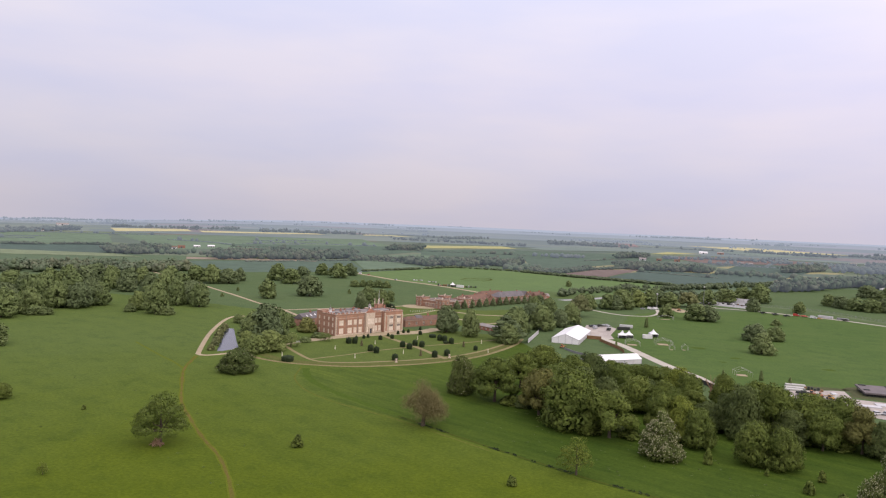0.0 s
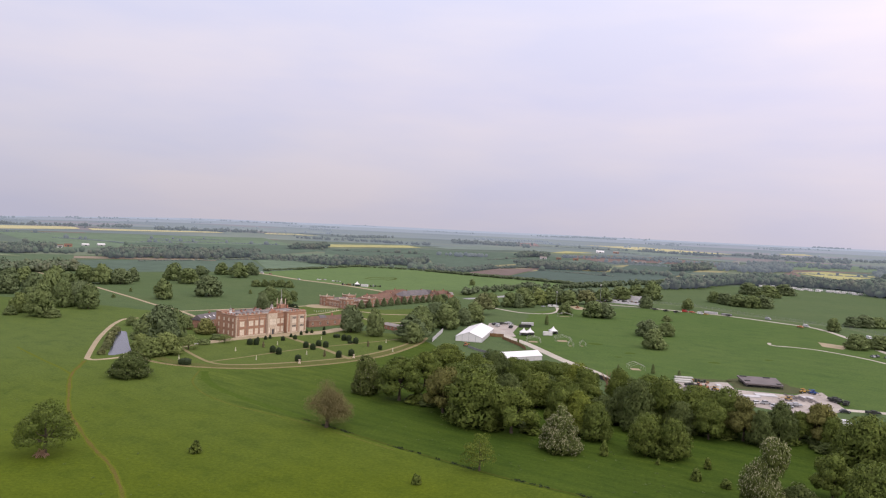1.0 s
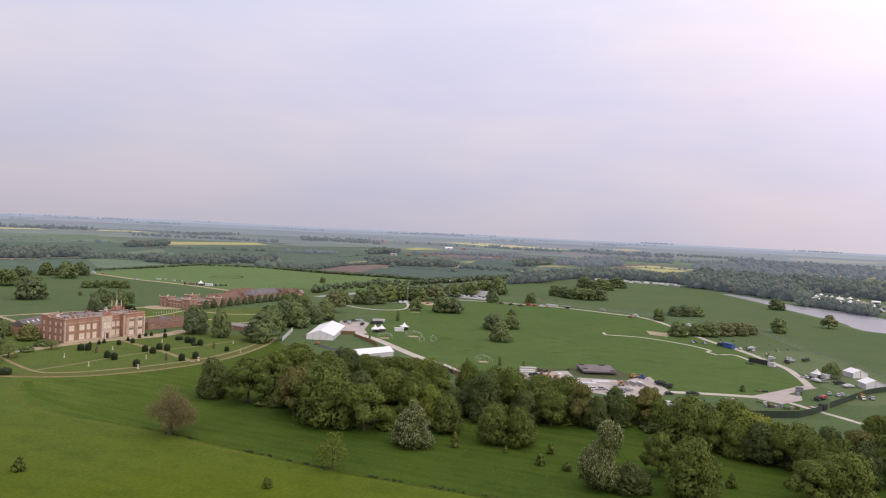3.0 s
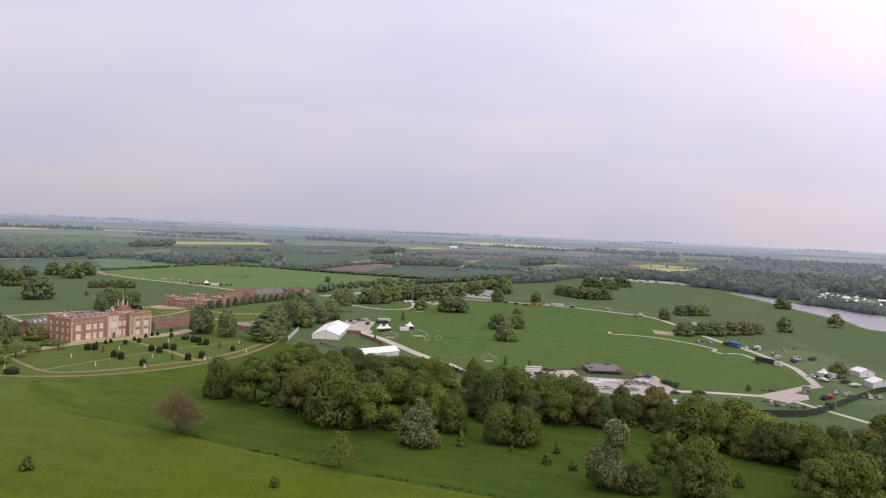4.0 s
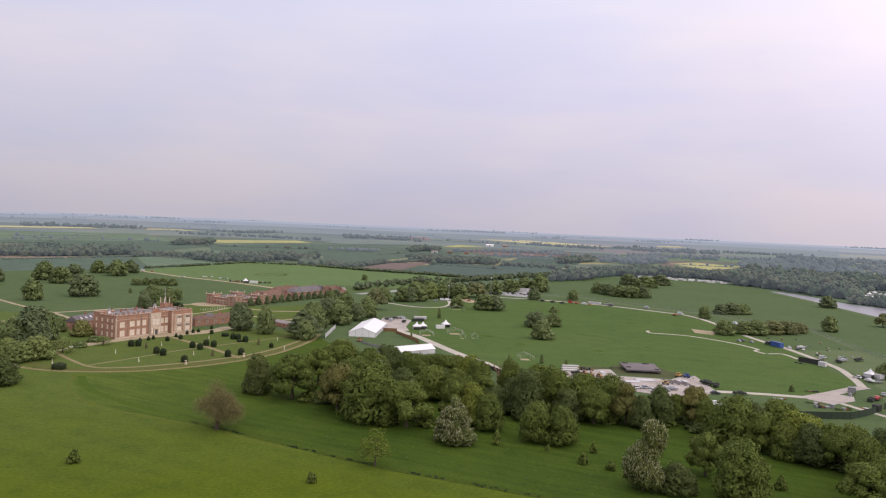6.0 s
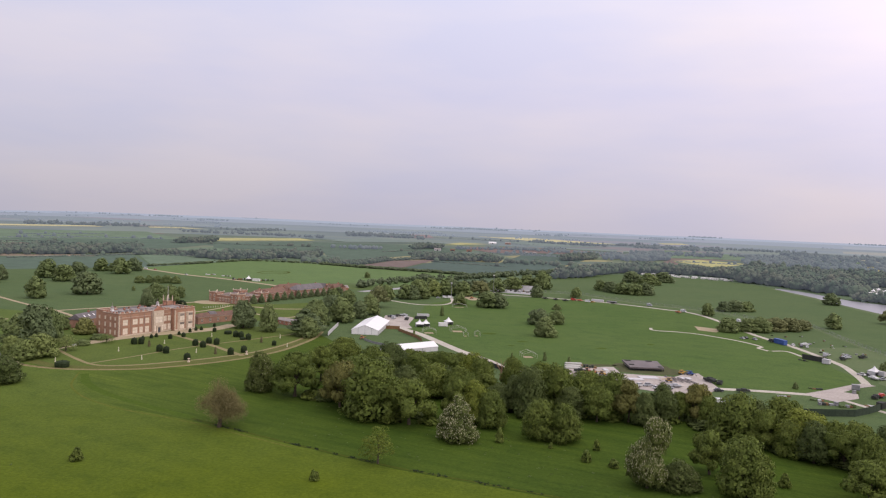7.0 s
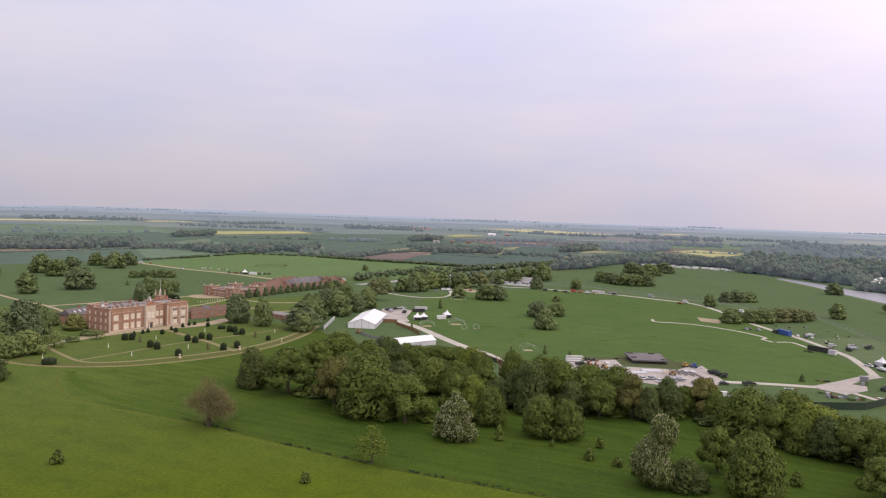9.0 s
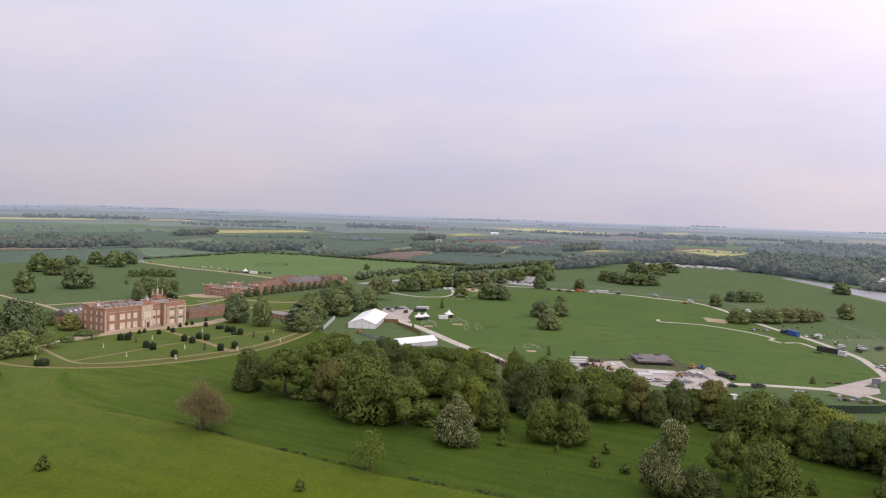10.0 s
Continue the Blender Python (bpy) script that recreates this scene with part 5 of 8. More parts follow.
plant("bramble", 135.1, 233.3, 3.1, 7.8)
plant("bramble", 140.0, 226.5, 3.2, 9.0)
plant("dark", -29.7, 326.9, 15.0, 15.3)
plant("oak", -37.4, 323.1, 14.0, 12.6)
# round the hall
plant("dark", -209.2, 355.2, 21.2, 20.6)
plant("oak", -215.2, 351.6, 16.8, 16.1)
plant("dark", -227.9, 381.2, 14.1, 17.4)
plant("oak", -209.3, 368.6, 17.7, 12.9)
plant("lime", -192.6, 332.9, 11.0, 13.5)
plant("lime", -196.4, 323.9, 9.6, 11.0)
plant("lime", -208.3, 335.1, 9.0, 10.1)
plant("thin", -190.5, 349.7, 7.9, 10.9)
plant("golden", -207.5, 399.5, 9.2, 12.5)
plant("oak", -225.1, 410.0, 8.5, 7.8)
plant("copper", -234.0, 428.1, 5.9, 5.9)
plant("shrub", -191.4, 384.5, 3.3, 8.6)
plant("thin", -183.3, 375.6, 5.1, 8.3)
plant("scrub", -248.9, 372.8, 3.7, 4.7)
plant("scrub", -255.0, 384.8, 3.4, 4.8)
plant("scrub", -237.0, 351.4, 4.1, 4.7)
plant("scrub", -226.1, 332.4, 3.9, 4.2)
plant("scrub", -231.1, 341.8, 3.7, 4.3)
plant("scrub", -219.9, 320.5, 3.2, 4.0)
plant("oak", -261.5, 409.5, 5.8, 7.3)
plant("scrub", -242.9, 361.7, 3.9, 4.5)
plant("shrub", -190.9, 366.4, 2.8, 6.9)
plant("dark", -132.7, 446.3, 17.2, 15.8)
plant("oak", -114.3, 437.5, 17.2, 11.5)
plant("cedar", -90.1, 430.9, 15.3, 22.0)
plant("oak", -87.5, 424.0, 11.8, 13.5)
plant("oak", -92.4, 472.1, 17.0, 18.9)
plant("dark", -88.3, 500.0, 17.0, 20.8)
plant("oak", -78.6, 492.6, 17.0, 16.7)
plant("oak", -92.7, 453.5, 14.0, 13.3)
plant("oak", -88.5, 452.0, 15.0, 13.5)
plant("dark", -70.4, 514.4, 12.7, 11.9)
plant("oak", -65.1, 535.3, 15.7, 14.1)
plant("oak", -83.8, 549.3, 17.0, 13.6)
plant("oak", -98.6, 573.5, 15.1, 12.4)
plant("olive", -64.7, 586.2, 17.2, 16.3)
plant("oak", 0.8, 628.0, 10.7, 12.0)
plant("oak", 25.1, 619.9, 13.5, 19.3)
plant("dark", 33.2, 618.7, 13.0, 17.3)
plant("oak", 3.5, 708.0, 14.8, 18.7)
plant("olive", 20.5, 726.9, 14.1, 20.3)
plant("oak", 39.6, 772.5, 14.4, 20.4)
plant("oak", 59.0, 808.8, 13.8, 21.4)
plant("oak", 76.1, 831.6, 15.5, 22.0)
plant("oak", 93.6, 825.7, 20.6, 21.8)
plant("dark", 77.3, 728.9, 13.0, 12.5)
plant("dark", -112.9, 678.2, 6.3, 9.4)
plant("shrub", -111.6, 877.3, 7.5, 6.8)
plant("oak", -42.9, 872.5, 4.7, 8.1)
plant("oak", -225.9, 536.1, 17.1, 17.1)
plant("oak", -222.9, 557.2, 13.5, 13.9)
plant("dark", -225.5, 522.9, 13.2, 10.5)
plant("oak", -227.6, 589.5, 9.3, 7.8)
plant("shrub", -307.8, 694.9, 7.0, 9.9)
plant("shrub", -301.5, 700.7, 7.6, 10.0)
plant("shrub", -292.6, 700.6, 7.6, 10.0)
plant("shrub", -286.1, 706.5, 7.7, 10.0)
plant("shrub", -277.3, 706.5, 7.6, 10.0)
plant("yewdome", -186.0, 482.0, 11.0, 12.5)
plant("oak", -71.3, 656.0, 12.5, 14.3)
plant("oak", -64.0, 650.0, 13.0, 14.0)
plant("oak", -48.7, 656.0, 13.5, 14.0)
plant("dark", -41.0, 657.0, 13.0, 13.0)
plant("oak", -33.5, 668.0, 15.5, 16.0)
plant("lime", -24.0, 696.0, 15.0, 15.0)
plant("oak", -14.5, 705.0, 16.0, 17.0)
plant("dark", -4.5, 714.0, 14.0, 15.0)
plant("oak", -39.0, 702.0, 15.0, 17.0)
plant("oak", -27.0, 726.0, 15.0, 18.0)
plant("dark", -10.0, 738.0, 15.0, 18.0)
# across the park
plant("darkcopse", 58.1, 524.9, 11.9, 17.2)
plant("copse", 56.2, 468.4, 12.8, 14.6)
plant("copse", 71.3, 531.9, 9.9, 12.4)
plant("shrub", 83.8, 624.9, 4.9, 8.3)
plant("sapling", 28.7, 378.4, 4.4, 1.8)
plant("copse", 46.1, 382.2, 5.1, 2.1)
plant("sapling", 58.4, 378.6, 3.8, 1.8)
plant("sapling", 157.4, 340.4, 3.5, 2.4)
plant("sapling", -26.5, 443.8, 4.1, 1.7)
plant("oak", 117.9, 740.7, 11.0, 11.5)
plant("oak", 213.9, 630.2, 10.9, 9.9)
plant("darkcopse", 244.1, 674.3, 9.0, 15.9)
plant("darkcopse", 254.6, 678.1, 10.6, 17.0)
plant("copse", 265.8, 682.2, 9.1, 16.1)
plant("copse", 195.3, 530.6, 10.4, 15.8)
plant("copse", 212.7, 538.5, 9.7, 16.1)
plant("copse", 221.1, 538.0, 11.0, 16.9)
plant("budcopse", 236.1, 548.2, 10.3, 18.1)
plant("budcopse", 248.6, 551.8, 10.0, 16.5)
plant("budcopse", 262.0, 561.7, 8.0, 14.1)
plant("oak", 293.6, 577.3, 12.7, 12.7)
plant("olive", 363.0, 625.7, 11.4, 13.8)
plant("dark", 396.8, 786.5, 13.0, 17.3)
plant("oak", 226.4, 385.7, 8.5, 9.8)
plant("copse", 161.7, 844.1, 12.5, 14.5)
plant("darkcopse", 170.2, 826.9, 12.3, 19.3)
plant("copse", 179.7, 811.0, 13.3, 20.3)
plant("copse", 191.9, 803.4, 13.2, 20.1)
plant("darkcopse", 206.2, 809.8, 13.9, 19.0)
plant("darkcopse", 233.9, 998.6, 15.6, 24.9)
plant("copse", 250.1, 969.7, 15.1, 28.8)
plant("darkcopse", 284.7, 1026.4, 14.4, 30.5)
plant("oak", 175.9, 268.9, 7.5, 8.5)
plant("oak", -322.2, 546.6, 16.8, 15.3)
plant("dark", -302.9, 585.9, 18.1, 22.2)
plant("oak", -406.7, 708.3, 18.5, 21.0)
plant("oak", -375.3, 682.8, 15.4, 20.1)
plant("dark", -386.6, 728.6, 15.1, 18.8)
plant("oak", -404.0, 811.6, 14.6, 18.0)
plant("oak", -371.1, 787.3, 17.4, 22.7)
plant("dark", -374.8, 830.7, 15.4, 16.8)
plant("oak", -331.5, 465.4, 18.1, 15.2)
plant("dark", -349.1, 474.4, 17.3, 14.7)
plant("oak", -350.5, 464.2, 20.4, 14.4)
plant("oak", -433.0, 627.4, 19.2, 19.2)
plant("dark", -421.1, 638.8, 14.8, 20.5)
plant("oak", -451.9, 626.2, 17.0, 19.3)
plant("dark", -427.2, 668.6, 14.2, 11.9)
plant("oak", -331.7, 417.5, 21.2, 17.7)
plant("lime", -354.2, 427.7, 13.1, 13.5)
plant("shrub", -350.6, 414.9, 5.8, 8.5)
plant("shrub", -322.3, 417.0, 5.4, 11.5)
plant("dark", -441.1, 517.6, 14.5, 17.4)
plant("oak", -463.9, 523.4, 18.8, 14.8)
plant("dark", -396.8, 428.6, 20.4, 18.8)
plant("oak", -391.5, 432.7, 17.2, 16.4)
plant("oak", -405.1, 413.8, 15.2, 16.8)
plant("oak", -419.9, 411.0, 22.5, 20.0)
plant("oak", -399.2, 379.5, 16.4, 15.7)
plant("dark", -505.1, 473.8, 14.9, 15.9)
plant("oak", -402.4, 403.6, 18.4, 17.2)
plant("dark", -391.1, 412.1, 17.8, 17.4)
plant("oak", -451.5, 431.4, 19.0, 18.6)
plant("oak", -519.7, 473.4, 16.0, 18.8)
plant("oak", -505.7, 573.8, 16.2, 18.4)
plant("dark", -476.1, 562.2, 16.3, 17.9)
plant("oak", -450.9, 585.9, 18.8, 19.3)
plant("oak", -366.1, 452.2, 15.1, 14.3)
plant("dark", -364.2, 501.9, 15.5, 13.7)
plant("oak", -505.1, 499.7, 17.5, 19.4)
plant("dark", -516.2, 563.6, 18.2, 20.4)
plant("oak", -533.2, 546.9, 16.9, 19.0)
plant("dark", -439.3, 396.1, 15.8, 17.4)
plant("shrub", -386.8, 374.4, 5.1, 18.3)
plant("oak", -398.6, 365.9, 13.1, 12.3)
plant("oak", -459.5, 477.6, 18.4, 18.4)
plant("dark", -410.0, 508.0, 18.8, 16.0)
plant("oak", -396.2, 508.2, 21.5, 15.9)
plant("dark", -503.7, 536.3, 17.9, 20.5)
plant("oak", -396.9, 531.0, 18.4, 16.5)
plant("oak", -469.1, 568.9, 17.5, 18.0)
plant("sapling", -358.1, 534.1, 3.3, 2.9)
plant("sapling", -374.2, 582.7, 3.6, 2.6)
plant("sapling", -283.5, 627.6, 4.2, 3.2)
plant("sapling", -12.4, 550.5, 7.6, 3.0)

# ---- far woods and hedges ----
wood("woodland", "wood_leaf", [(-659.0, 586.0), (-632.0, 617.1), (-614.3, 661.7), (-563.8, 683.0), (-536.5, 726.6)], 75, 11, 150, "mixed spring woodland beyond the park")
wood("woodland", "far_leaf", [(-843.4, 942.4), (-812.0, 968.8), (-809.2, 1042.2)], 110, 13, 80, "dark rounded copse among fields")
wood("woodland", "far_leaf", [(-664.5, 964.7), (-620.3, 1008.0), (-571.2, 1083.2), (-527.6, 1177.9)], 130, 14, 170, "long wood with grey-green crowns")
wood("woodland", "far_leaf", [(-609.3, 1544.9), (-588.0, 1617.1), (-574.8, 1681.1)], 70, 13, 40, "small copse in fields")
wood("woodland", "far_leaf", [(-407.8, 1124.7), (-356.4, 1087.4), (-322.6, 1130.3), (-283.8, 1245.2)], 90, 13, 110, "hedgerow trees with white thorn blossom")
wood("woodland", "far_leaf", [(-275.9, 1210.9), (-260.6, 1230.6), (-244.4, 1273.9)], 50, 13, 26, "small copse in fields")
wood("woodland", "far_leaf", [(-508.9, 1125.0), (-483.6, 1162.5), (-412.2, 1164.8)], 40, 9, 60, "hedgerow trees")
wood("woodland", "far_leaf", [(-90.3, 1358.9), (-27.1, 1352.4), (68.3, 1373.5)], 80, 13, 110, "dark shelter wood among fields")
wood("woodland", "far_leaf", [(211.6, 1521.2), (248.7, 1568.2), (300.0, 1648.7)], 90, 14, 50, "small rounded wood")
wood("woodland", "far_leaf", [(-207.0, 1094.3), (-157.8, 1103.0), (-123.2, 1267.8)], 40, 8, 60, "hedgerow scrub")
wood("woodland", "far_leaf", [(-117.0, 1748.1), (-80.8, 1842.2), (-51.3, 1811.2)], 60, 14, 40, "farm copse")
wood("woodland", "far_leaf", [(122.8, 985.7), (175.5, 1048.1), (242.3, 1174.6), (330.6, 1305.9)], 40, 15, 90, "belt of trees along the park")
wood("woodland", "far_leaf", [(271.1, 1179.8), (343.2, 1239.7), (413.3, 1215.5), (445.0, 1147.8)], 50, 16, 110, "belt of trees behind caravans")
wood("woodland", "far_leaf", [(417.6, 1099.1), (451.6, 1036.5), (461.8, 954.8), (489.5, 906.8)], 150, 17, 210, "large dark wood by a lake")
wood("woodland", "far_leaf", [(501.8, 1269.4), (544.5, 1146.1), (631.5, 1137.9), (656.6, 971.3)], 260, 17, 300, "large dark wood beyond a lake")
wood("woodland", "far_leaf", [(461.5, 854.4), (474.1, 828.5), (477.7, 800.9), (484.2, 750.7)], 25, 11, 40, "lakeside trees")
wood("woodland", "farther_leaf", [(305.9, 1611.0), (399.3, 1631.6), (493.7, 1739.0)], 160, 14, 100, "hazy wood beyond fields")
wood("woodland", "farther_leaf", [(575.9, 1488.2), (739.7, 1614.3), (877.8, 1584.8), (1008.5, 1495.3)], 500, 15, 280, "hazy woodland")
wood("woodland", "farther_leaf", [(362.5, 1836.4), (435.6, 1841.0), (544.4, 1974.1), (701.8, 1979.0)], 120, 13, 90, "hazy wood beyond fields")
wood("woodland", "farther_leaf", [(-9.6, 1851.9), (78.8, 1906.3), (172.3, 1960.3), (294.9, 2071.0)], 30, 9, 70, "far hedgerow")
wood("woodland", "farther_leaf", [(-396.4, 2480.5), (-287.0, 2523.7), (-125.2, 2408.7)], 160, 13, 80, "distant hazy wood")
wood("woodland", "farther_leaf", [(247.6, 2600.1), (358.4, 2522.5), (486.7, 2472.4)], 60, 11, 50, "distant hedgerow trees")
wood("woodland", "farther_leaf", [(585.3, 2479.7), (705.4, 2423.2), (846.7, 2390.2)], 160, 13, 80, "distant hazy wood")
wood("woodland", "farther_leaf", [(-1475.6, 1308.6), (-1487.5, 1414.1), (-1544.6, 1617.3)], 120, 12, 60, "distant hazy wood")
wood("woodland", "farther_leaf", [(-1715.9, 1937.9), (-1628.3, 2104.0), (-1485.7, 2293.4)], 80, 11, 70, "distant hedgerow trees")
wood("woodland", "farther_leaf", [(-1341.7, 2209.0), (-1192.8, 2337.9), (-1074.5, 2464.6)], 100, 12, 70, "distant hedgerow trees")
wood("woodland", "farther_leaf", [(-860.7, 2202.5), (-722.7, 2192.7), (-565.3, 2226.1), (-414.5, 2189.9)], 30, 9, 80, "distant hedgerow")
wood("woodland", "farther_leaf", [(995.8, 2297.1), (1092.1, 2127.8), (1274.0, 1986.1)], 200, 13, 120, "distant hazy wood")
wood("hedge", "hedge", [(-392.7, 906.3), (-359.5, 992.8), (-325.2, 1107.1), (-234.1, 1107.2), (-140.0, 1055.6)], 4, 3, 150, "field hedge along a meadow")
wood("hedge", "hedge", [(-207.0, 1094.3), (-143.1, 1057.2), (-84.1, 1034.2), (-35.6, 1018.5), (11.6, 992.2)], 5, 4, 150, "dark field hedge with thorn bushes")
wood("hedge", "far_leaf", [(-1128.1, 1001.2), (-1092.7, 1039.7), (-1063.3, 1114.5), (-1030.3, 1150.5)], 5, 5, 70, "far hedge line")
wood("hedge", "far_leaf", [(-123.2, 1267.8), (-70.3, 1377.4), (-27.6, 1373.0)], 5, 5, 50, "far hedge line")
wood("hedge", "hedge", [(-103.6, 729.6), (-76.7, 797.9), (-43.1, 863.8), (-16.7, 878.5), (25.7, 939.3), (92.1, 1031.0), (163.3, 1136.6)], 30, 7, 110, "belt of young trees along the estate road")
wood("hedge", "hedge", [(-28.6, 688.6), (-2.4, 765.6), (29.7, 838.2)], 20, 8, 30, "scrub belt beside the estate road")


# ---- the hall ----
def window(parent, x, y, z0, wide, tall, columns=3, rows=2, face=-1.0, deep="y", label="", glass="glass", frame=0.22):
    """A stone-mullioned window set into a wall; face: which way along the axis it looks."""
    w = part("window", ring_mesh(wide, tall, frame), "stone", parent, label)
    turn = {("y", -1.0): 0, ("y", 1.0): 180, ("x", -1.0): -90, ("x", 1.0): 90}[(deep, face)]
    w.matrix_basis = pose(x, y, z0, 0, 0, turn)
    part("pane", bar_mesh("pane", (wide, 0.055, tall), glass), glass, w, at=pose(0, -0.0075, 0))
    for i in range(1, columns):
        part("mullion", bar_mesh("mullion", (0.16, 0.14, tall), "stone"), "stone", w, at=pose(-wide / 2 + wide * i / columns, -0.05, 0))
    for j in range(1, rows):
        for i in range(columns):
            part("transom", bar_mesh("transom", (wide / columns - 0.16, 0.12, 0.15), "stone"), "stone", w, at=pose(-wide / 2 + wide * (i + 0.5) / columns, -0.05, tall * (j + 0.25) / (rows + 0.25) - 0.075))
    return w


WINDOWS = {}


def bar_mesh(name, size, material):
    """A plain bar standing on its base, shared by all of its size."""
    key = (name, tuple(round(k, 3) for k in size), material)
    if key not in WINDOWS:
        bm = block(-size[0] / 2, size[0] / 2, -size[1] / 2, size[1] / 2, 0, size[2])
        me = bpy.data.meshes.new(name)
        bmesh.ops.recalc_face_normals(bm, faces=bm.faces)
        bm.to_mesh(me)
        bm.free()
        me.materials.append(M[material])
        WINDOWS[key] = me
    return WINDOWS[key]


def ring_mesh(wide, tall, edge):
    """The dressed stone surround of a window, in one piece."""
    key = ("ring", wide, tall, edge)
    if key not in WINDOWS:
        a, b = wide / 2, wide / 2 + edge
        inner, outer = [(-a, 0), (a, 0), (a, tall), (-a, tall)], [(-b, -edge), (b, -edge), (b, tall + edge), (-b, tall + edge)]
        verts = [(x, y, z) for y in (-0.17, 0.05) for loop in (inner, outer) for x, z in loop]
        faces = []
        for i in range(4):
            k = (i + 1) % 4
            faces += [(4 + i, 4 + k, k, i), (8 + i, 8 + k, 12 + k, 12 + i), (i, k, 8 + k, 8 + i), (12 + i, 12 + k, 4 + k, 4 + i)]
        WINDOWS[key] = mesh_of("window", verts, faces, "stone")
    return WINDOWS[key]


def pane_mesh(wide, tall, glass):
    return bar_mesh("pane", (wide, 0.055, tall), glass)


def chimney(parent, x, y, z, wide=1.6, deep=1.0, tall=2.4, pots=3):
    bm = block(-wide / 2, wide / 2, -deep / 2, deep / 2, 0, tall)
    box(bm, -wide / 2 - 0.12, wide / 2 + 0.12, -deep / 2 - 0.12, deep / 2 + 0.12, tall, tall + 0.25)
    c = part("chimney", bm, "brick_pale", parent, at=pose(x, y, z))
    for i in range(pots):
        part("chimney_pot", turned([(0.16, 0), (0.13, 0.6), (0.17, 0.65), (0.17, 0.75)], 6), "tile", c, at=pose((i - (pots - 1) / 2) * wide / pots, 0, tall + 0.25))
    return c


def cupola(parent, x, y, z, r=1.25):
    c = part("cupola", turned([(r, 0), (r, 0.5), (r * 0.82, 0.55), (r * 0.82, 1.4), (r * 1.12, 1.45), (r * 1.12, 1.6)], 8), "white_paint", parent, "white-painted roof cupola", pose(x, y, z))
    part("dome", turned([(r * 1.08, 1.6), (r * 1.0, 2.0), (r * 0.72, 2.5), (r * 0.35, 2.85), (0.10, 3.0), (0.07, 4.2), (0.02, 4.9)], 8), "lead", c)
    return c


def parapet(parent, x0, x1, y0, y1, z, high=1.0):
    """A low brick parapet with stone coping round a roof."""
    bm, cap = bmesh.new(), bmesh.new()
    t = 0.35
    for a, b, c, d in ((x0, x1, y0, y0 + t), (x0, x1, y1 - t, y1), (x0, x0 + t, y0 + t, y1 - t), (x1 - t, x1, y0 + t, y1 - t)):
        box(bm, a, b, c, d, z, z + high)
        box(cap, a - 0.08, b + 0.08, c - 0.08, d + 0.08, z + high, z + high + 0.16)
    p = part("parapet", bm, "brick", parent)
    part("coping", cap, "stone", p)


def quoins(parent, x, y, top, sx, sy):
    bm = bmesh.new()
    z, i = 0.4, 0
    while z < top - 0.5:
        w = 0.75 if i % 2 else 0.45
        v = 0.45 if i % 2 else 0.75
        box(bm, min(x - 0.05 * sx, x + w * sx), max(x - 0.05 * sx, x + w * sx), min(y - 0.05 * sy, y + v * sy), max(y - 0.05 * sy, y + v * sy), z, z + 0.42)
        z += 0.47
        i += 1
    part("quoins", bm, "stone", parent)


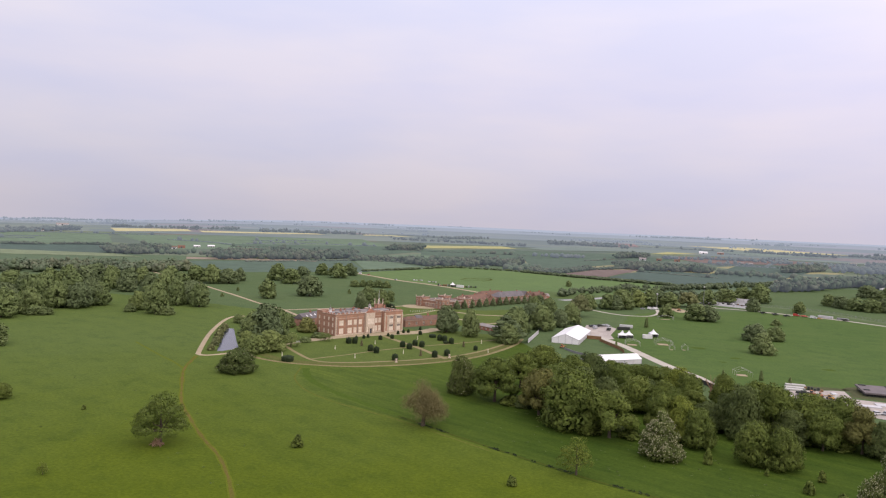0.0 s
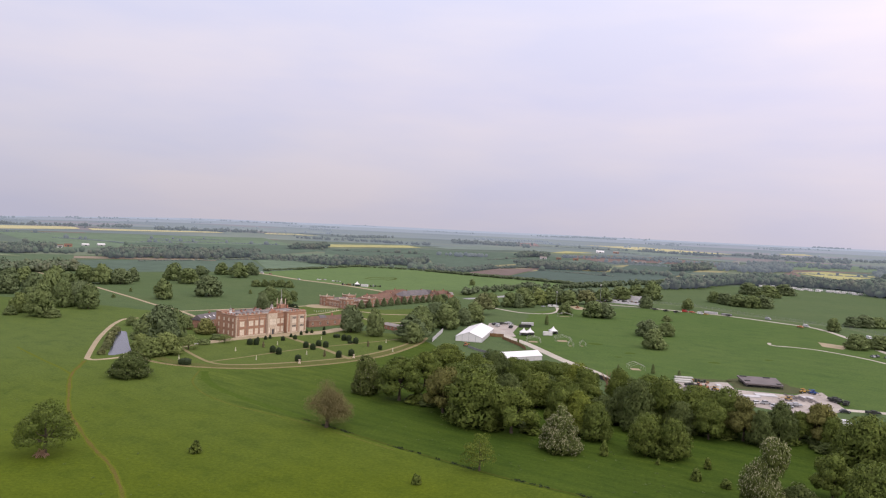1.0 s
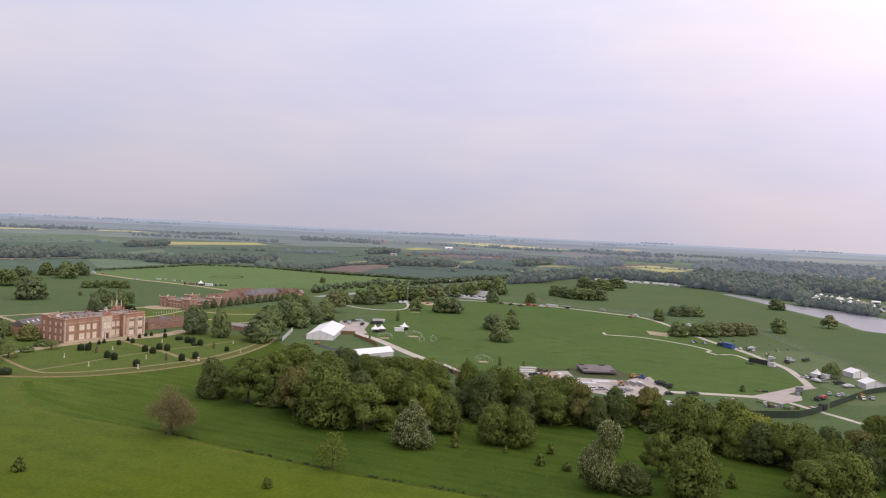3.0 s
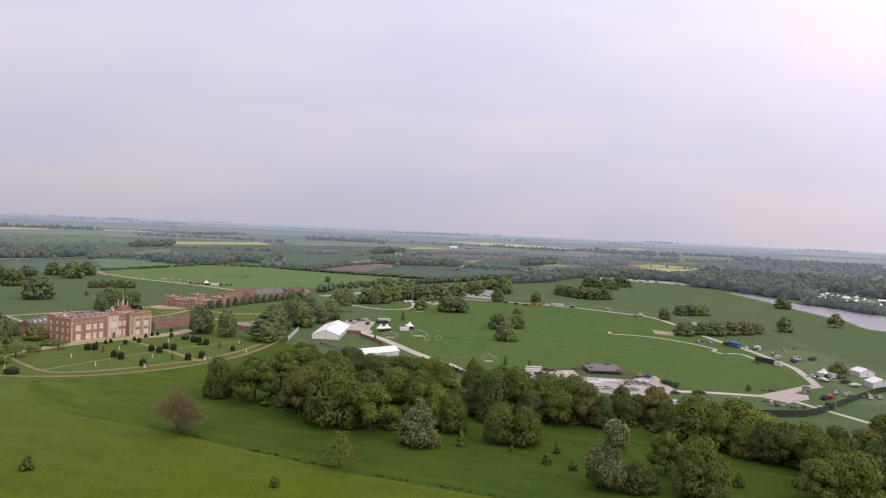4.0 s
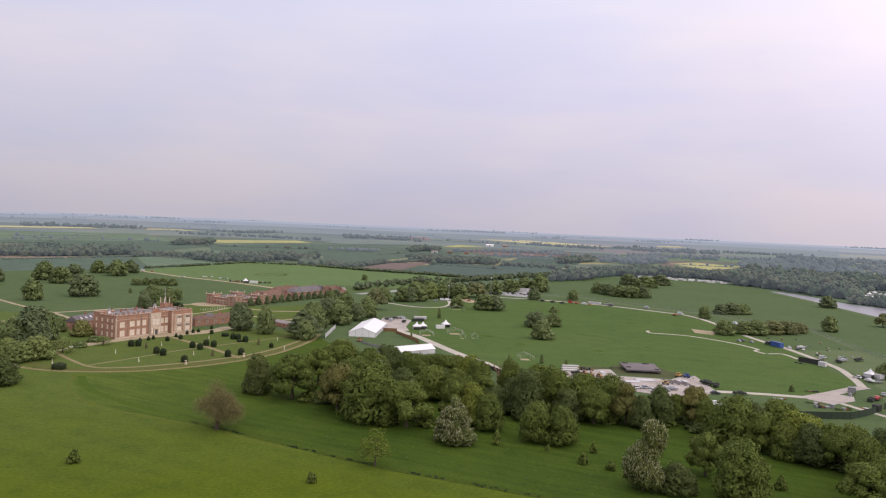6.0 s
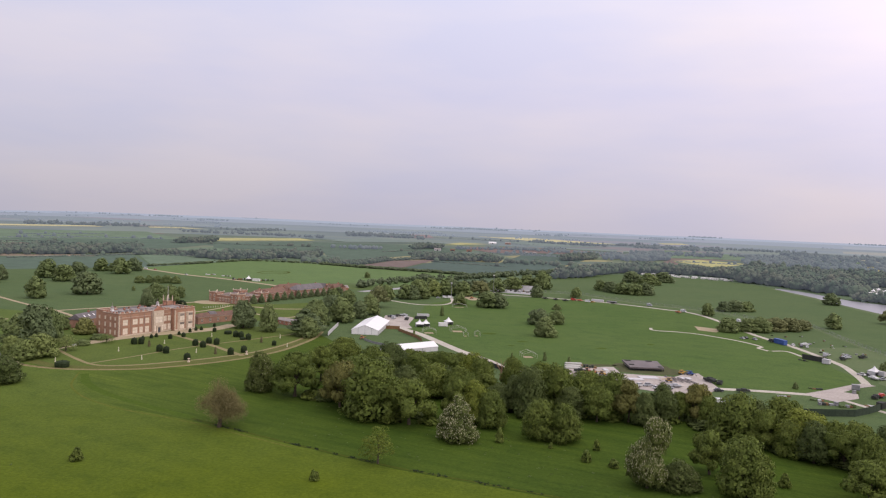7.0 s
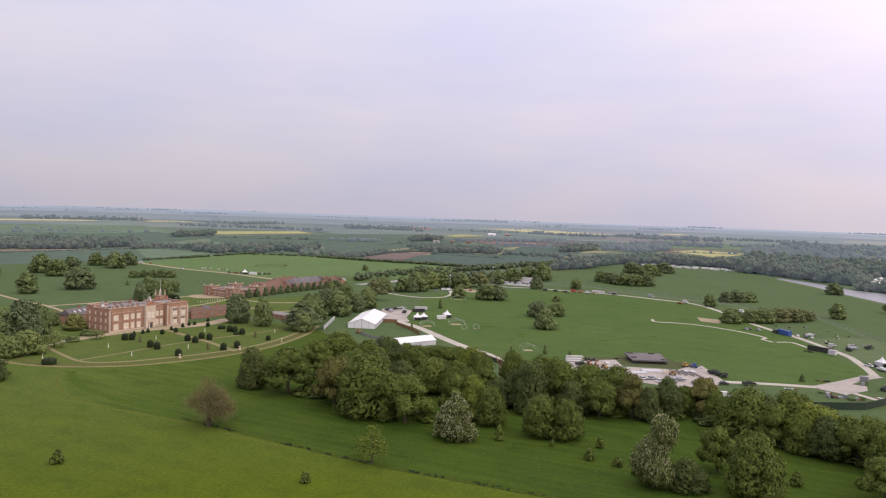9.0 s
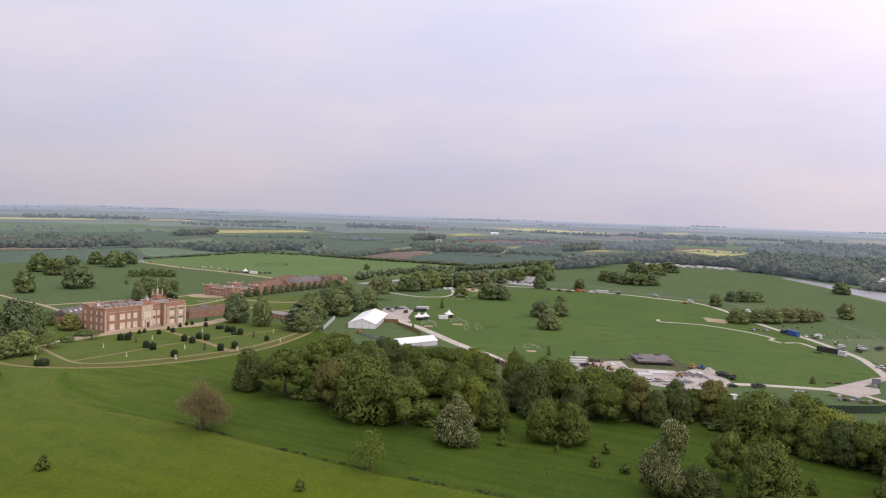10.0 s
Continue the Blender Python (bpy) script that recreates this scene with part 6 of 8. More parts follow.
def build_hall():
    h = thing("country_house", -185.6, 394.0, 62, "red brick Jacobean country house with cream stone windows", "house")
    h.scale = (1.035, 1.0, 1.0)
    top = 12.0
    # main body, end tower and projecting bays
    part("wall", block(0, 35, 0, 14, 0, top), "brick_hall", h, "weathered red brick main range")
    part("wall", block(34.2, 48.4, -3, 18, 0, top + 0.3), "brick_hall", h, "red brick projecting end wing")
    part("wall", block(0.0, 9.0, 14, 19.5, 0, top + 1.0), "brick_hall", h, "red brick rear corner tower")
    part("wall", block(9.0, 34.2, 17, 24, 0, top - 1.5), "brick_hall", h, "red brick rear range")
    part("wall", block(21.0, 27.6, -1.6, 0, 0, top + 0.8), "stone", h, "cream stone entrance bay")
    part("wall", prism([(48.4, -2.2), (50.2, -1.4), (50.2, 4.0), (48.4, 5.0)], 0, 10.5), "stone", h, "cream stone canted bay")
    # flat lead roofs behind parapets
    part("roof", block(0.35, 34.15, 0.35, 13.65, top - 0.3, top + 0.08), "lead", h, "grey lead flat roof")
    part("roof", block(34.55, 48.05, -2.65, 17.65, top, top + 0.38), "lead", h, "grey lead flat roof")
    part("roof", hipped(2, 33, 2.2, 8.2, top + 0.05, 1.7), "lead", h, "low grey lead roof")
    part("roof", hipped(3, 33, 9.0, 13.4, top + 0.05, 1.4), "lead", h, "low grey lead roof")
    part("roof", hipped(9.2, 34, 17.2, 23.8, top - 1.5, 2.6), "slate", h, "grey slate roof of the rear range")
    part("roof", hipped(36, 47, 3, 16, top + 0.35, 1.4), "lead", h, "low grey lead roof")
    parapet(h, 0, 34.2, 0, 14, top, 0.75)
    parapet(h, 34.2, 48.4, -3, 18, top + 0.3, 0.8)
    parapet(h, 0, 9, 14, 19.5, top + 1.0, 0.8)
    # string courses
    for z in (10.3,):
        bm = bmesh.new()
        box(bm, -0.1, 21, -0.12, 0.0, z, z + 0.16)
        box(bm, 27.6, 34.1, -0.12, 0.0, z, z + 0.16)
        box(bm, 34.1, 48.45, -3.12, -3.0, z + 0.1, z + 0.28)
        part("string_course", bm, "stone", h)
    part("plinth", box(box(bmesh.new(), -0.15, 34.0, -0.2, 0.0, 0, 0.8), 34.1, 48.5, -3.2, -3.0, 0, 0.8), "stone", h)
    for x, y, t, sx, sy in ((0, 0, top, 1, 1), (34.2, -3, top + 0.3, 1, 1), (48.4, -3, top + 0.3, -1, 1)):
        quoins(h, x, y, t, sx, sy)
    # windows of the front
    for x, w, n in ((3.9, 2.7, 4), (10.0, 2.8, 4), (13.9, 1.8, 3), (17.7, 2.1, 3), (29.7, 1.7, 3), (32.6, 1.8, 3)):
        window(h, x, 0, 6.2, w * 0.98, 2.7, n, 2)
        window(h, x, 0, 1.2, w * 0.98, 3.0, n, 2)
    for x in (38.3, 44.2):
        bay = part("bay_window", prism([(x - 2.3, -3.0), (x - 1.7, -4.2), (x + 1.7, -4.2), (x + 2.3, -3.0)], 0.0, 10.8), "stone", h, "two-storey cream stone bay")
        for z, t, g in ((1.3, 2.3, "glass"), (3.75, 1.2, "dark_glass"), (6.2, 2.4, "glass"), (8.75, 1.3, "dark_glass")):
            p = part("pane", pane_mesh(3.0, t, g), g, bay, at=pose(x, -4.19, z))
        for i in range(5):
            for z, t in ((1.2, 3.8), (6.1, 4.0)):
                part("mullion", bar_mesh("mullion", (0.16, 0.12, t), "stone"), "stone", bay, at=pose(x - 1.5 + 0.75 * i, -4.26, z))
    # entrance bay: doorway, window above, arms and gable
    part("door", block(23.4, 25.2, -1.66, -1.55, 0.1, 3.0), "dark_glass", h, "dark panelled front door")
    part("door_case", box(box(box(bmesh.new(), 22.7, 23.3, -2.3, -1.6, 0, 3.4), 25.3, 25.9, -2.3, -1.6, 0, 3.4), 22.5, 26.1, -2.4, -1.6, 3.4, 4.0), "stone", h, "cream stone pedimented door case")
    for x in (21.9, 26.7):
        window(h, x, -1.6, 1.2, 0.9, 3.0, 1, 2)
    window(h, 24.3, -1.6, 5.9, 4.6, 3.3, 5, 2)
    g = bmesh.new()
    v = [g.verts.new(p) for p in ((20.9, -1.7, 12.8), (27.7, -1.7, 12.8), (26.6, -1.7, 14.0), (24.3, -1.7, 15.2), (22.0, -1.7, 14.0))]
    u = [g.verts.new(p.co + Vector((0, 0.6, 0))) for p in v]
    g.faces.new(v)
    g.faces.new(u[::-1])
    for i in range(5):
        g.faces.new((v[i], u[i], u[(i + 1) % 5], v[(i + 1) % 5]))
    part("gable", g, "brick_pale", h, "shaped brick gable with stone arms")
    part("coat_of_arms", block(23.3, 25.3, -1.82, -1.7, 10.2, 12.4), "stone", h)
    # small windows of the end wall
    for y in (3, 7, 11.5, 16.5):
        for z, t in ((1.2, 2.2), (5.2, 2.2), (9.0, 1.7)):
            window(h, 0, y, z, 0.9, t, 2, 1, -1.0, "x", frame=0.1)
    for y in (7, 12):
        for z in (1.4, 6.2):
            window(h, 48.4, y, z, 1.4, 2.6, 2, 2, 1.0, "x", glass="dark_glass")
    # rooftop: chimneys, cupolas, stair turret
    for x, y, tall in ((6, 12.9, 1.3), (11, 10.9, 1.7), (15.5, 13.0, 1.3), (20, 10.9, 1.6), (26, 12.9, 1.4), (31, 8.6, 1.6), (12, 20.5, 1.8), (28, 20.5, 1.8)):
        chimney(h, x, y, top + 0.1 if y < 19 else top - 0.5, 1.1, 0.7, tall, 3)
    for i in range(9):   # glazed roof lights along the leads
        x = 4.2 + 3.3 * i
        r = part("roof_light", hipped(x - 0.8, x + 0.8, 4.2, 6.2, top + 1.55, 0.5), "old_lead" if i % 3 else "lead", h, "low glazed roof light")
        part("kerb", block(x - 0.7, x + 0.7, 4.3, 6.1, top + 0.9, top + 1.54), "lead", r)
    for x, y, w, d, z in ((5.5, 1.2, 1.6, 0.9, 0.9), (12.5, 1.3, 1.0, 0.8, 1.1), (18.5, 1.2, 1.8, 0.8, 0.7), (30.8, 1.3, 1.3, 0.9, 1.0), (37.5, 0.0, 2.2, 1.4, 0.9), (42.5, 1.4, 1.5, 1.2, 1.2)):
        part("roof_hatch", block(x - w / 2, x + w / 2, y, y + d, top + 0.1, top + 0.35 + z), "old_lead", h, "dark roof hatch")
    for x in (39.5, 46.6):
        chimney(h, x, 13, top + 0.4, 0.9, 0.7, 2.3, 2)
    cupola(h, 2.6, 9.5, top + 1.2, 0.95)
    cupola(h, 34.0, 12.2, top + 1.2, 0.95)
    t = part("stair_turret", block(43.5, 47.5, 15.5, 19.5, top - 1, top + 3.2), "brick_hall", h, "square red brick stair turret")
    for x in (43.7, 47.3):
        for y in (15.7, 19.3):
            part("pinnacle", turned([(0.34, 0), (0.34, 0.9), (0.42, 1.0), (0.26, 1.6), (0.20, 2.8), (0.24, 3.0), (0.04, 3.7)], 6), "stone", t, at=pose(x, y, top + 3.2))
    part("lantern", turned([(0.9, 0), (0.9, 1.0), (1.02, 1.1), (0.75, 1.5), (0.30, 1.9), (0.16, 2.3)], 8), "lead", t, "low lead-capped lantern", pose(45.5, 17.5, top + 3.2))
    part("flagpole", turned([(0.11, 0), (0.09, 4.0), (0.06, 6.6), (0.12, 6.7), (0.02, 6.9)], 8), "white_paint", t, "thin white flagpole", pose(45.5, 17.5, top + 5.4))
    for x, y, z in [(2.2 + 2.9 * i, 0.18, top + 0.91) for i in range(6)] + [(29.5, 0.18, top + 0.91), (32.2, 0.18, top + 0.91)] + [(36 + 2.6 * i, -2.82, top + 1.26) for i in range(5)] + [(0.18, 2.2 + 2.7 * i, top + 0.91) for i in range(4)]:
        rise = [(0.75 * math.cos(k * math.pi / 6), 0.85 * math.sin(k * math.pi / 6)) for k in range(7)]   # half-round crests
        part("crest", prism(rise, -0.14, 0.14), "brick_pale", h, at=pose(x, y, z, 90, 0, 0 if x > 0.5 else 90))
    for x in (1.2, 7.3, 15.8, 20.4, 28.2, 33.6):
        part("drainpipe", block(x - 0.07, x + 0.07, -0.2, -0.03, 0.3, top - 0.2), "lead", h)
    for i in range(14):
        x = 1 + i * 2.5
        if not 20 < x < 28.5:
            part("finial", turned([(0.18, 0), (0.22, 0.3), (0.08, 0.7), (0.02, 0.9)], 6), "stone", h, at=pose(x, 0.2, top + 0.91))


def brick_range(name, x, y, turn, long, deep, high, rise, roof, label, bays=0, inset=None, wall="brick", chimneys=0, category="house", gables=()):
    """A plain brick building with a pitched roof and a row of windows along its front."""
    b = thing(name, x, y, turn, label, category)
    part("wall", block(0, long, 0, deep, 0, high), wall, b)
    part("roof", hipped(0, long, 0, deep, high + 0.004, rise, inset), roof, b)
    part("eave_board", block(-0.25, long + 0.25, -0.2, -0.02, high - 0.3, high - 0.05), "stone", b)
    for i in range(bays):
        wx = long * (i + 0.5) / bays
        window(b, wx, 0, high * 0.3, min(1.3, long / bays * 0.45), high * 0.42, 2, 2, glass="dark_glass", frame=0.1)
    for g in gables:   # cross gables breaking the eaves
        w, t = 2.6, high + rise * 0.92
        part("gable", prism([(g - w, high - 0.6), (g + w, high - 0.6), (g + w, high + 0.3), (g, t), (g - w, high + 0.3)], 0.08, 0.5), wall, b, at=pose(0, 0, 0, 90))
        k = bmesh.new()
        v = [k.verts.new(p) for p in ((g - w - 0.2, -0.5, high + 0.3), (g, -0.5, t + 0.16), (g + w + 0.2, -0.5, high + 0.3), (g - w - 0.2, deep * 0.3, high + 0.3), (g, deep * 0.48, t + 0.16), (g + w + 0.2, deep * 0.3, high + 0.3))]
        k.faces.new((v[0], v[1], v[4], v[3]))
        k.faces.new((v[1], v[2], v[5], v[4]))
        k.faces.new((v[0], v[2], v[1]))
        part("gable_roof", k, roof, b)
    for i in range(chimneys):
        chimney(b, long * (i + 0.5) / chimneys, deep / 2, high + rise * 0.6, 1.2, 0.8, 1.8, 2)
    return b


def build_stables():
    s = thing("stable_block", -172.0, 562.0, 59, "red brick stable quadrangle with corner pavilions", "stables")
    a = 31.0
    for x0, x1, y0, y1 in ((0, a, 0, 8), (0, a, a - 8, a), (0, 8, 8, a - 8), (a - 8, a, 8, a - 8)):
        part("wall", block(x0, x1, y0, y1, 0, 5.2), "brick", s)
        if x1 - x0 > y1 - y0:
            part("roof", hipped(x0 + 0.5, x1 - 0.5, y0, y1, 5.204, 1.1), "old_lead", s)
        else:
            part("roof", block(x0 + 0.3, x1 - 0.3, y0, y1, 5.204, 5.6), "old_lead", s)
    for x, y in ((-0.8, -0.8), (a - 7.2, -0.8), (-0.8, a - 7.2), (a - 7.2, a - 7.2)):
        p = part("pavilion", block(x, x + 8, y, y + 8, 0, 6.8), "brick", s, "square brick corner pavilion")
        part("pavilion_roof", hipped(x, x + 8, y, y + 8, 6.81, 1.0, eave=-0.4), "old_lead", p)
        for c, d in ((x, y), (x + 8, y), (x, y + 8), (x + 8, y + 8)):
            part("finial", turned([(0.42, 0), (0.42, 0.5), (0.2, 0.6), (0.34, 1.0), (0.05, 1.5)], 6), "stone", p, at=pose(c, d, 7.5))
        parapet(s, x, x + 8, y, y + 8, 6.81, 0.7)
        part("lantern", turned([(0.55, 0), (0.55, 0.7), (0.65, 0.8), (0.1, 1.3), (0.03, 1.8)], 8), "stone", p, at=pose(x + 4, y + 4, 7.5))
        for z in (1.0, 4.2):
            for d in (-2.2, 2.2):
                window(s, x + 4 + d, y, z, 1.2, 1.7, 2, 1, glass="dark_glass")
                window(s, x, y + 4 + d, z, 1.2, 1.7, 2, 1, -1.0, "x", glass="dark_glass")
    for i in range(4):
        window(s, 10 + 3.2 * i, 0, 1.4, 1.2, 2.4, 2, 1, glass="dark_glass")
        window(s, 0, 10 + 3.2 * i, 1.4, 1.2, 2.4, 2, 1, -1.0, "x", glass="dark_glass")
    parapet(s, 7.3, a - 7.3, -0.1, 8, 5.2, 0.6)
    parapet(s, -0.1, 8, 7.3, a - 7.3, 5.2, 0.6)
    for z in (0.0, 3.3):
        part("string_course", box(box(bmesh.new(), 7.3, a - 7.3, -0.12, -0.004, z, z + 0.3), -0.12, -0.004, 7.3, a - 7.3, z, z + 0.3), "stone", s)
    part("arch", block(13.5, 17.5, -1.0, -0.01, 0, 6.4), "stone", s, "stone carriage arch")
    part("arch_doors", block(14.3, 16.7, -1.06, -1.0, 0, 4.2), "dark_glass", s)


build_hall()
wing = brick_range("service_wing", -218.5, 418.0, 84, 25, 9.0, 4.6, 3.4, "slate", "low brick service wing with skylights in a slate roof", 6, 0, chimneys=1)
for i in range(4):   # skylights lie on the roof's front slope
    part("skylight", block(-0.55, 0.55, -0.8, 0.8, 0.03, 0.10), "white_paint", wing, "small white roof light", pose(5 + 4.6 * i, 2.0, 6.36, 34.7))
brick_range("service_wing", -196.5, 428.0, 152, 13, 7, 4.6, 2.6, "slate", "small brick outbuilding with slate roof", 2, 0)
brick_range("garden_house", -163.0, 452.5, 55, 42, 7.5, 4.4, 2.2, "tile", "long low brick orangery with a brown tiled roof", 7, None, chimneys=1)
brick_range("garden_house", -158.5, 462.0, 55, 4.5, 4.5, 5.4, 1.8, "slate", "small brick pavilion with a slate roof", 1, 0)
brick_range("outbuilding", -228.6, 409.0, 27, 6.0, 3.5, 2.6, 0.9, "tile", "small brick outbuilding among trees", 1, 0)
build_stables()
brick_range("stable_range", -164.0, 590.0, 63, 46, 11, 5.4, 3.6, "tile", "brick stable range with red pantile roof", 10, None, chimneys=3, gables=(8, 38))
brick_range("stable_range", -141.0, 632.5, 64, 44, 12, 6.0, 4.2, "slate", "long brick barn with grey slate roof", 10, None, chimneys=2, gables=(40,))
brick_range("stable_range", -121.0, 672.5, 60, 26, 10, 5.0, 3.4, "tile", "brick farm range with red roof", 5, None, chimneys=2, gables=(5, 20))
brick_range("stable_range", -162.0, 652.0, 62, 34, 9, 5.0, 3.2, "tile", "brick barn with red pantile roof behind the stables", 4, None, chimneys=1)
brick_range("farm_shed", -124.0, 690.0, 30, 20, 9, 4.0, 2.0, "lead", "pale grey roofed farm shed", 0, 0, wall="brick_pale")
brick_range("summerhouse", -120.5, 474.0, -38, 26, 6, 2.8, 1.3, "lead", "low pavilion with pale grey roof", 6, None, wall="brick_pale")
t = thing("timber_screen", -77.2, 432.0, 91.3, "pale boarded screen wall beside cedars", "fence")
for i in range(14):
    part("panel", block(i * 3, i * 3 + 2.92, -0.06, 0.06, 0, 2.5), "canvas_wall", t)

# garden wall of the sunk fence
w = thing("garden_wall", 0, 0, 0, "low curving brick wall of a sunk fence", "wall")
line = curve_through([(x * 1.0, y) for x, y in HAHA], step=4.0)
for a, b in zip(line, line[1:]):
    d = b - a
    me = block(0, d.length, -0.15, 0.15, -0.3, 0.28)
    part("wall_section", me, "gravel_path", w, at=Matrix.Translation((a.x, a.y, 0)) @ Matrix.Rotation(math.atan2(d.y, d.x), 4, "Z"))


# ---- the formal garden ----
def yew_mesh(seed, wide, high, pointed):
    rng = np.random.default_rng(seed)
    n, rows, verts, faces = 16, 9, [], []
    for j in range(rows + 1):
        v = j / rows
        r = (0.46 + 0.06 * math.sin(v * 2.4)) * math.sqrt(max(0.0, 1 - (v ** (5.5 if not pointed else 1.5)))) + 0.01
        for i in range(n):
            k = 1 + rng.uniform(-0.05, 0.05)
            verts.append((wide * r * k * math.cos(i * math.tau / n), wide * r * k * math.sin(i * math.tau / n), high * v * (1 + rng.uniform(-0.01, 0.01))))
    for j in range(rows):
        for i in range(n):
            a, b = j * n + i, j * n + (i + 1) % n
            faces.append((a, b, b + n, a + n))
    faces.append(tuple(range(rows * n, rows * n + n)))
    faces.append(tuple(range(n))[::-1])
    base = np.array(verts)
    pick = rng.integers(0, len(verts), 420)
    at = base[pick] + rng.normal(0, 0.12, (420, 3))
    out = at - (0, 0, high * 0.4)
    lv, lf = leaf_quads(rng, at, out / np.linalg.norm(out, axis=1)[:, None], 0.13)
    return mesh_of("clipped_yew", verts + lv.tolist(), faces + (lf + len(verts)).tolist(), "leaf_yew")


YEWS = {"dome": yew_mesh(7, 2.9, 3.5, False), "cone": yew_mesh(4, 2.3, 2.7, True), "low": yew_mesh(9, 5.2, 2.6, False)}


def yew(kind, x, y, size=1.0):
    label = {"dome": "dark clipped yew dome on the lawn", "cone": "small dark clipped yew cone", "low": "low spreading clipped shrub"}[kind]
    ob = tagged(new("clipped_yew", YEWS[kind]), label, "topiary", "clipped yews")
    ob.matrix_basis = pose(x, y, 0.09, 0, 0, x * 40 % 360) @ Matrix.Diagonal((size, size, size * (0.94 + 0.1 * ((x * 7) % 1)), 1))


for x, y in ((-168.5, 375.5), (-165.5, 377.0), (-148.3, 359.0), (-143.5, 355.5), (-127.7, 341.5), (-137.8, 379.6), (-132.4, 375.8), (-133.4, 387.8), (-128.5, 385.5), (-112.6, 359.5), (-108.2, 366.8), (-117.2, 405.1), (-123.2, 411.5), (-126.6, 412.6)):
    yew("dome", x, y, 1.0)
for x, y in ((-157.9, 396.4), (-153.3, 403.5), (-143.8, 427.0)):
    yew("dome", x, y, 0.74)
yew("dome", -99.0, 391.0, 0.8)
yew("low", -133.8, 421.1, 0.8)
yew("low", -120.0, 404.0, 0.6)
yew("low", -172.5, 313.8, 1.1)
yew("low", -170.0, 378.0, 0.5)
for x, y in ((-170.2, 389.7), (-168.1, 395.7), (-167.1, 399.8), (-158.4, 410.2), (-156.3, 421.3), (-155.3, 428.2), (-153.1, 431.0), (-150.3, 445.9)):
    yew("cone", x, y, 0.8)

STATUE = turned([(0.55, 0), (0.55, 0.25), (0.42, 0.3), (0.42, 1.0), (0.5, 1.05), (0.5, 1.2), (0.30, 1.25), (0.24, 1.7), (0.30, 2.1), (0.33, 2.45), (0.14, 2.6), (0.17, 2.75), (0.15, 2.95), (0.03, 3.05)], 10)
statue_me = bpy.data.meshes.new("statue")
STATUE.to_mesh(statue_me)
STATUE.free()
statue_me.materials.append(M["statue"])
for x, y in ((-166.9, 354.7), (-147.6, 337.2), (-154.7, 380.7), (-130.1, 360.1), (-139.3, 409.2), (-91.0, 387.6), (-101.7, 415.1), (-86.5, 440.8), (-180.9, 323.4)):
    ob = tagged(new("statue", statue_me), "weathered white stone garden statue on a plinth", "statue", "garden statues")
    ob.matrix_basis = pose(x, y, 0.09, 0, 0, 30) @ Matrix.Diagonal((0.66, 0.66, 0.72, 1))
URN = turned([(0.7, 0), (0.7, 0.3), (0.5, 0.35), (0.5, 0.9), (0.25, 1.0), (0.2, 1.15), (0.55, 1.5), (0.6, 1.75), (0.5, 1.8)], 10)
urn_me = bpy.data.meshes.new("stone_urn")
URN.to_mesh(urn_me)
URN.free()
urn_me.materials.append(M["stone"])
for x, y in ((-105.1, 361.2), (-125.1, 336.6)):
    tagged(new("stone_urn", urn_me), "cream stone urn on a plinth beside the walk", "urn", "garden urns").matrix_basis = pose(x, y, 0.09)
for x, y in ((-107.8, 397.9), (-120.2, 359.3), (-158.7, 371.1)):
    b = yew_mesh(int(-x), 1.2, 3.2, True)
    b.materials.clear()
    b.materials.append(M["leaf_copper"])
    tagged(new("small_conifer", b), "narrow brown-green conifer on the lawn", "tree", "small conifers").matrix_basis = pose(x, y, 0.09)
bench = thing("garden_bench", -192.5, 364.5, 68, "long white garden bench beside the gravel", "bench")
part("seat", block(-3, 3, -0.3, 0.3, 0.42, 0.5), "white_paint", bench)
part("backrest", block(-3, 3, 0.28, 0.36, 0.5, 1.05), "white_paint", bench)
for x in (-2.8, 0, 2.8):
    part("leg", block(x - 0.06, x + 0.06, -0.28, 0.28, 0, 0.42), "white_paint", bench)

# small white markers in rows on the back lawn
v, f = [], []
for j in range(2):
    for i in range(11):
        x, y = -188.5 + 1.15 * i + 3.0 * j, 534.0 + 1.9 * i - 3.5 * j
        stick(v, f, (x, y, 0.1), (x, y, 0.75), 0.16, 0.12, 6)
tagged(new("marker_posts", mesh_of("marker_posts", v, f, "white_paint")), "rows of small white posts on a lawn", "post", kind="stuff")

# the clipped row before the stables
for i in range(12):
    k = i / 11
    plant("clipped", -162 + 44 * k, 572 + 88 * k + 3 * math.sin(k * 3), 7.2, 5.4)
# fallen dead wood under the old oak
d = thing("dead_wood", -142.0, 181.9, 0, "heap of bleached fallen branches", "log pile")
rng = random.Random(8)
for i in range(30):   # boughs heaped against each other, butts outwards
    v, f = [], []
    w, out = rng.uniform(0, math.tau), rng.uniform(0.8, 2.6)
    a = Vector((math.cos(w) * out, math.sin(w) * out, rng.uniform(0.05, 0.5)))
    b = Vector((-a.x * rng.uniform(-0.3, 0.5) + rng.gauss(0, 0.5), -a.y * rng.uniform(-0.3, 0.5) + rng.gauss(0, 0.5), rng.uniform(0.9, 2.5)))
    stick(v, f, a, b, rng.uniform(0.08, 0.17), 0.04)
    stick(v, f, a.lerp(b, 0.5), a.lerp(b, 0.7) + Vector((rng.gauss(0, 0.5), rng.gauss(0, 0.5), 0.4)), 0.06, 0.02)
    part("branch", mesh_of("branch", v, f, "pale_bark"), "", d)
dead = thing("dead_tree", 20.2, 330.8, 0, "bleached leafless dead tree at the wood edge", "tree")
v, f = [], []
stick(v, f, (0, 0, 0), (0.2, 0, 3.5), 0.4, 0.3)
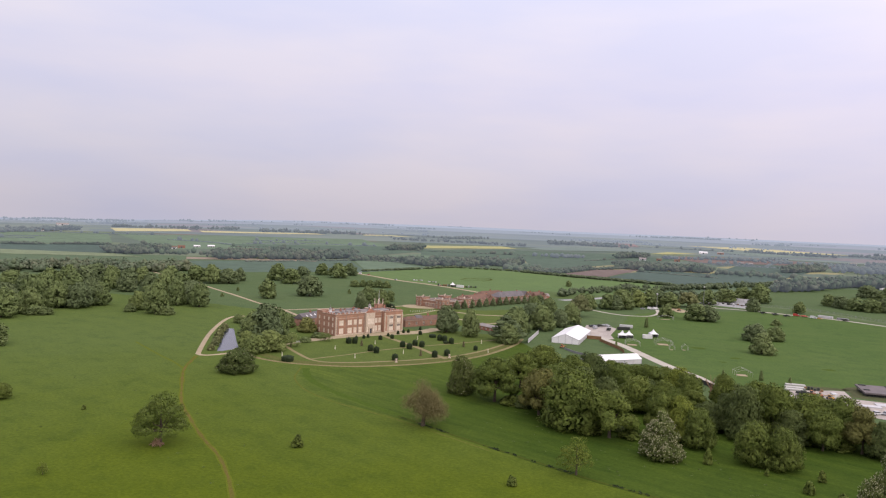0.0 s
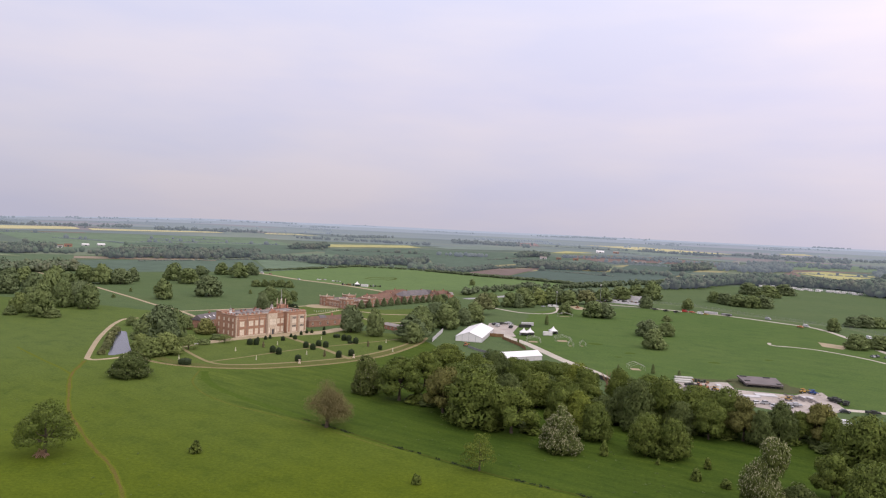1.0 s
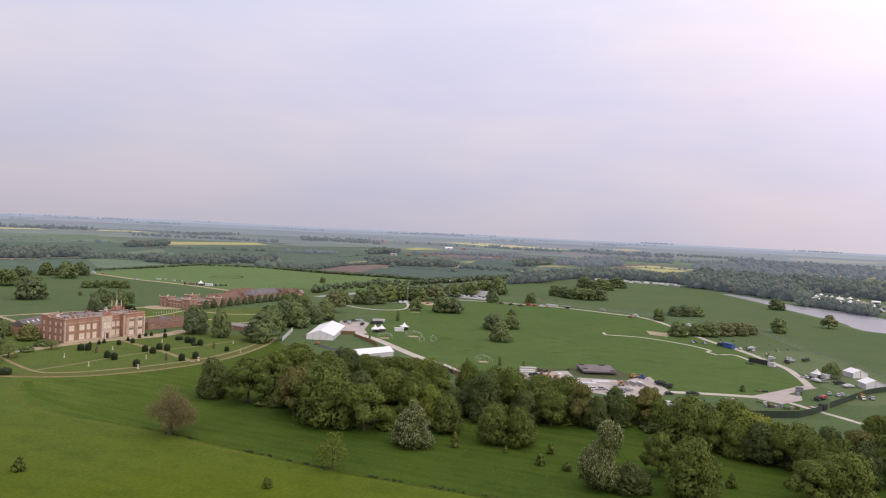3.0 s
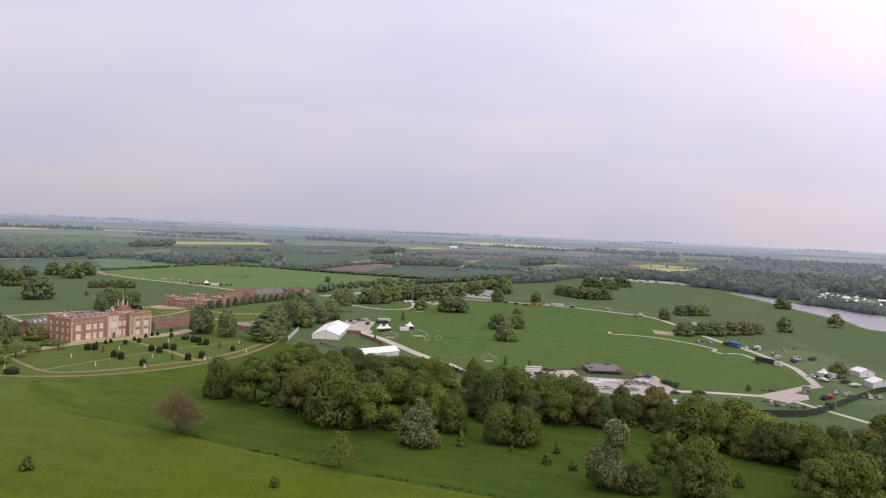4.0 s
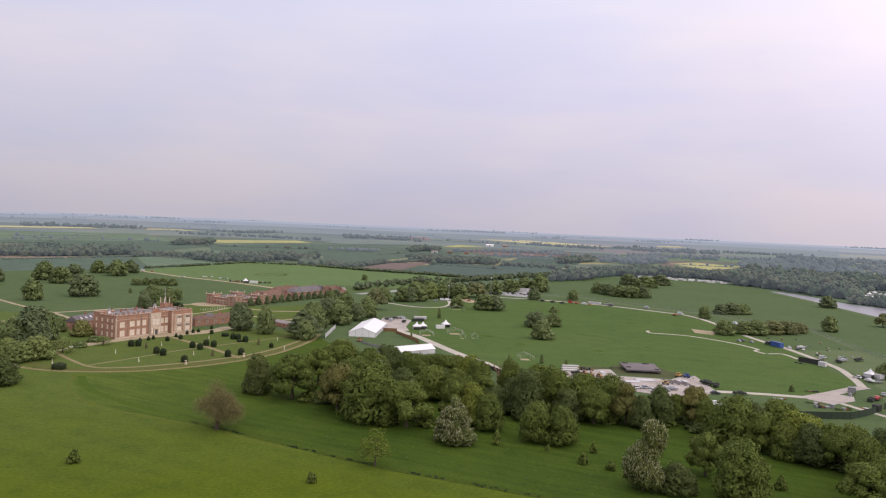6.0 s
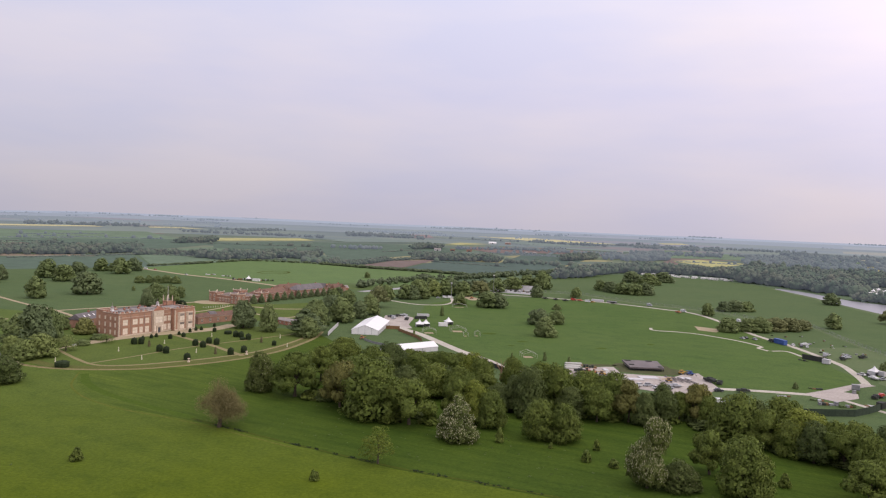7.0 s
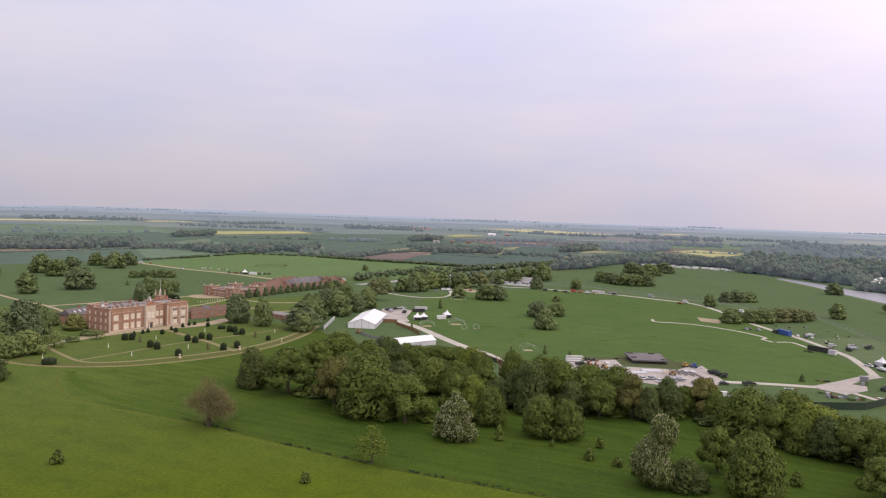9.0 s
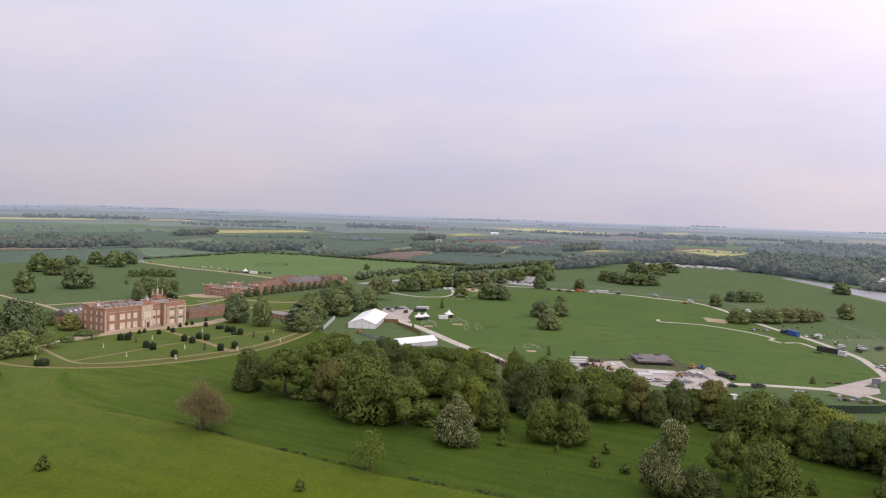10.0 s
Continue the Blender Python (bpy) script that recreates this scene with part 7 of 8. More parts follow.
for i in range(9):
    w = i * 0.7
    m = Vector((math.cos(w) * 1.6, math.sin(w) * 1.6, 5.2 + i % 3))
    stick(v, f, (0.2, 0, 3.0 + 0.15 * i), m, 0.2, 0.12)
    stick(v, f, m, m + Vector((math.cos(w + 0.4) * 1.2, math.sin(w + 0.4) * 1.2, 2.2)), 0.12, 0.04)
part("trunk", mesh_of("trunk", v, f, "pale_bark"), "", dead)


# ---- tussocks and weeds in the grass ----
def tussocks(name, material, count, seed, spot, label, tall):
    """Small clumps of rank grass and dock strewn over the sward, in one mesh."""
    rng = np.random.default_rng(seed)
    verts, faces, base = [], [], 0
    for _ in range(count):
        x, y = spot(rng)
        h, n = tall * rng.uniform(0.5, 1.4), 9
        at = np.stack([x + rng.normal(0, h * 0.7, n), y + rng.normal(0, h * 0.7, n), rng.uniform(0.05, 0.75, n) * h], 1)
        v, f = leaf_quads(rng, at, np.tile((0.0, -0.5, 0.8), (n, 1)), h * 0.42)
        v[:, 2] = np.maximum(v[:, 2], 0.01)
        verts.append(v)
        faces += (f + base).tolist()
        base += len(v)
    return tagged(new(name, mesh_of(name, np.concatenate(verts).tolist(), faces, material)), label, "grass", kind="stuff")


def below_belt(rng):
    x = rng.uniform(-60, 175)
    return x, 196 - 0.53 * x + 40 * rng.random() ** 1.3 * (1 if x < 60 else 0.8) + (10 if x < 0 else 14)


def over_pasture(rng):
    x = rng.uniform(-230, 60)
    return x, rng.uniform(95, 165) - 0.53 * min(x, 0) * 0.8


def along_ditch(rng):
    """Rank growth in broken runs beside the ditch."""
    while True:
        k = rng.uniform(8.0, len(SWEEP) - 2.0)
        if math.sin(k * 5.1) + 0.7 * math.sin(k * 13.3 + 1) > -0.2:
            break
    a, b, w = SWEEP[int(k)], SWEEP[int(k) + 1], k % 1
    return a[0] + (b[0] - a[0]) * w + rng.normal(0, 0.35), a[1] + (b[1] - a[1]) * w + 1.2 + rng.normal(0, 0.35)


tussocks("tussocks", "leaf_yew", 170, 9, along_ditch, "dark rank growth in runs along a ditch", 0.32)
tussocks("tussocks", "leaf_dark", 190, 3, below_belt, "dark tussocks and docks in paddock grass", 0.26)
tussocks("tussocks", "leaf_dark", 130, 5, over_pasture, "scattered dark tufts in grazed pasture", 0.24)


# ---- tents ----
def marquee(name, x, y, turn, wide, long, wall, ridge, label, bay=5.0, group="marquees"):
    """A framed clear-span marquee: roof skin, wall panels, two gables."""
    m = thing(name, x, y, turn, label, "tent", group)
    bm = bmesh.new()
    a = [bm.verts.new(p) for p in ((-0.25, -0.25, wall - 0.05), (wide / 2, -0.25, ridge), (wide + 0.25, -0.25, wall - 0.05))]
    b = [bm.verts.new(p) for p in ((-0.25, long + 0.25, wall - 0.05), (wide / 2, long + 0.25, ridge), (wide + 0.25, long + 0.25, wall - 0.05))]
    c = [bm.verts.new(v.co - Vector((0, 0, 0.12))) for v in a]
    d = [bm.verts.new(v.co - Vector((0, 0, 0.12))) for v in b]
    for i in range(2):
        bm.faces.new((a[i], a[i + 1], b[i + 1], b[i]))
        bm.faces.new((c[i + 1], c[i], d[i], d[i + 1]))
        bm.faces.new((c[i], c[i + 1], a[i + 1], a[i]))
        bm.faces.new((b[i], b[i + 1], d[i + 1], d[i]))
    bm.faces.new((a[0], b[0], d[0], c[0]))
    bm.faces.new((b[2], a[2], c[2], d[2]))
    part("roof", bm, "canvas", m, "taut white roof skin")
    for y0 in (0, long - 0.08):
        g = bmesh.new()
        lo = [g.verts.new(p) for p in ((0, y0, 0), (wide, y0, 0), (wide, y0, wall), (wide / 2, y0, ridge - 0.15), (0, y0, wall))]
        hi = [g.verts.new(v.co + Vector((0, 0.08, 0))) for v in lo]
        g.faces.new(lo)
        g.faces.new(hi[::-1])
        for i in range(5):
            g.faces.new((lo[i], hi[i], hi[(i + 1) % 5], lo[(i + 1) % 5]))
        part("gable", g, "canvas", m)
    n = max(1, round(long / bay))
    for i in range(n):
        for x0 in (0.0, wide - 0.08):
            part("wall_panel", block(x0, x0 + 0.08, long * i / n + 0.06, long * (i + 1) / n - 0.06, 0, wall), "canvas_wall", m)
    for i in range(n + 1):
        for x0 in (-0.05, wide - 0.05):
            part("leg", block(x0, x0 + 0.10, long * i / n - 0.05, long * i / n + 0.05, 0, wall), "steel", m)
    k = max(2, round(wide / 4))
    for i in range(k + 1):
        part("gable_post", block(wide * i / k - 0.06, wide * i / k + 0.06, -0.14, -0.01, 0, wall + (ridge - wall) * (1 - abs(2 * i / k - 1)) - 0.3), "steel", m)
    return m


PAGODA = []


def pagoda(x, y, turn, size=5.0, label="white pagoda tent with a tall peaked roof"):
    if PAGODA:
        m = pose(x, y, 0.04, 0, 0, turn) @ Matrix.Diagonal((size / 5, size / 5, size / 5, 1))
        return tagged(copy_thing(PAGODA[0], m), label)
    p = thing("pagoda_tent", x, y, turn, label, "tent", "pagoda tents", 0.04)
    bm = bmesh.new()
    prof = [(2.6, 2.3), (2.0, 2.65), (1.3, 3.2), (0.7, 3.9), (0.25, 4.7), (0.05, 5.3)]
    rings = [[bm.verts.new((sx * r, sy * r, z)) for sx, sy in ((-1, -1), (1, -1), (1, 1), (-1, 1))] for r, z in prof]
    for a, b in zip(rings, rings[1:]):
        for i in range(4):
            bm.faces.new((a[i], a[(i + 1) % 4], b[(i + 1) % 4], b[i]))
    bm.faces.new(rings[-1])
    bm.faces.new(rings[0][::-1])
    part("canopy", bm, "canvas", p, "concave white canopy")
    for sx in (-1, 1):
        for sy in (-1, 1):
            part("leg", block(sx * 2.45 - 0.06, sx * 2.45 + 0.06, sy * 2.45 - 0.06, sy * 2.45 + 0.06, 0, 2.3), "steel", p)
    for bb in ((-2.38, 2.38, 2.42, 2.46), (-2.46, -2.42, -2.38, 2.38), (2.42, 2.46, -2.38, 2.38)):
        part("side_wall", block(*bb, 0, 2.3), "canvas_wall", p)
    part("valance", box(box(bmesh.new(), -2.6, 2.6, -2.62, -2.57, 1.95, 2.32), -2.6, 2.6, 2.57, 2.62, 1.95, 2.32), "canvas", p)
    PAGODA.append(p)
    return p


def crate(name, x, y, turn, long, deep, high, material, label, category, group="", doors=2):
    """A site cabin or container: ribbed body, frame, doors."""
    c = thing(name, x, y, turn, label, category, group, 0.12)
    if name.endswith(("stack", "stillage")):   # cases and bundles of uneven size side by side
        r = random.Random(int(x * 13 + y * 7))
        n = max(2, int(long / 1.3))
        for i in range(n):
            a, d = -long / 2 + long * i / n, deep * r.uniform(0.5, 1.0) / 2
            s = r.uniform(-0.2, 0.2) * deep
            part("case", block(a + 0.06, a + long / n * r.uniform(0.7, 0.95), s - d, s + d, -0.02, high * r.uniform(0.4, 1.0)), r.choice((material, material, "steel", "black", "timber", "grey_mat")), c)
        return c
    n = max(2, int(long / 0.8))
    ribs = []
    for i in range(n):
        a, b = -long / 2 + long * i / n, -long / 2 + long * (i + 1) / n
        q = (b - a) * 0.25
        ribs += [(a, 0), (a + q, 0), (a + q, 0.06), (b - q, 0.06), (b - q, 0)]
    front = [(x, -deep / 2 - k) for x, k in ribs] + [(long / 2, -deep / 2)]
    back = [(-x, deep / 2 + k) for x, k in ribs] + [(-long / 2, deep / 2)]
    part("body", prism(front + back, 0.1, high), material, c)
    part("roof", block(-long / 2 - 0.05, long / 2 + 0.05, -deep / 2 - 0.07, deep / 2 + 0.07, high + 0.004, high + 0.12), material, c)
    for i in range(doors):
        part("door", block(-long / 2 - 0.06, -long / 2 - 0.004, -deep / 2 + deep * i / doors + 0.06, -deep / 2 + deep * (i + 1) / doors - 0.06, 0.2, high - 0.15), material, c)
    part("skid", block(-long / 2, long / 2, -deep / 2 + 0.1, deep / 2 - 0.1, -0.02, 0.1), "black", c)
    return c


VEHICLES = {}
for n, c in (("car_white", (0.60, 0.60, 0.60)), ("car_silver", (0.36, 0.37, 0.39)), ("car_dark", (0.035, 0.037, 0.045)), ("car_blue", (0.05, 0.10, 0.25)), ("car_red", (0.40, 0.045, 0.035))):
    M[n] = surface(n + "_paint", c, tuple(k * 0.92 for k in c), 0.6, 3.0, rough=0.25, spec=0.6)


def wheels(parent, spots, r=0.33, wide=0.22):
    for x, y in spots:
        w = part("wheel", turned([(r * 0.98, 0), (r, 0.03), (r, wide - 0.03), (r * 0.98, wide)], 12), "rubber", parent, at=pose(x, y, r, 90) @ pose(0, 0, -wide / 2))
        part("rim", turned([(r * 0.55, 0), (r * 0.55, 0.02)], 10), "steel", w, at=pose(0, 0, wide if y < 0 else -0.02))


def vehicle(kind, paint, x, y, turn):
    """A parked car, van, pickup or lorry, standing along its own x axis."""
    key = (kind, paint)
    z = 0.13
    if key in VEHICLES:
        return copy_thing(VEHICLES[key], pose(x, y, z, 0, 0, turn) @ Matrix.Diagonal((1, 1, 1, 1)))
    colour = {"car_white": "white", "car_silver": "silver-grey", "car_dark": "dark", "car_blue": "blue", "car_red": "red", "yellow": "yellow", "orange": "orange", "blue": "blue", "red": "red", "black": "black"}[paint]
    word = {"car": "hatchback car", "van": "panel van", "lorry": "flat-sided lorry", "digger": "telehandler with its boom lowered", "trailer": "low trailer with equipment cases"}[kind]
    v = thing({"digger": "telehandler"}.get(kind, kind), x, y, turn, f"{colour} {word} parked on site", {"digger": "machine"}.get(kind, kind), "site vehicles", z)
    if kind == "car":
        bm = prism([(-2.1, 0.3), (2.05, 0.3), (2.1, 0.75), (1.1, 0.92), (-1.9, 0.95), (-2.1, 0.8)], -0.85, 0.85)
        part("body", bm, paint, v, at=pose(0, 0, 0, 90))
        part("cabin", prism([(-1.8, 0.92), (1.0, 0.90), (0.35, 1.42), (-1.3, 1.45)], -0.74, 0.74), "dark_glass", v, at=pose(0, 0, 0, 90))
        part("roof", block(-1.28, 0.33, -0.72, 0.72, 1.43, 1.49), paint, v)
        wheels(v, [(-1.3, -0.78), (1.3, -0.78), (-1.3, 0.78), (1.3, 0.78)])
        for s in (-0.6, 0.6):
            part("headlight", block(2.06, 2.13, s - 0.15, s + 0.15, 0.6, 0.74), "white_paint", v)
    elif kind == "van":
        part("body", prism([(-2.7, 0.35), (2.5, 0.35), (2.6, 1.0), (1.7, 1.25), (1.15, 2.2), (-2.7, 2.3)], -0.95, 0.95), paint, v, at=pose(0, 0, 0, 90))
        part("windscreen", prism([(1.20, 2.12), (1.72, 1.27), (1.76, 1.27), (1.24, 2.12)], -0.85, 0.85), "dark_glass", v, at=pose(0, 0, 0, 90))
        for s in (-0.97, 0.955):
            part("side_window", block(0.6, 1.25, s, s + 0.015, 1.3, 1.9), "dark_glass", v)
        wheels(v, [(-1.7, -0.86), (1.6, -0.86), (-1.7, 0.86), (1.6, 0.86)], 0.36)
    elif kind == "lorry":
        part("chassis", block(-5, 5, -0.5, 0.5, 0.6, 0.9), "black", v)
        part("box_body", block(-5, 2.6, -1.25, 1.25, 0.95, 3.6), paint, v)
        cab = part("cab", prism([(2.9, 0.5), (5.0, 0.5), (5.05, 1.6), (4.7, 2.9), (2.9, 3.0)], -1.2, 1.2), "car_dark" if paint != "car_white" else "car_white", v, at=pose(0, 0, 0, 90))
        part("windscreen", block(4.9, 4.96, -1.05, 1.05, 1.7, 2.6), "dark_glass", v)
        wheels(v, [(x, y) for x in (-4, -2.8, 3.9) for y in (-1.05, 1.05)], 0.5, 0.3)
    elif kind == "digger":
        part("body", block(-1.7, 1.1, -0.55, 0.55, 0.55, 1.15), paint, v)
        part("engine_cover", block(-1.2, 0.7, -0.85, -0.56, 0.6, 1.2), paint, v)
        c = part("cab", block(-0.6, 0.6, 0.15, 0.85, 1.155, 2.0), "dark_glass", v)
        part("cab_roof", block(-0.65, 0.65, 0.1, 0.9, 2.004, 2.1), paint, c)
        part("boom", box(bmesh.new(), -1.9, 3.2, -0.14, 0.14, -0.11, 0.11), paint, v, at=pose(0, -0.2, 1.7, 0, 12))
        part("forks", box(box(bmesh.new(), 3.1, 4.1, -0.5, -0.38, 0.35, 0.43), 3.1, 4.1, 0.0, 0.12, 0.35, 0.43), "black", v)
        wheels(v, [(-1.15, -0.78), (0.85, -0.78), (-1.15, 0.78), (0.85, 0.78)], 0.5, 0.32)
    elif kind == "trailer":
        part("bed", block(-3, 3, -1.1, 1.1, 0.6, 0.75), "black", v)
        for a, b, h in ((-2.8, -0.9, 1.5), (-0.7, 1.2, 1.8), (1.4, 2.8, 1.2)):
            part("case", block(a, b, -0.95, 0.9, 0.754, h), paint, v)
        part("drawbar", block(3, 4.4, -0.06, 0.06, 0.55, 0.67), "steel", v)
        wheels(v, [(-1.2, -1.1), (-0.3, -1.1), (-1.2, 1.1), (-0.3, 1.1)], 0.36)
    VEHICLES[key] = v
    return v


def panel_fence(name, points, high, panel, material, label, thick=0.06, gap=0.05):
    """A run of separate fence panels with posts along a line."""
    f = thing(name, 0, 0, 0, label, "fence")
    for p, q in zip(points, points[1:]):
        a, b = Vector(p), Vector(q)
        n = max(1, round((b - a).length / panel))
        d = (b - a) / n
        for i in range(n):
            s = a + d * i
            m = Matrix.Translation((s.x, s.y, 0.02)) @ Matrix.Rotation(math.atan2(d.y, d.x), 4, "Z")
            part("panel", block(gap / 2, d.length - gap / 2, -thick / 2, thick / 2, 0.05, high), material, f, at=m)
            part("post", block(-0.05, 0.05, -0.08, 0.08, 0, high + 0.1), "steel" if thick < 0.06 else material, f, at=m)
    return f


def mesh_fence(name, points, label, step=6.0, high=2.6):
    """Open steel mesh fencing: posts, rails and a few wires."""
    f = thing(name, 0, 0, 0, label, "fence")
    line = [Vector(p) for p in points]
    for a, b in zip(line, line[1:]):
        n = max(1, round((b - a).length / step))
        d = (b - a) / n
        for i in range(n):
            s = a + d * i
            m = Matrix.Translation((s.x, s.y, 0)) @ Matrix.Rotation(math.atan2(d.y, d.x), 4, "Z")
            part("post", block(-0.06, 0.06, -0.06, 0.06, 0, high), "steel", f, at=m)
            w = bmesh.new()
            for k in range(7):
                z = 0.15 + k * (high - 0.2) / 6
                box(w, 0.06, d.length - 0.06, -0.02, 0.02, z - 0.02, z + 0.02)
            part("mesh_panel", w, "steel", f, at=m)
    return f


def frame_tent(x, y, turn, wide, long, label):
    """The bare alloy frame of a marquee being put up over pale floor boards."""
    t = thing("tent_frame", x, y, turn, label, "tent frame", "bare tent frames", 0.08)
    n = max(2, round(long / 3.5))
    for i in range(n + 1):
        yy = long * i / n
        v, f = [], []
        for a, b in (((0, yy, 0), (0, yy, 2.2)), ((wide, yy, 0), (wide, yy, 2.2)), ((0, yy, 2.2), (wide / 2, yy, 3.6)), ((wide / 2, yy, 3.6), (wide, yy, 2.2))):
            stick(v, f, a, b, 0.055, 0.055, 4)
        part("arch", mesh_of("arch", v, f, "alu"), "", t)
    for xx, zz in ((0, 2.2), (wide / 2, 3.6), (wide, 2.2)):
        v, f = [], []
        stick(v, f, (xx, 0, zz), (xx, long, zz), 0.05, 0.05, 4)
        part("purlin", mesh_of("purlin", v, f, "alu"), "", t)
    boards = bmesh.new()
    for i in range(int(wide / 1.2)):
        box(boards, wide * 0.15 + i * 0.8, wide * 0.15 + i * 0.8 + 0.72, long * 0.2, long * 0.8, 0.0, 0.08)
    part("floor_boards", boards, "gravel", t)


marquee("marquee", -64.8, 443.0, -2.5, 16.5, 47, 2.9, 5.9, "large white clear-span marquee with a ridged roof")
marquee("marquee", -10.4, 397.7, 130, 8.6, 32, 2.6, 4.8, "long low white marquee behind trees")
marquee("marquee", 240.0, 388.0, 5, 9.0, 8, 2.8, 4.6, "white frame tent in the show camp")
marquee("marquee", 228.0, 357.5, -5, 10.0, 8, 3.0, 5.0, "white frame tent in the show camp")
pagoda(-25.6, 486.0, 10, 3.7)
pagoda(-21.6, 490.0, 10, 4.8)
pagoda(-6.6, 503.5, 20, 5.0)
pagoda(218.8, 386.0, 25, 4.6)
crate("marquee_annexe", 222.8, 383.5, 20, 5, 3.5, 2.3, "canvas_wall", "low white tent annexe beside a pagoda tent", "tent")
crate("site_cabin", -10.0, 493.5, 12, 6.0, 2.4, 2.3, "white_paint", "white site cabin beside a pagoda tent", "cabin", "site cabins")
crate("site_cabin", 207.6, 413.5, -50, 3.8, 2.6, 2.5, "canvas_wall", "small pale cabin beside a black screen", "cabin", "site cabins")
crate("site_cabin", 187.5, 345.0, -30, 3.4, 2.2, 2.3, "steel", "grey cabin beside a trackway junction", "cabin", "site cabins")
crate("freight_container", 211.6, 482.0, -78, 10.5, 2.5, 3.0, "blue", "long bright blue freight container beside a track", "container")
crate("freight_container", 178.5, 308.5, 40, 4.0, 2.4, 2.6, "black", "dark container at a screen fence gap", "container")
crate("freight_container", -27.0, 526.0, 15, 8.5, 2.6, 1.9, "black", "low dark equipment container behind pagoda tents", "container")
crate("freight_container", -26.0, 538.0, 10, 9.0, 2.6, 2.0, "canvas_wall", "pale grey trailer body behind pagoda tents", "container")

# ---- the stage and its yard ----
patch("ground_trampled", [(80.5, 379), (83, 370), (79.5, 363.5), (90, 361), (106, 359.5), (118, 364), (117.5, 372), (110, 377), (108.5, 386), (88, 388)], 0.07, "trampled", "trampled dark turf round the stage", ragged=0.9)
patch("ground_trampled", [(61, 379), (66, 372), (76, 374.5), (84, 378), (79, 380.5), (69, 379.5)], 0.07, "trampled", "trampled dark turf behind stacked kit", ragged=0.7)
st = thing("stage_roof", 95.0, 374.0, 1.5, "low dark grey stage roof resting on short legs", "stage")
roof = bmesh.new()
a = [roof.verts.new(p) for p in ((-8.0, -7.0, 1.2), (9.2, -7.0, 1.2), (9.8, 7.5, 2.1), (-8.6, 7.5, 2.1))]
b = [roof.verts.new(v.co + Vector((0, 0, 0.7))) for v in a]
roof.faces.new(a[::-1])
roof.faces.new(b)
for i in range(4):
    roof.faces.new((a[i], a[(i + 1) % 4], b[(i + 1) % 4], b[i]))
part("roof_skin", roof, "stage_roof", st, "flat dark roof skin")
for i in range(6):
    for j in (-6.6, 0, 7.0):
        x = -7.6 + 3.3 * i
        part("leg", block(x - 0.15, x + 0.15, j - 0.15, j + 0.15, 0.05, 1.25 + (j + 7.0) * 0.062), "black", st)
for i in range(12):
    part("rib", block(-7.8 + 1.5 * i, -7.7 + 1.5 * i, -6.9, -6.7, 1.912, 2.0), "steel", st)
for x, y, w in ((-6, 6.4, 3.0), (-6.0, -2.0, 2.4), (5, 6.4, 3.0), (7.6, -5.0, 2.0)):
    z = 1.91 + (y + 7.0) * 0.0621
    part("hatch", block(x - w / 2, x + w / 2, y - 0.8, y + 0.8, z, z + 0.25), "black", st)
part("deck", block(-7.4, 8.6, -6.2, 6.6, 0.05, 0.5), "black", st, "dark staging deck")

for x, y, k, p, t in ((-44.5, 532.0, "trailer", "black", 30), (-40.0, 537.0, "trailer", "car_silver", 20), (-48.5, 527.0, "trailer", "car_dark", 40), (-37.5, 530.0, "car", "car_white", 60), (-46.0, 520.0, "van", "car_silver", 75), (-36.5, 517.0, "trailer", "black", 80)):
    vehicle(k, p, x, y, t)
vehicle("digger", "orange", -55.6, 425.0, 60)
vehicle("digger", "yellow", 99.5, 342.5, 170)
vehicle("digger", "yellow", 112.0, 363.0, 20)
vehicle("digger", "blue", 115.5, 361.5, -50)
vehicle("digger", "orange", 67.5, 355.5, 80)
vehicle("digger", "orange", 64.5, 358.0, 110)
vehicle("digger", "orange", 61.5, 349.0, 60)
vehicle("digger", "yellow", 70.5, 352.0, 130)
for x, y, k, p, t in ((60.5, 356.5, "trailer", "black", 10), (72.5, 356.0, "van", "car_white", 95), (83.5, 330.5, "car", "car_white", 30), (87.5, 331.5, "car", "car_silver", 20),
                      (90.0, 326.5, "car", "car_white", 25), (95.5, 327.5, "car", "car_silver", 5), (99.0, 331.0, "trailer", "car_silver", 2), (104.5, 326.5, "car", "car_silver", 85),
                      (120.5, 346.5, "trailer", "black", 120), (123.5, 343.0, "trailer", "black", 60), (121.0, 350.0, "trailer", "black", 15), (128.5, 327.5, "trailer", "black", 4),
                      (117.5, 327.0, "car", "car_dark", 0), (109.5, 303.5, "van", "car_white", 10)):
    vehicle(k, p, x, y, t)
for i in range(4):
    s = thing("truss_section", 102.5 + 2.7 * i, 349.5 - 1.3 * i, -79, "grey truss section lying on hardstanding", "truss", "truss sections", 0.115)
    for yy in (-0.3, 0.3):
        for z in (0.05, 0.6):
            part("chord", block(-6, 6, yy - 0.06, yy + 0.06, z - 0.05, z + 0.05), "stage_roof", s)
    for k in range(9):
        part("brace", block(-5.6 + 1.4 * k - 0.04, -5.6 + 1.4 * k + 0.04, -0.24, 0.24, 0.1, 0.55), "steel", s)
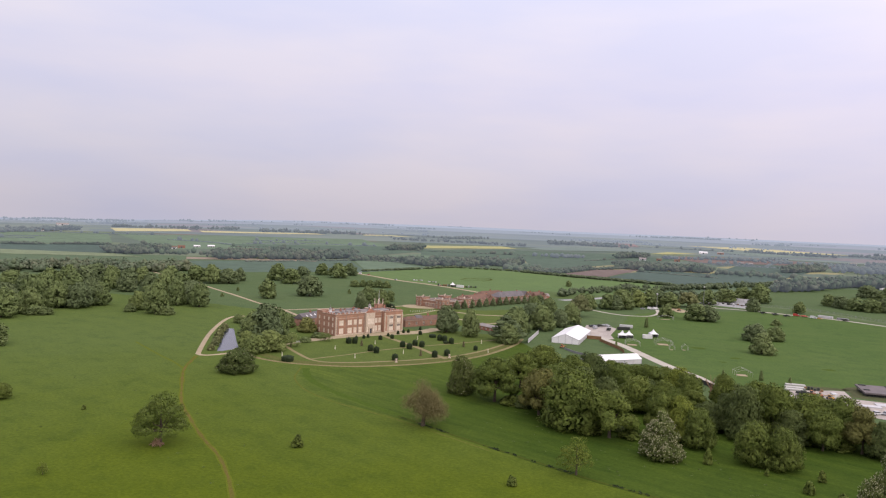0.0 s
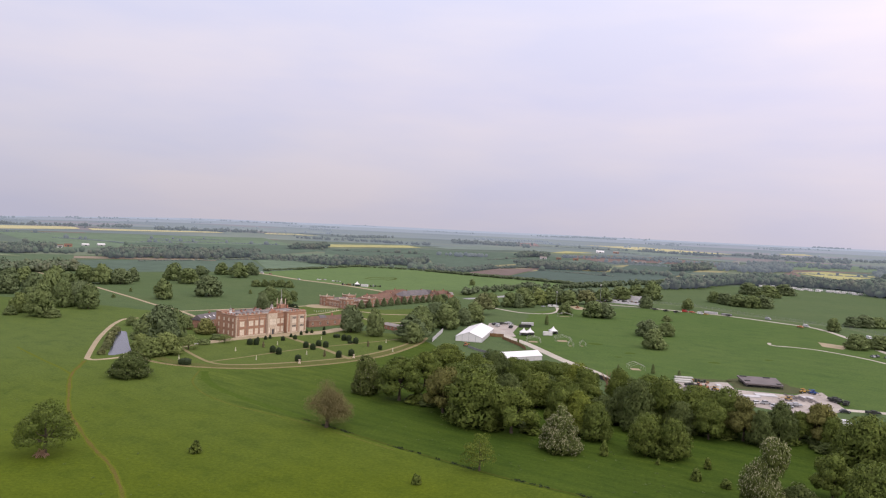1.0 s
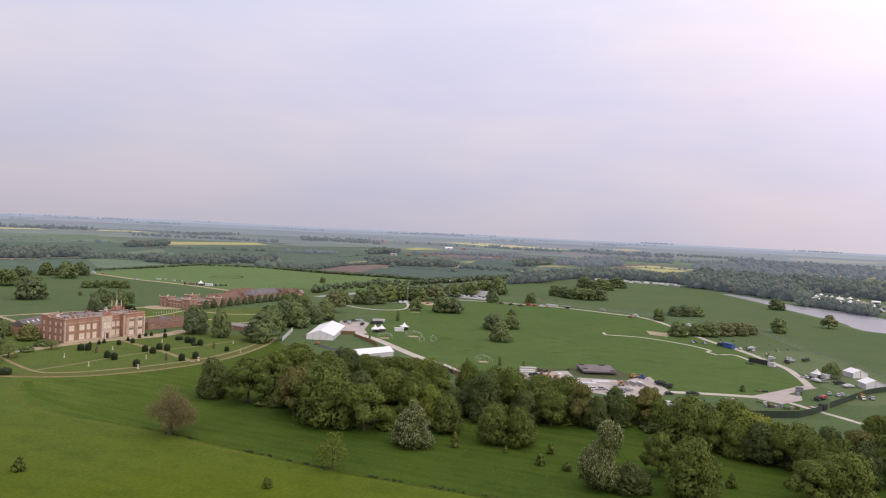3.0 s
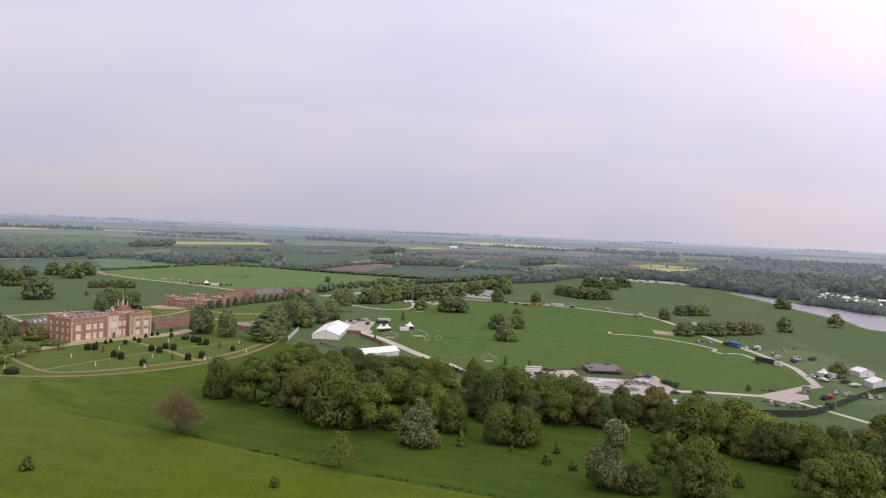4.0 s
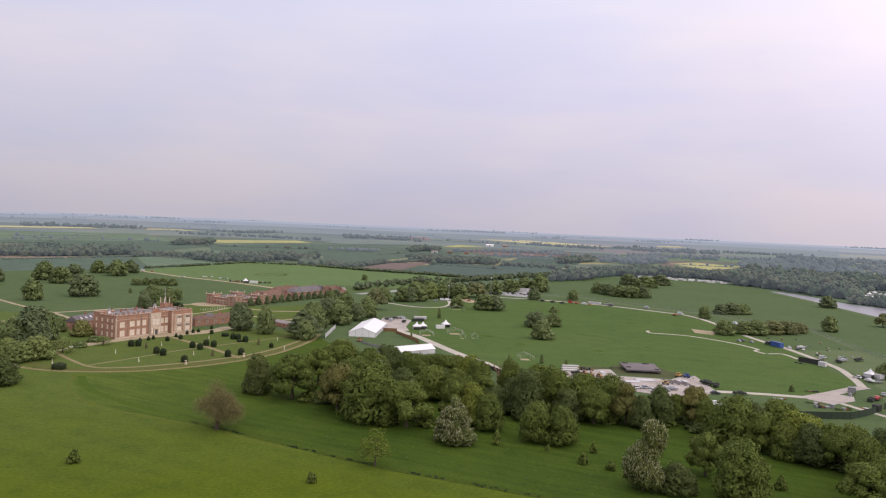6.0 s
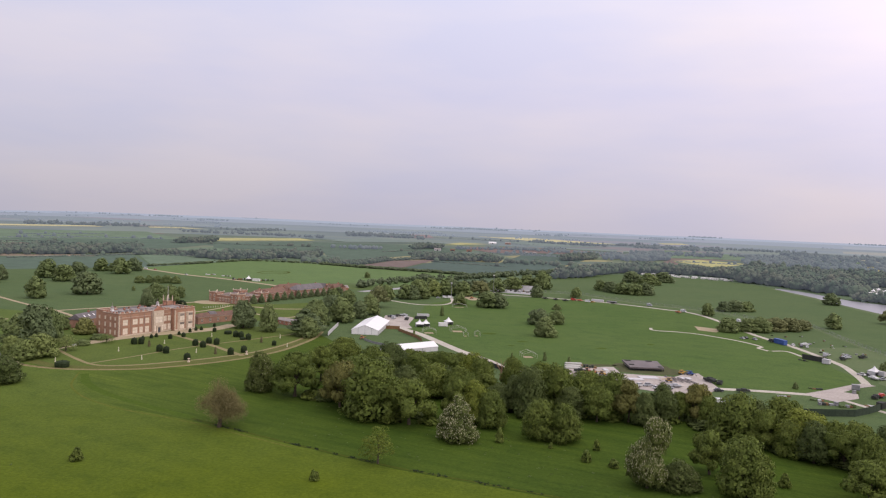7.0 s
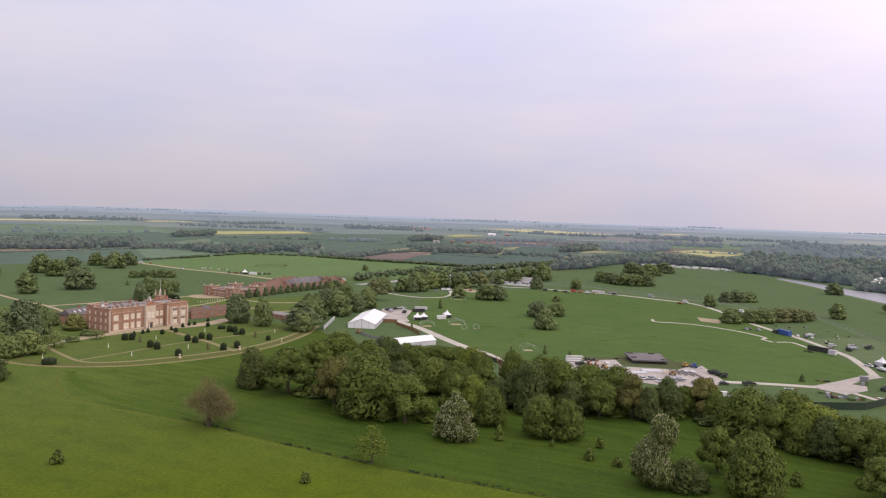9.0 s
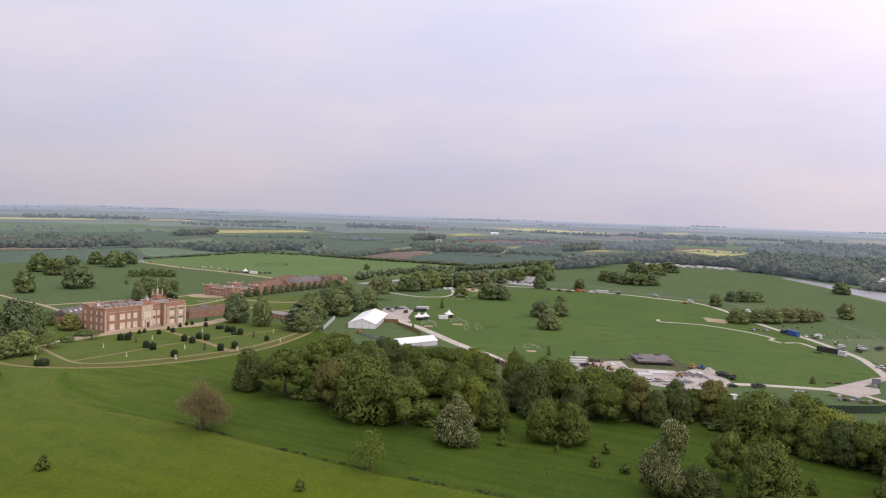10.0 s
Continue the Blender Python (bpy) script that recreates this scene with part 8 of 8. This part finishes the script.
for x, y, w, d, n in ((92, 350, 9, 5, 4), (85, 345, 7, 4, 4), (110, 352, 6, 4, 4), (60.3, 376.0, 8.5, 3.2, 9), (59.3, 370.5, 8.5, 3.2, 7), (58.0, 365.0, 7.6, 3.2, 8)):
    f = thing("floor_panel", x, y, 3, "stack of pale flooring panels on hardstanding" if n < 9 else "tall grey-white stack of panels behind trees", "floor panel", "flooring stacks", 0.115)
    for k in range(n):
        part("sheet", block(-w / 2, w / 2, -d / 2, d / 2, 0.09 * k, 0.09 * k + 0.08), "canvas_wall" if n < 6 else "alu", f)

crate("flight_case_stack", 67.0, 369.5, -8, 8.0, 2.2, 1.4, "black", "dark row of flight cases behind hardstanding", "cases", "stacked kit")
frame_tent(35.5, 386.5, 10, 7.5, 8.0, "small bare tent frame on the show field")
frame_tent(-4.0, 466.5, 8, 10.0, 11.0, "bare white tent frame over pale boards")
frame_tent(-21.5, 455.5, 8, 8.5, 9.0, "bare white tent frame over pale boards")
frame_tent(4.0, 452.0, 8, 3.0, 4.0, "tiny bare tent frame")
frame_tent(11.0, 455.0, 8, 3.5, 4.0, "tiny bare tent frame")
frame_tent(-4.5, 606.0, 15, 12.0, 4.0, "long bare frame near dark trees")

panel_fence("timber_fence", [(-46.5, 470.5), (-37.5, 470.0)], 2.2, 2.2, "timber", "brown boarded fence beside the marquee")
panel_fence("screen_fence", [(-38.0, 464.0), (-31.7, 452.0), (-24.5, 438.0), (-20.8, 426.0)], 1.9, 3.4, "timber", "brown and grey screen fence along the trackway")
panel_fence("screen_fence", [(-54.0, 421.0), (-47.0, 411.0), (-40.0, 405.0)], 1.3, 3.0, "steel", "low grey crowd barrier in grass")
panel_fence("screen_fence", [(6.0, 383.0), (24.0, 348.0), (32.0, 338.0)], 2.0, 3.4, "black", "dark screen fence under trees")
panel_fence("hoarding", [(136.0, 289.5), (148.0, 290.5), (159.0, 292.0), (168.0, 298.0), (176.0, 304.7)], 2.9, 3.0, "green_screen", "dark green screen hoarding beside trackway")
panel_fence("hoarding", [(184.0, 312.5), (203.0, 329.0), (222.0, 345.5), (240.0, 356.0)], 2.7, 3.0, "green_screen", "dark green screen hoarding across the camp")
panel_fence("black_screen", [(200.6, 427.5), (205.0, 421.5), (209.5, 415.8)], 2.9, 2.4, "black", "tall black screen wall beside trackway", 0.3)
mesh_fence("mesh_fence", [(283.0, 603.0), (276.5, 560.0), (270.4, 521.0), (264.0, 471.0), (261.8, 413.0), (262.0, 350.0)], "double grey steel mesh fence across grass")
mesh_fence("mesh_fence", [(77.0, 786.0), (131.0, 777.0), (176.0, 711.0), (231.5, 661.0), (252.0, 615.0)], "grey steel mesh fence behind the show field", 8.0)
crate("flight_case_stack", 157.5, 310.0, 5, 8, 2.6, 1.5, "steel", "grey stack of barriers and cases", "cases", "stacked kit")
crate("flight_case_stack", 164.0, 307.5, 5, 7, 2.2, 1.6, "canvas_wall", "pale stack of barriers and cases", "cases", "stacked kit")
crate("flight_case_stack", 156.5, 317.5, -10, 6, 1.6, 0.7, "canvas_wall", "low pale stack of panels", "cases", "stacked kit")
crate("flight_case_stack", 167.5, 342.0, -12, 6, 1.6, 0.7, "canvas_wall", "low pale stack of panels", "cases", "stacked kit")
crate("flight_case_stack", 144.5, 323.0, 0, 6, 1.6, 0.5, "canvas_wall", "low pale stack of panels", "cases", "stacked kit")
crate("flight_case_stack", 177.0, 312.0, 10, 6, 2.4, 0.5, "canvas_wall", "low pale stack of panels", "cases", "stacked kit")
crate("flight_case_stack", 198.0, 420.0, -50, 6, 2.0, 0.8, "black", "low black staging stack in grass", "cases", "stacked kit")
crate("flight_case_stack", 182.5, 336.0, 10, 3, 2.0, 2.0, "steel", "grey generator beside trackway", "generator", "stacked kit")
for x, y, k, p, t in ((210.3, 382.5, "car", "car_white", 120), (213.2, 382.0, "car", "car_dark", 110), (211.0, 372.5, "trailer", "car_white", 100), (215.5, 372.0, "car", "car_silver", 20),
                      (227.0, 383.0, "trailer", "car_silver", 10), (220.5, 368.0, "trailer", "black", 5), (221.0, 360.5, "trailer", "car_white", 10), (187.0, 327.5, "trailer", "black", 40),
                      (191.0, 330.5, "trailer", "car_red", 45), (200.0, 341.0, "car", "car_silver", 60), (202.5, 338.0, "car", "car_silver", 70), (205.5, 339.5, "car", "car_silver", 60),
                      (206.0, 334.5, "car", "car_dark", 60), (209.5, 336.0, "car", "car_silver", 65), (211.5, 333.0, "car", "car_white", 70), (213.5, 338.0, "digger", "yellow", 20),
                      (216.5, 334.0, "car", "car_silver", 70), (219.3, 439.0, "van", "car_silver", 60), (223.0, 443.0, "car", "car_white", 40), (234.5, 442.0, "car", "car_silver", 8),
                      (229.0, 433.5, "trailer", "car_silver", 15), (241.0, 438.0, "trailer", "black", 20), (224.5, 429.0, "trailer", "black", 80), (209.0, 489.5, "van", "car_dark", 100),
                      (217.5, 477.0, "car", "car_white", 80), (221.0, 473.0, "car", "car_dark", 70), (224.0, 471.5, "car", "car_white", 70), (226.5, 480.0, "trailer", "car_white", 20),
                      (193.0, 498.0, "car", "car_silver", 100), (196.0, 500.0, "car", "car_dark", 100), (200.5, 496.0, "car", "car_silver", 95)):
    vehicle(k, p, x, y, t)
for i in range(16):
    k = i * 0.618 % 1
    crate("camp_stack", 222 + 34 * k, 520 - 5.5 * i + 8 * math.sin(i), 15 * i, 2.0 + 1.0 * k, 1.0, 0.8, ("canvas_wall", "white_paint", "steel")[i % 3], "small pale stack of camp equipment on grass", "equipment", "camp equipment", 0)
# along the far side of the show field
for x, y, k, p, t in ((84.5, 713.0, "trailer", "black", -25), (93.5, 706.5, "trailer", "black", -25), (102.0, 701.0, "trailer", "black", -25), (111.5, 711.0, "van", "car_red", -20), (117.0, 707.5, "trailer", "red", -20),
                      (123.6, 701.0, "van", "car_white", -25), (128.0, 700.0, "car", "yellow", -25), (147.5, 698.0, "trailer", "black", -35), (179.5, 690.0, "van", "car_silver", -50), (192.0, 641.0, "trailer", "orange", -60),
                      (199.5, 651.0, "van", "car_white", -60), (227.0, 594.5, "van", "car_white", -80), (39.0, 708.0, "car", "car_white", 15), 
                      (-12.5, 679.0, "van", "car_white", 0), (-8.0, 682.0, "van", "car_white", 20), (-19.0, 675.0, "car", "car_silver", 10)):
    vehicle(k, p, x, y, t)
crate("site_cabin", 135.0, 713.0, -28, 12, 2.2, 1.8, "canvas_wall", "long pale site cabin beside a track", "cabin", "site cabins")
crate("site_cabin", 147.0, 704.5, -30, 9, 2.2, 1.6, "steel", "grey site cabin beside a track", "cabin", "site cabins")
patch("ground_sand", [(4, 700), (9, 707), (17, 694), (19, 678), (12, 671), (6, 686)], 0.075, "gravel", "pale heap of spread sand among trees", ragged=0.8)
vehicle("digger", "orange", 12.0, 684.0, 25)
patch("road_mat", [(178.6, 554.7), (192.7, 543.7), (188, 530), (184.5, 524.8), (174.6, 533.2)], 0.115, "gravel", "pale worn matting on grass", False)

# works yard behind the show field
yard = patch("road_yard", [(30, 770), (36, 830), (84, 822), (80, 748)], 0.07, "grey_road", "grey concrete works yard", False)
wall = thing("yard_wall", 36.0, 822.0, -8, "long pale grey yard wall", "wall")
for i in range(9):
    part("wall_panel", block(i * 5.2, i * 5.2 + 5.1, -0.2, 0.2, 0, 4.0), "canvas_wall", wall)
for i in range(9):
    crate("pallet_stack", 42 + 4.4 * i, 768 + 22 * ((i * 0.618) % 1), 30 * i, 3.0, 2.0, 1.5 + (i % 3) * 0.5, ("black", "tile", "canvas_wall")[i % 3], "stack of building goods in a yard", "stack", "yard stacks", 0)
for x, y, h, label in ((34.6, 739.5, 19.0, "tall thin grey lattice mast"), (-7.4, 690.0, 13.5, "slim white floodlight mast beside trees")):
    m = thing("mast", x, y, 0, label, "mast", "masts")
    part("pole", turned([(0.22, 0), (0.2, h * 0.5), (0.14, h)], 8), "steel", m)
    part("lamp_head", block(-0.7, 0.7, -0.2, 0.2, h - 0.3, h + 0.5), "white_paint", m)
    part("base", block(-0.6, 0.6, -0.6, 0.6, 0, 0.35), "hardcore", m)

# far tents and kit on the meadow road
pagoda(-225.0, 772.0, 20, 5.2)
crate("site_cabin", -215.6, 768.5, -10, 8.0, 2.6, 2.5, "white_paint", "white site cabin beside the meadow road", "cabin", "site cabins")
for i, (x, y) in enumerate(((-240.5, 773.5), (-236.0, 774.5), (-231.5, 775.0), (-222.5, 776.5), (-210.0, 773.0), (-206.0, 775.0), (-201.5, 777.0))):
    crate("equipment_stack", x, y, 6 * i, 4.2, 2.4, 2.4, "black", "dark equipment stack beside a road", "equipment", "meadow road kit", 0)
for i in range(4):
    crate("steel_stillage", (-286.5, -281.0, -264.5, -259.0)[i], (823.0, 825.0, 812.5, 812.0)[i], 10, 5.0, 4.0, 1.0, "canvas_wall", "low grey stack of steel frames on a meadow", "stack", "steel stacks", 0)
vehicle("car", "car_white", -305.0, 806.0, -35)
vehicle("van", "car_white", -375.0, 862.0, -35)
vehicle("car", "car_red", -362.0, 858.0, -35)
vehicle("van", "car_white", -140.5, 712.0, 20)
crate("red_canopy", -134.5, 716.0, 25, 9.0, 4.0, 4.6, "red", "orange-red trailer beside the barns", "trailer")
for ring in ([(-246, 880), (-245, 905), (-232, 924), (-219, 922), (-213, 900), (-218, 876)], [(-240, 874), (-228, 884), (-216, 880)], [(-238, 908), (-226, 902), (-214, 908)]):
    ribbon("path_riding", ring, 3.2, 0.06, "ditch", "dark ridden marks in the meadow", 0.6)

# ---- caravans, camp and farms far off ----
def caravan(x, y, turn, i):
    if "caravan" in VEHICLES:
        return copy_thing(VEHICLES["caravan"], pose(x, y, 0.0, 0, 0, turn))
    c = thing("caravan", x, y, turn, "white touring caravan in a field row", "caravan", "caravan field")
    part("body", prism([(-3.2, 0.5), (3.2, 0.5), (3.3, 1.4), (2.7, 2.6), (-3.0, 2.7), (-3.3, 2.2)], -1.15, 1.15), "white_paint", c, at=pose(0, 0, 0, 90))
    for a in (-1.7, 1.2):
        part("window", block(a - 0.6, a + 0.6, -1.19, -1.15, 1.4, 2.1), "dark_glass", c)
    part("drawbar", block(3.2, 4.4, -0.05, 0.05, 0.5, 0.6), "steel", c)
    wheels(c, [(0, -1.0), (0, 1.0)], 0.34)
    VEHICLES["caravan"] = c


rng = random.Random(21)
for i in range(44):
    k = i / 43
    caravan(292 + 118 * k + rng.uniform(-6, 6), 1200 - 75 * k + rng.uniform(-22, 18), rng.uniform(-30, 40), i)
patch("road_camp_field", [(470, 1040), (500, 900), (492, 815), (540, 800), (600, 900), (640, 1040), (560, 1090)], 0.05, "grey_mat", "trodden grey-green camp field by the lake", ragged=4)
for i in range(76):
    k = i / 75
    x, y = 484 + 62 * rng.random() + 70 * (1 - k), 1040 - 225 * k + rng.uniform(-15, 15)
    if i % 3:
        pagoda(x, y, rng.uniform(0, 90), rng.uniform(3.5, 5.5))
    else:
        caravan(x, y, rng.uniform(0, 180), i)


def farmhouse(x, y, turn, long, deep, high, wall, roof, label):
    long, deep, high = long * 0.6, deep * 0.7, high * 0.65
    f = thing("farm_building", x, y, turn, label, "farm building", "far farms", height_at(x, y))
    part("wall", block(-long / 2, long / 2, -deep / 2, deep / 2, -1.0, high), wall, f)
    part("roof", hipped(-long / 2, long / 2, -deep / 2, deep / 2, high + 0.004, deep * 0.28, 0), roof, f)
    part("door", block(-2, 2, -deep / 2 - 0.05, -deep / 2 - 0.004, 0, high * 0.8), "dark_glass", f)
    for s in (-0.32, 0.32):
        part("window", block(s * long - 1.0, s * long + 1.0, -deep / 2 - 0.05, -deep / 2 - 0.004, high * 0.4, high * 0.75), "dark_glass", f)


for x, y, t, l, d, h, w, r in ((-886, 1160, 40, 16, 9, 6, "white_paint", "tile"), (-896, 1195, 40, 22, 10, 6, "brick_pale", "tile"), (-901, 1250, 50, 20, 10, 4, "canvas_wall", "white_paint"), (-889, 1280, 50, 22, 10, 4, "canvas_wall", "canvas"),
                               (-882, 1130, 30, 14, 8, 5, "brick", "tile"), (-790, 1046, 30, 18, 9, 5, "white_paint", "lead"), (-1850, 1868, 40, 60, 20, 6, "canvas_wall", "lead"),
                               (-1512, 1440, 30, 20, 10, 6, "brick", "tile"), (-1535, 1480, 30, 26, 10, 6, "white_paint", "tile"), (-1556, 1532, 30, 30, 12, 6, "brick_pale", "lead"), (-56, 1748, 5, 26, 12, 6, "canvas_wall", "lead"),
                               (-20, 1765, 5, 18, 10, 5, "brick", "tile"), (20, 1770, 5, 20, 10, 5, "brick", "tile"), (160, 1789, -5, 15, 10, 5, "canvas_wall", "lead"), (180, 1787, -5, 14, 10, 5, "canvas_wall", "lead"),
                               (441, 2036, -10, 24, 12, 6, "canvas_wall", "lead"), (470, 2028, -10, 18, 10, 5, "canvas_wall", "canvas"), (100, 2330, 0, 40, 16, 6, "white_paint", "canvas"), (150, 2350, 0, 30, 16, 6, "brick", "lead"),
                               (640, 1560, -20, 16, 9, 6, "brick", "tile"), (672, 1570, -20, 18, 9, 6, "brick_pale", "tile"), (705, 1556, -20, 16, 9, 6, "brick", "tile"), (740, 1575, -20, 18, 9, 6, "brick", "tile"),
                               (566, 900, -30, 14, 8, 5, "white_paint", "lead"), (600, 930, -20, 16, 8, 5, "white_paint", "canvas")):
    farmhouse(x, y, t, l, d, h, w, r, {"tile": "farm building with red tiled roof among fields", "canvas": "pale farm shed among fields", "lead": "grey-roofed farm building among fields", "white_paint": "white farm shed among fields"}[r])
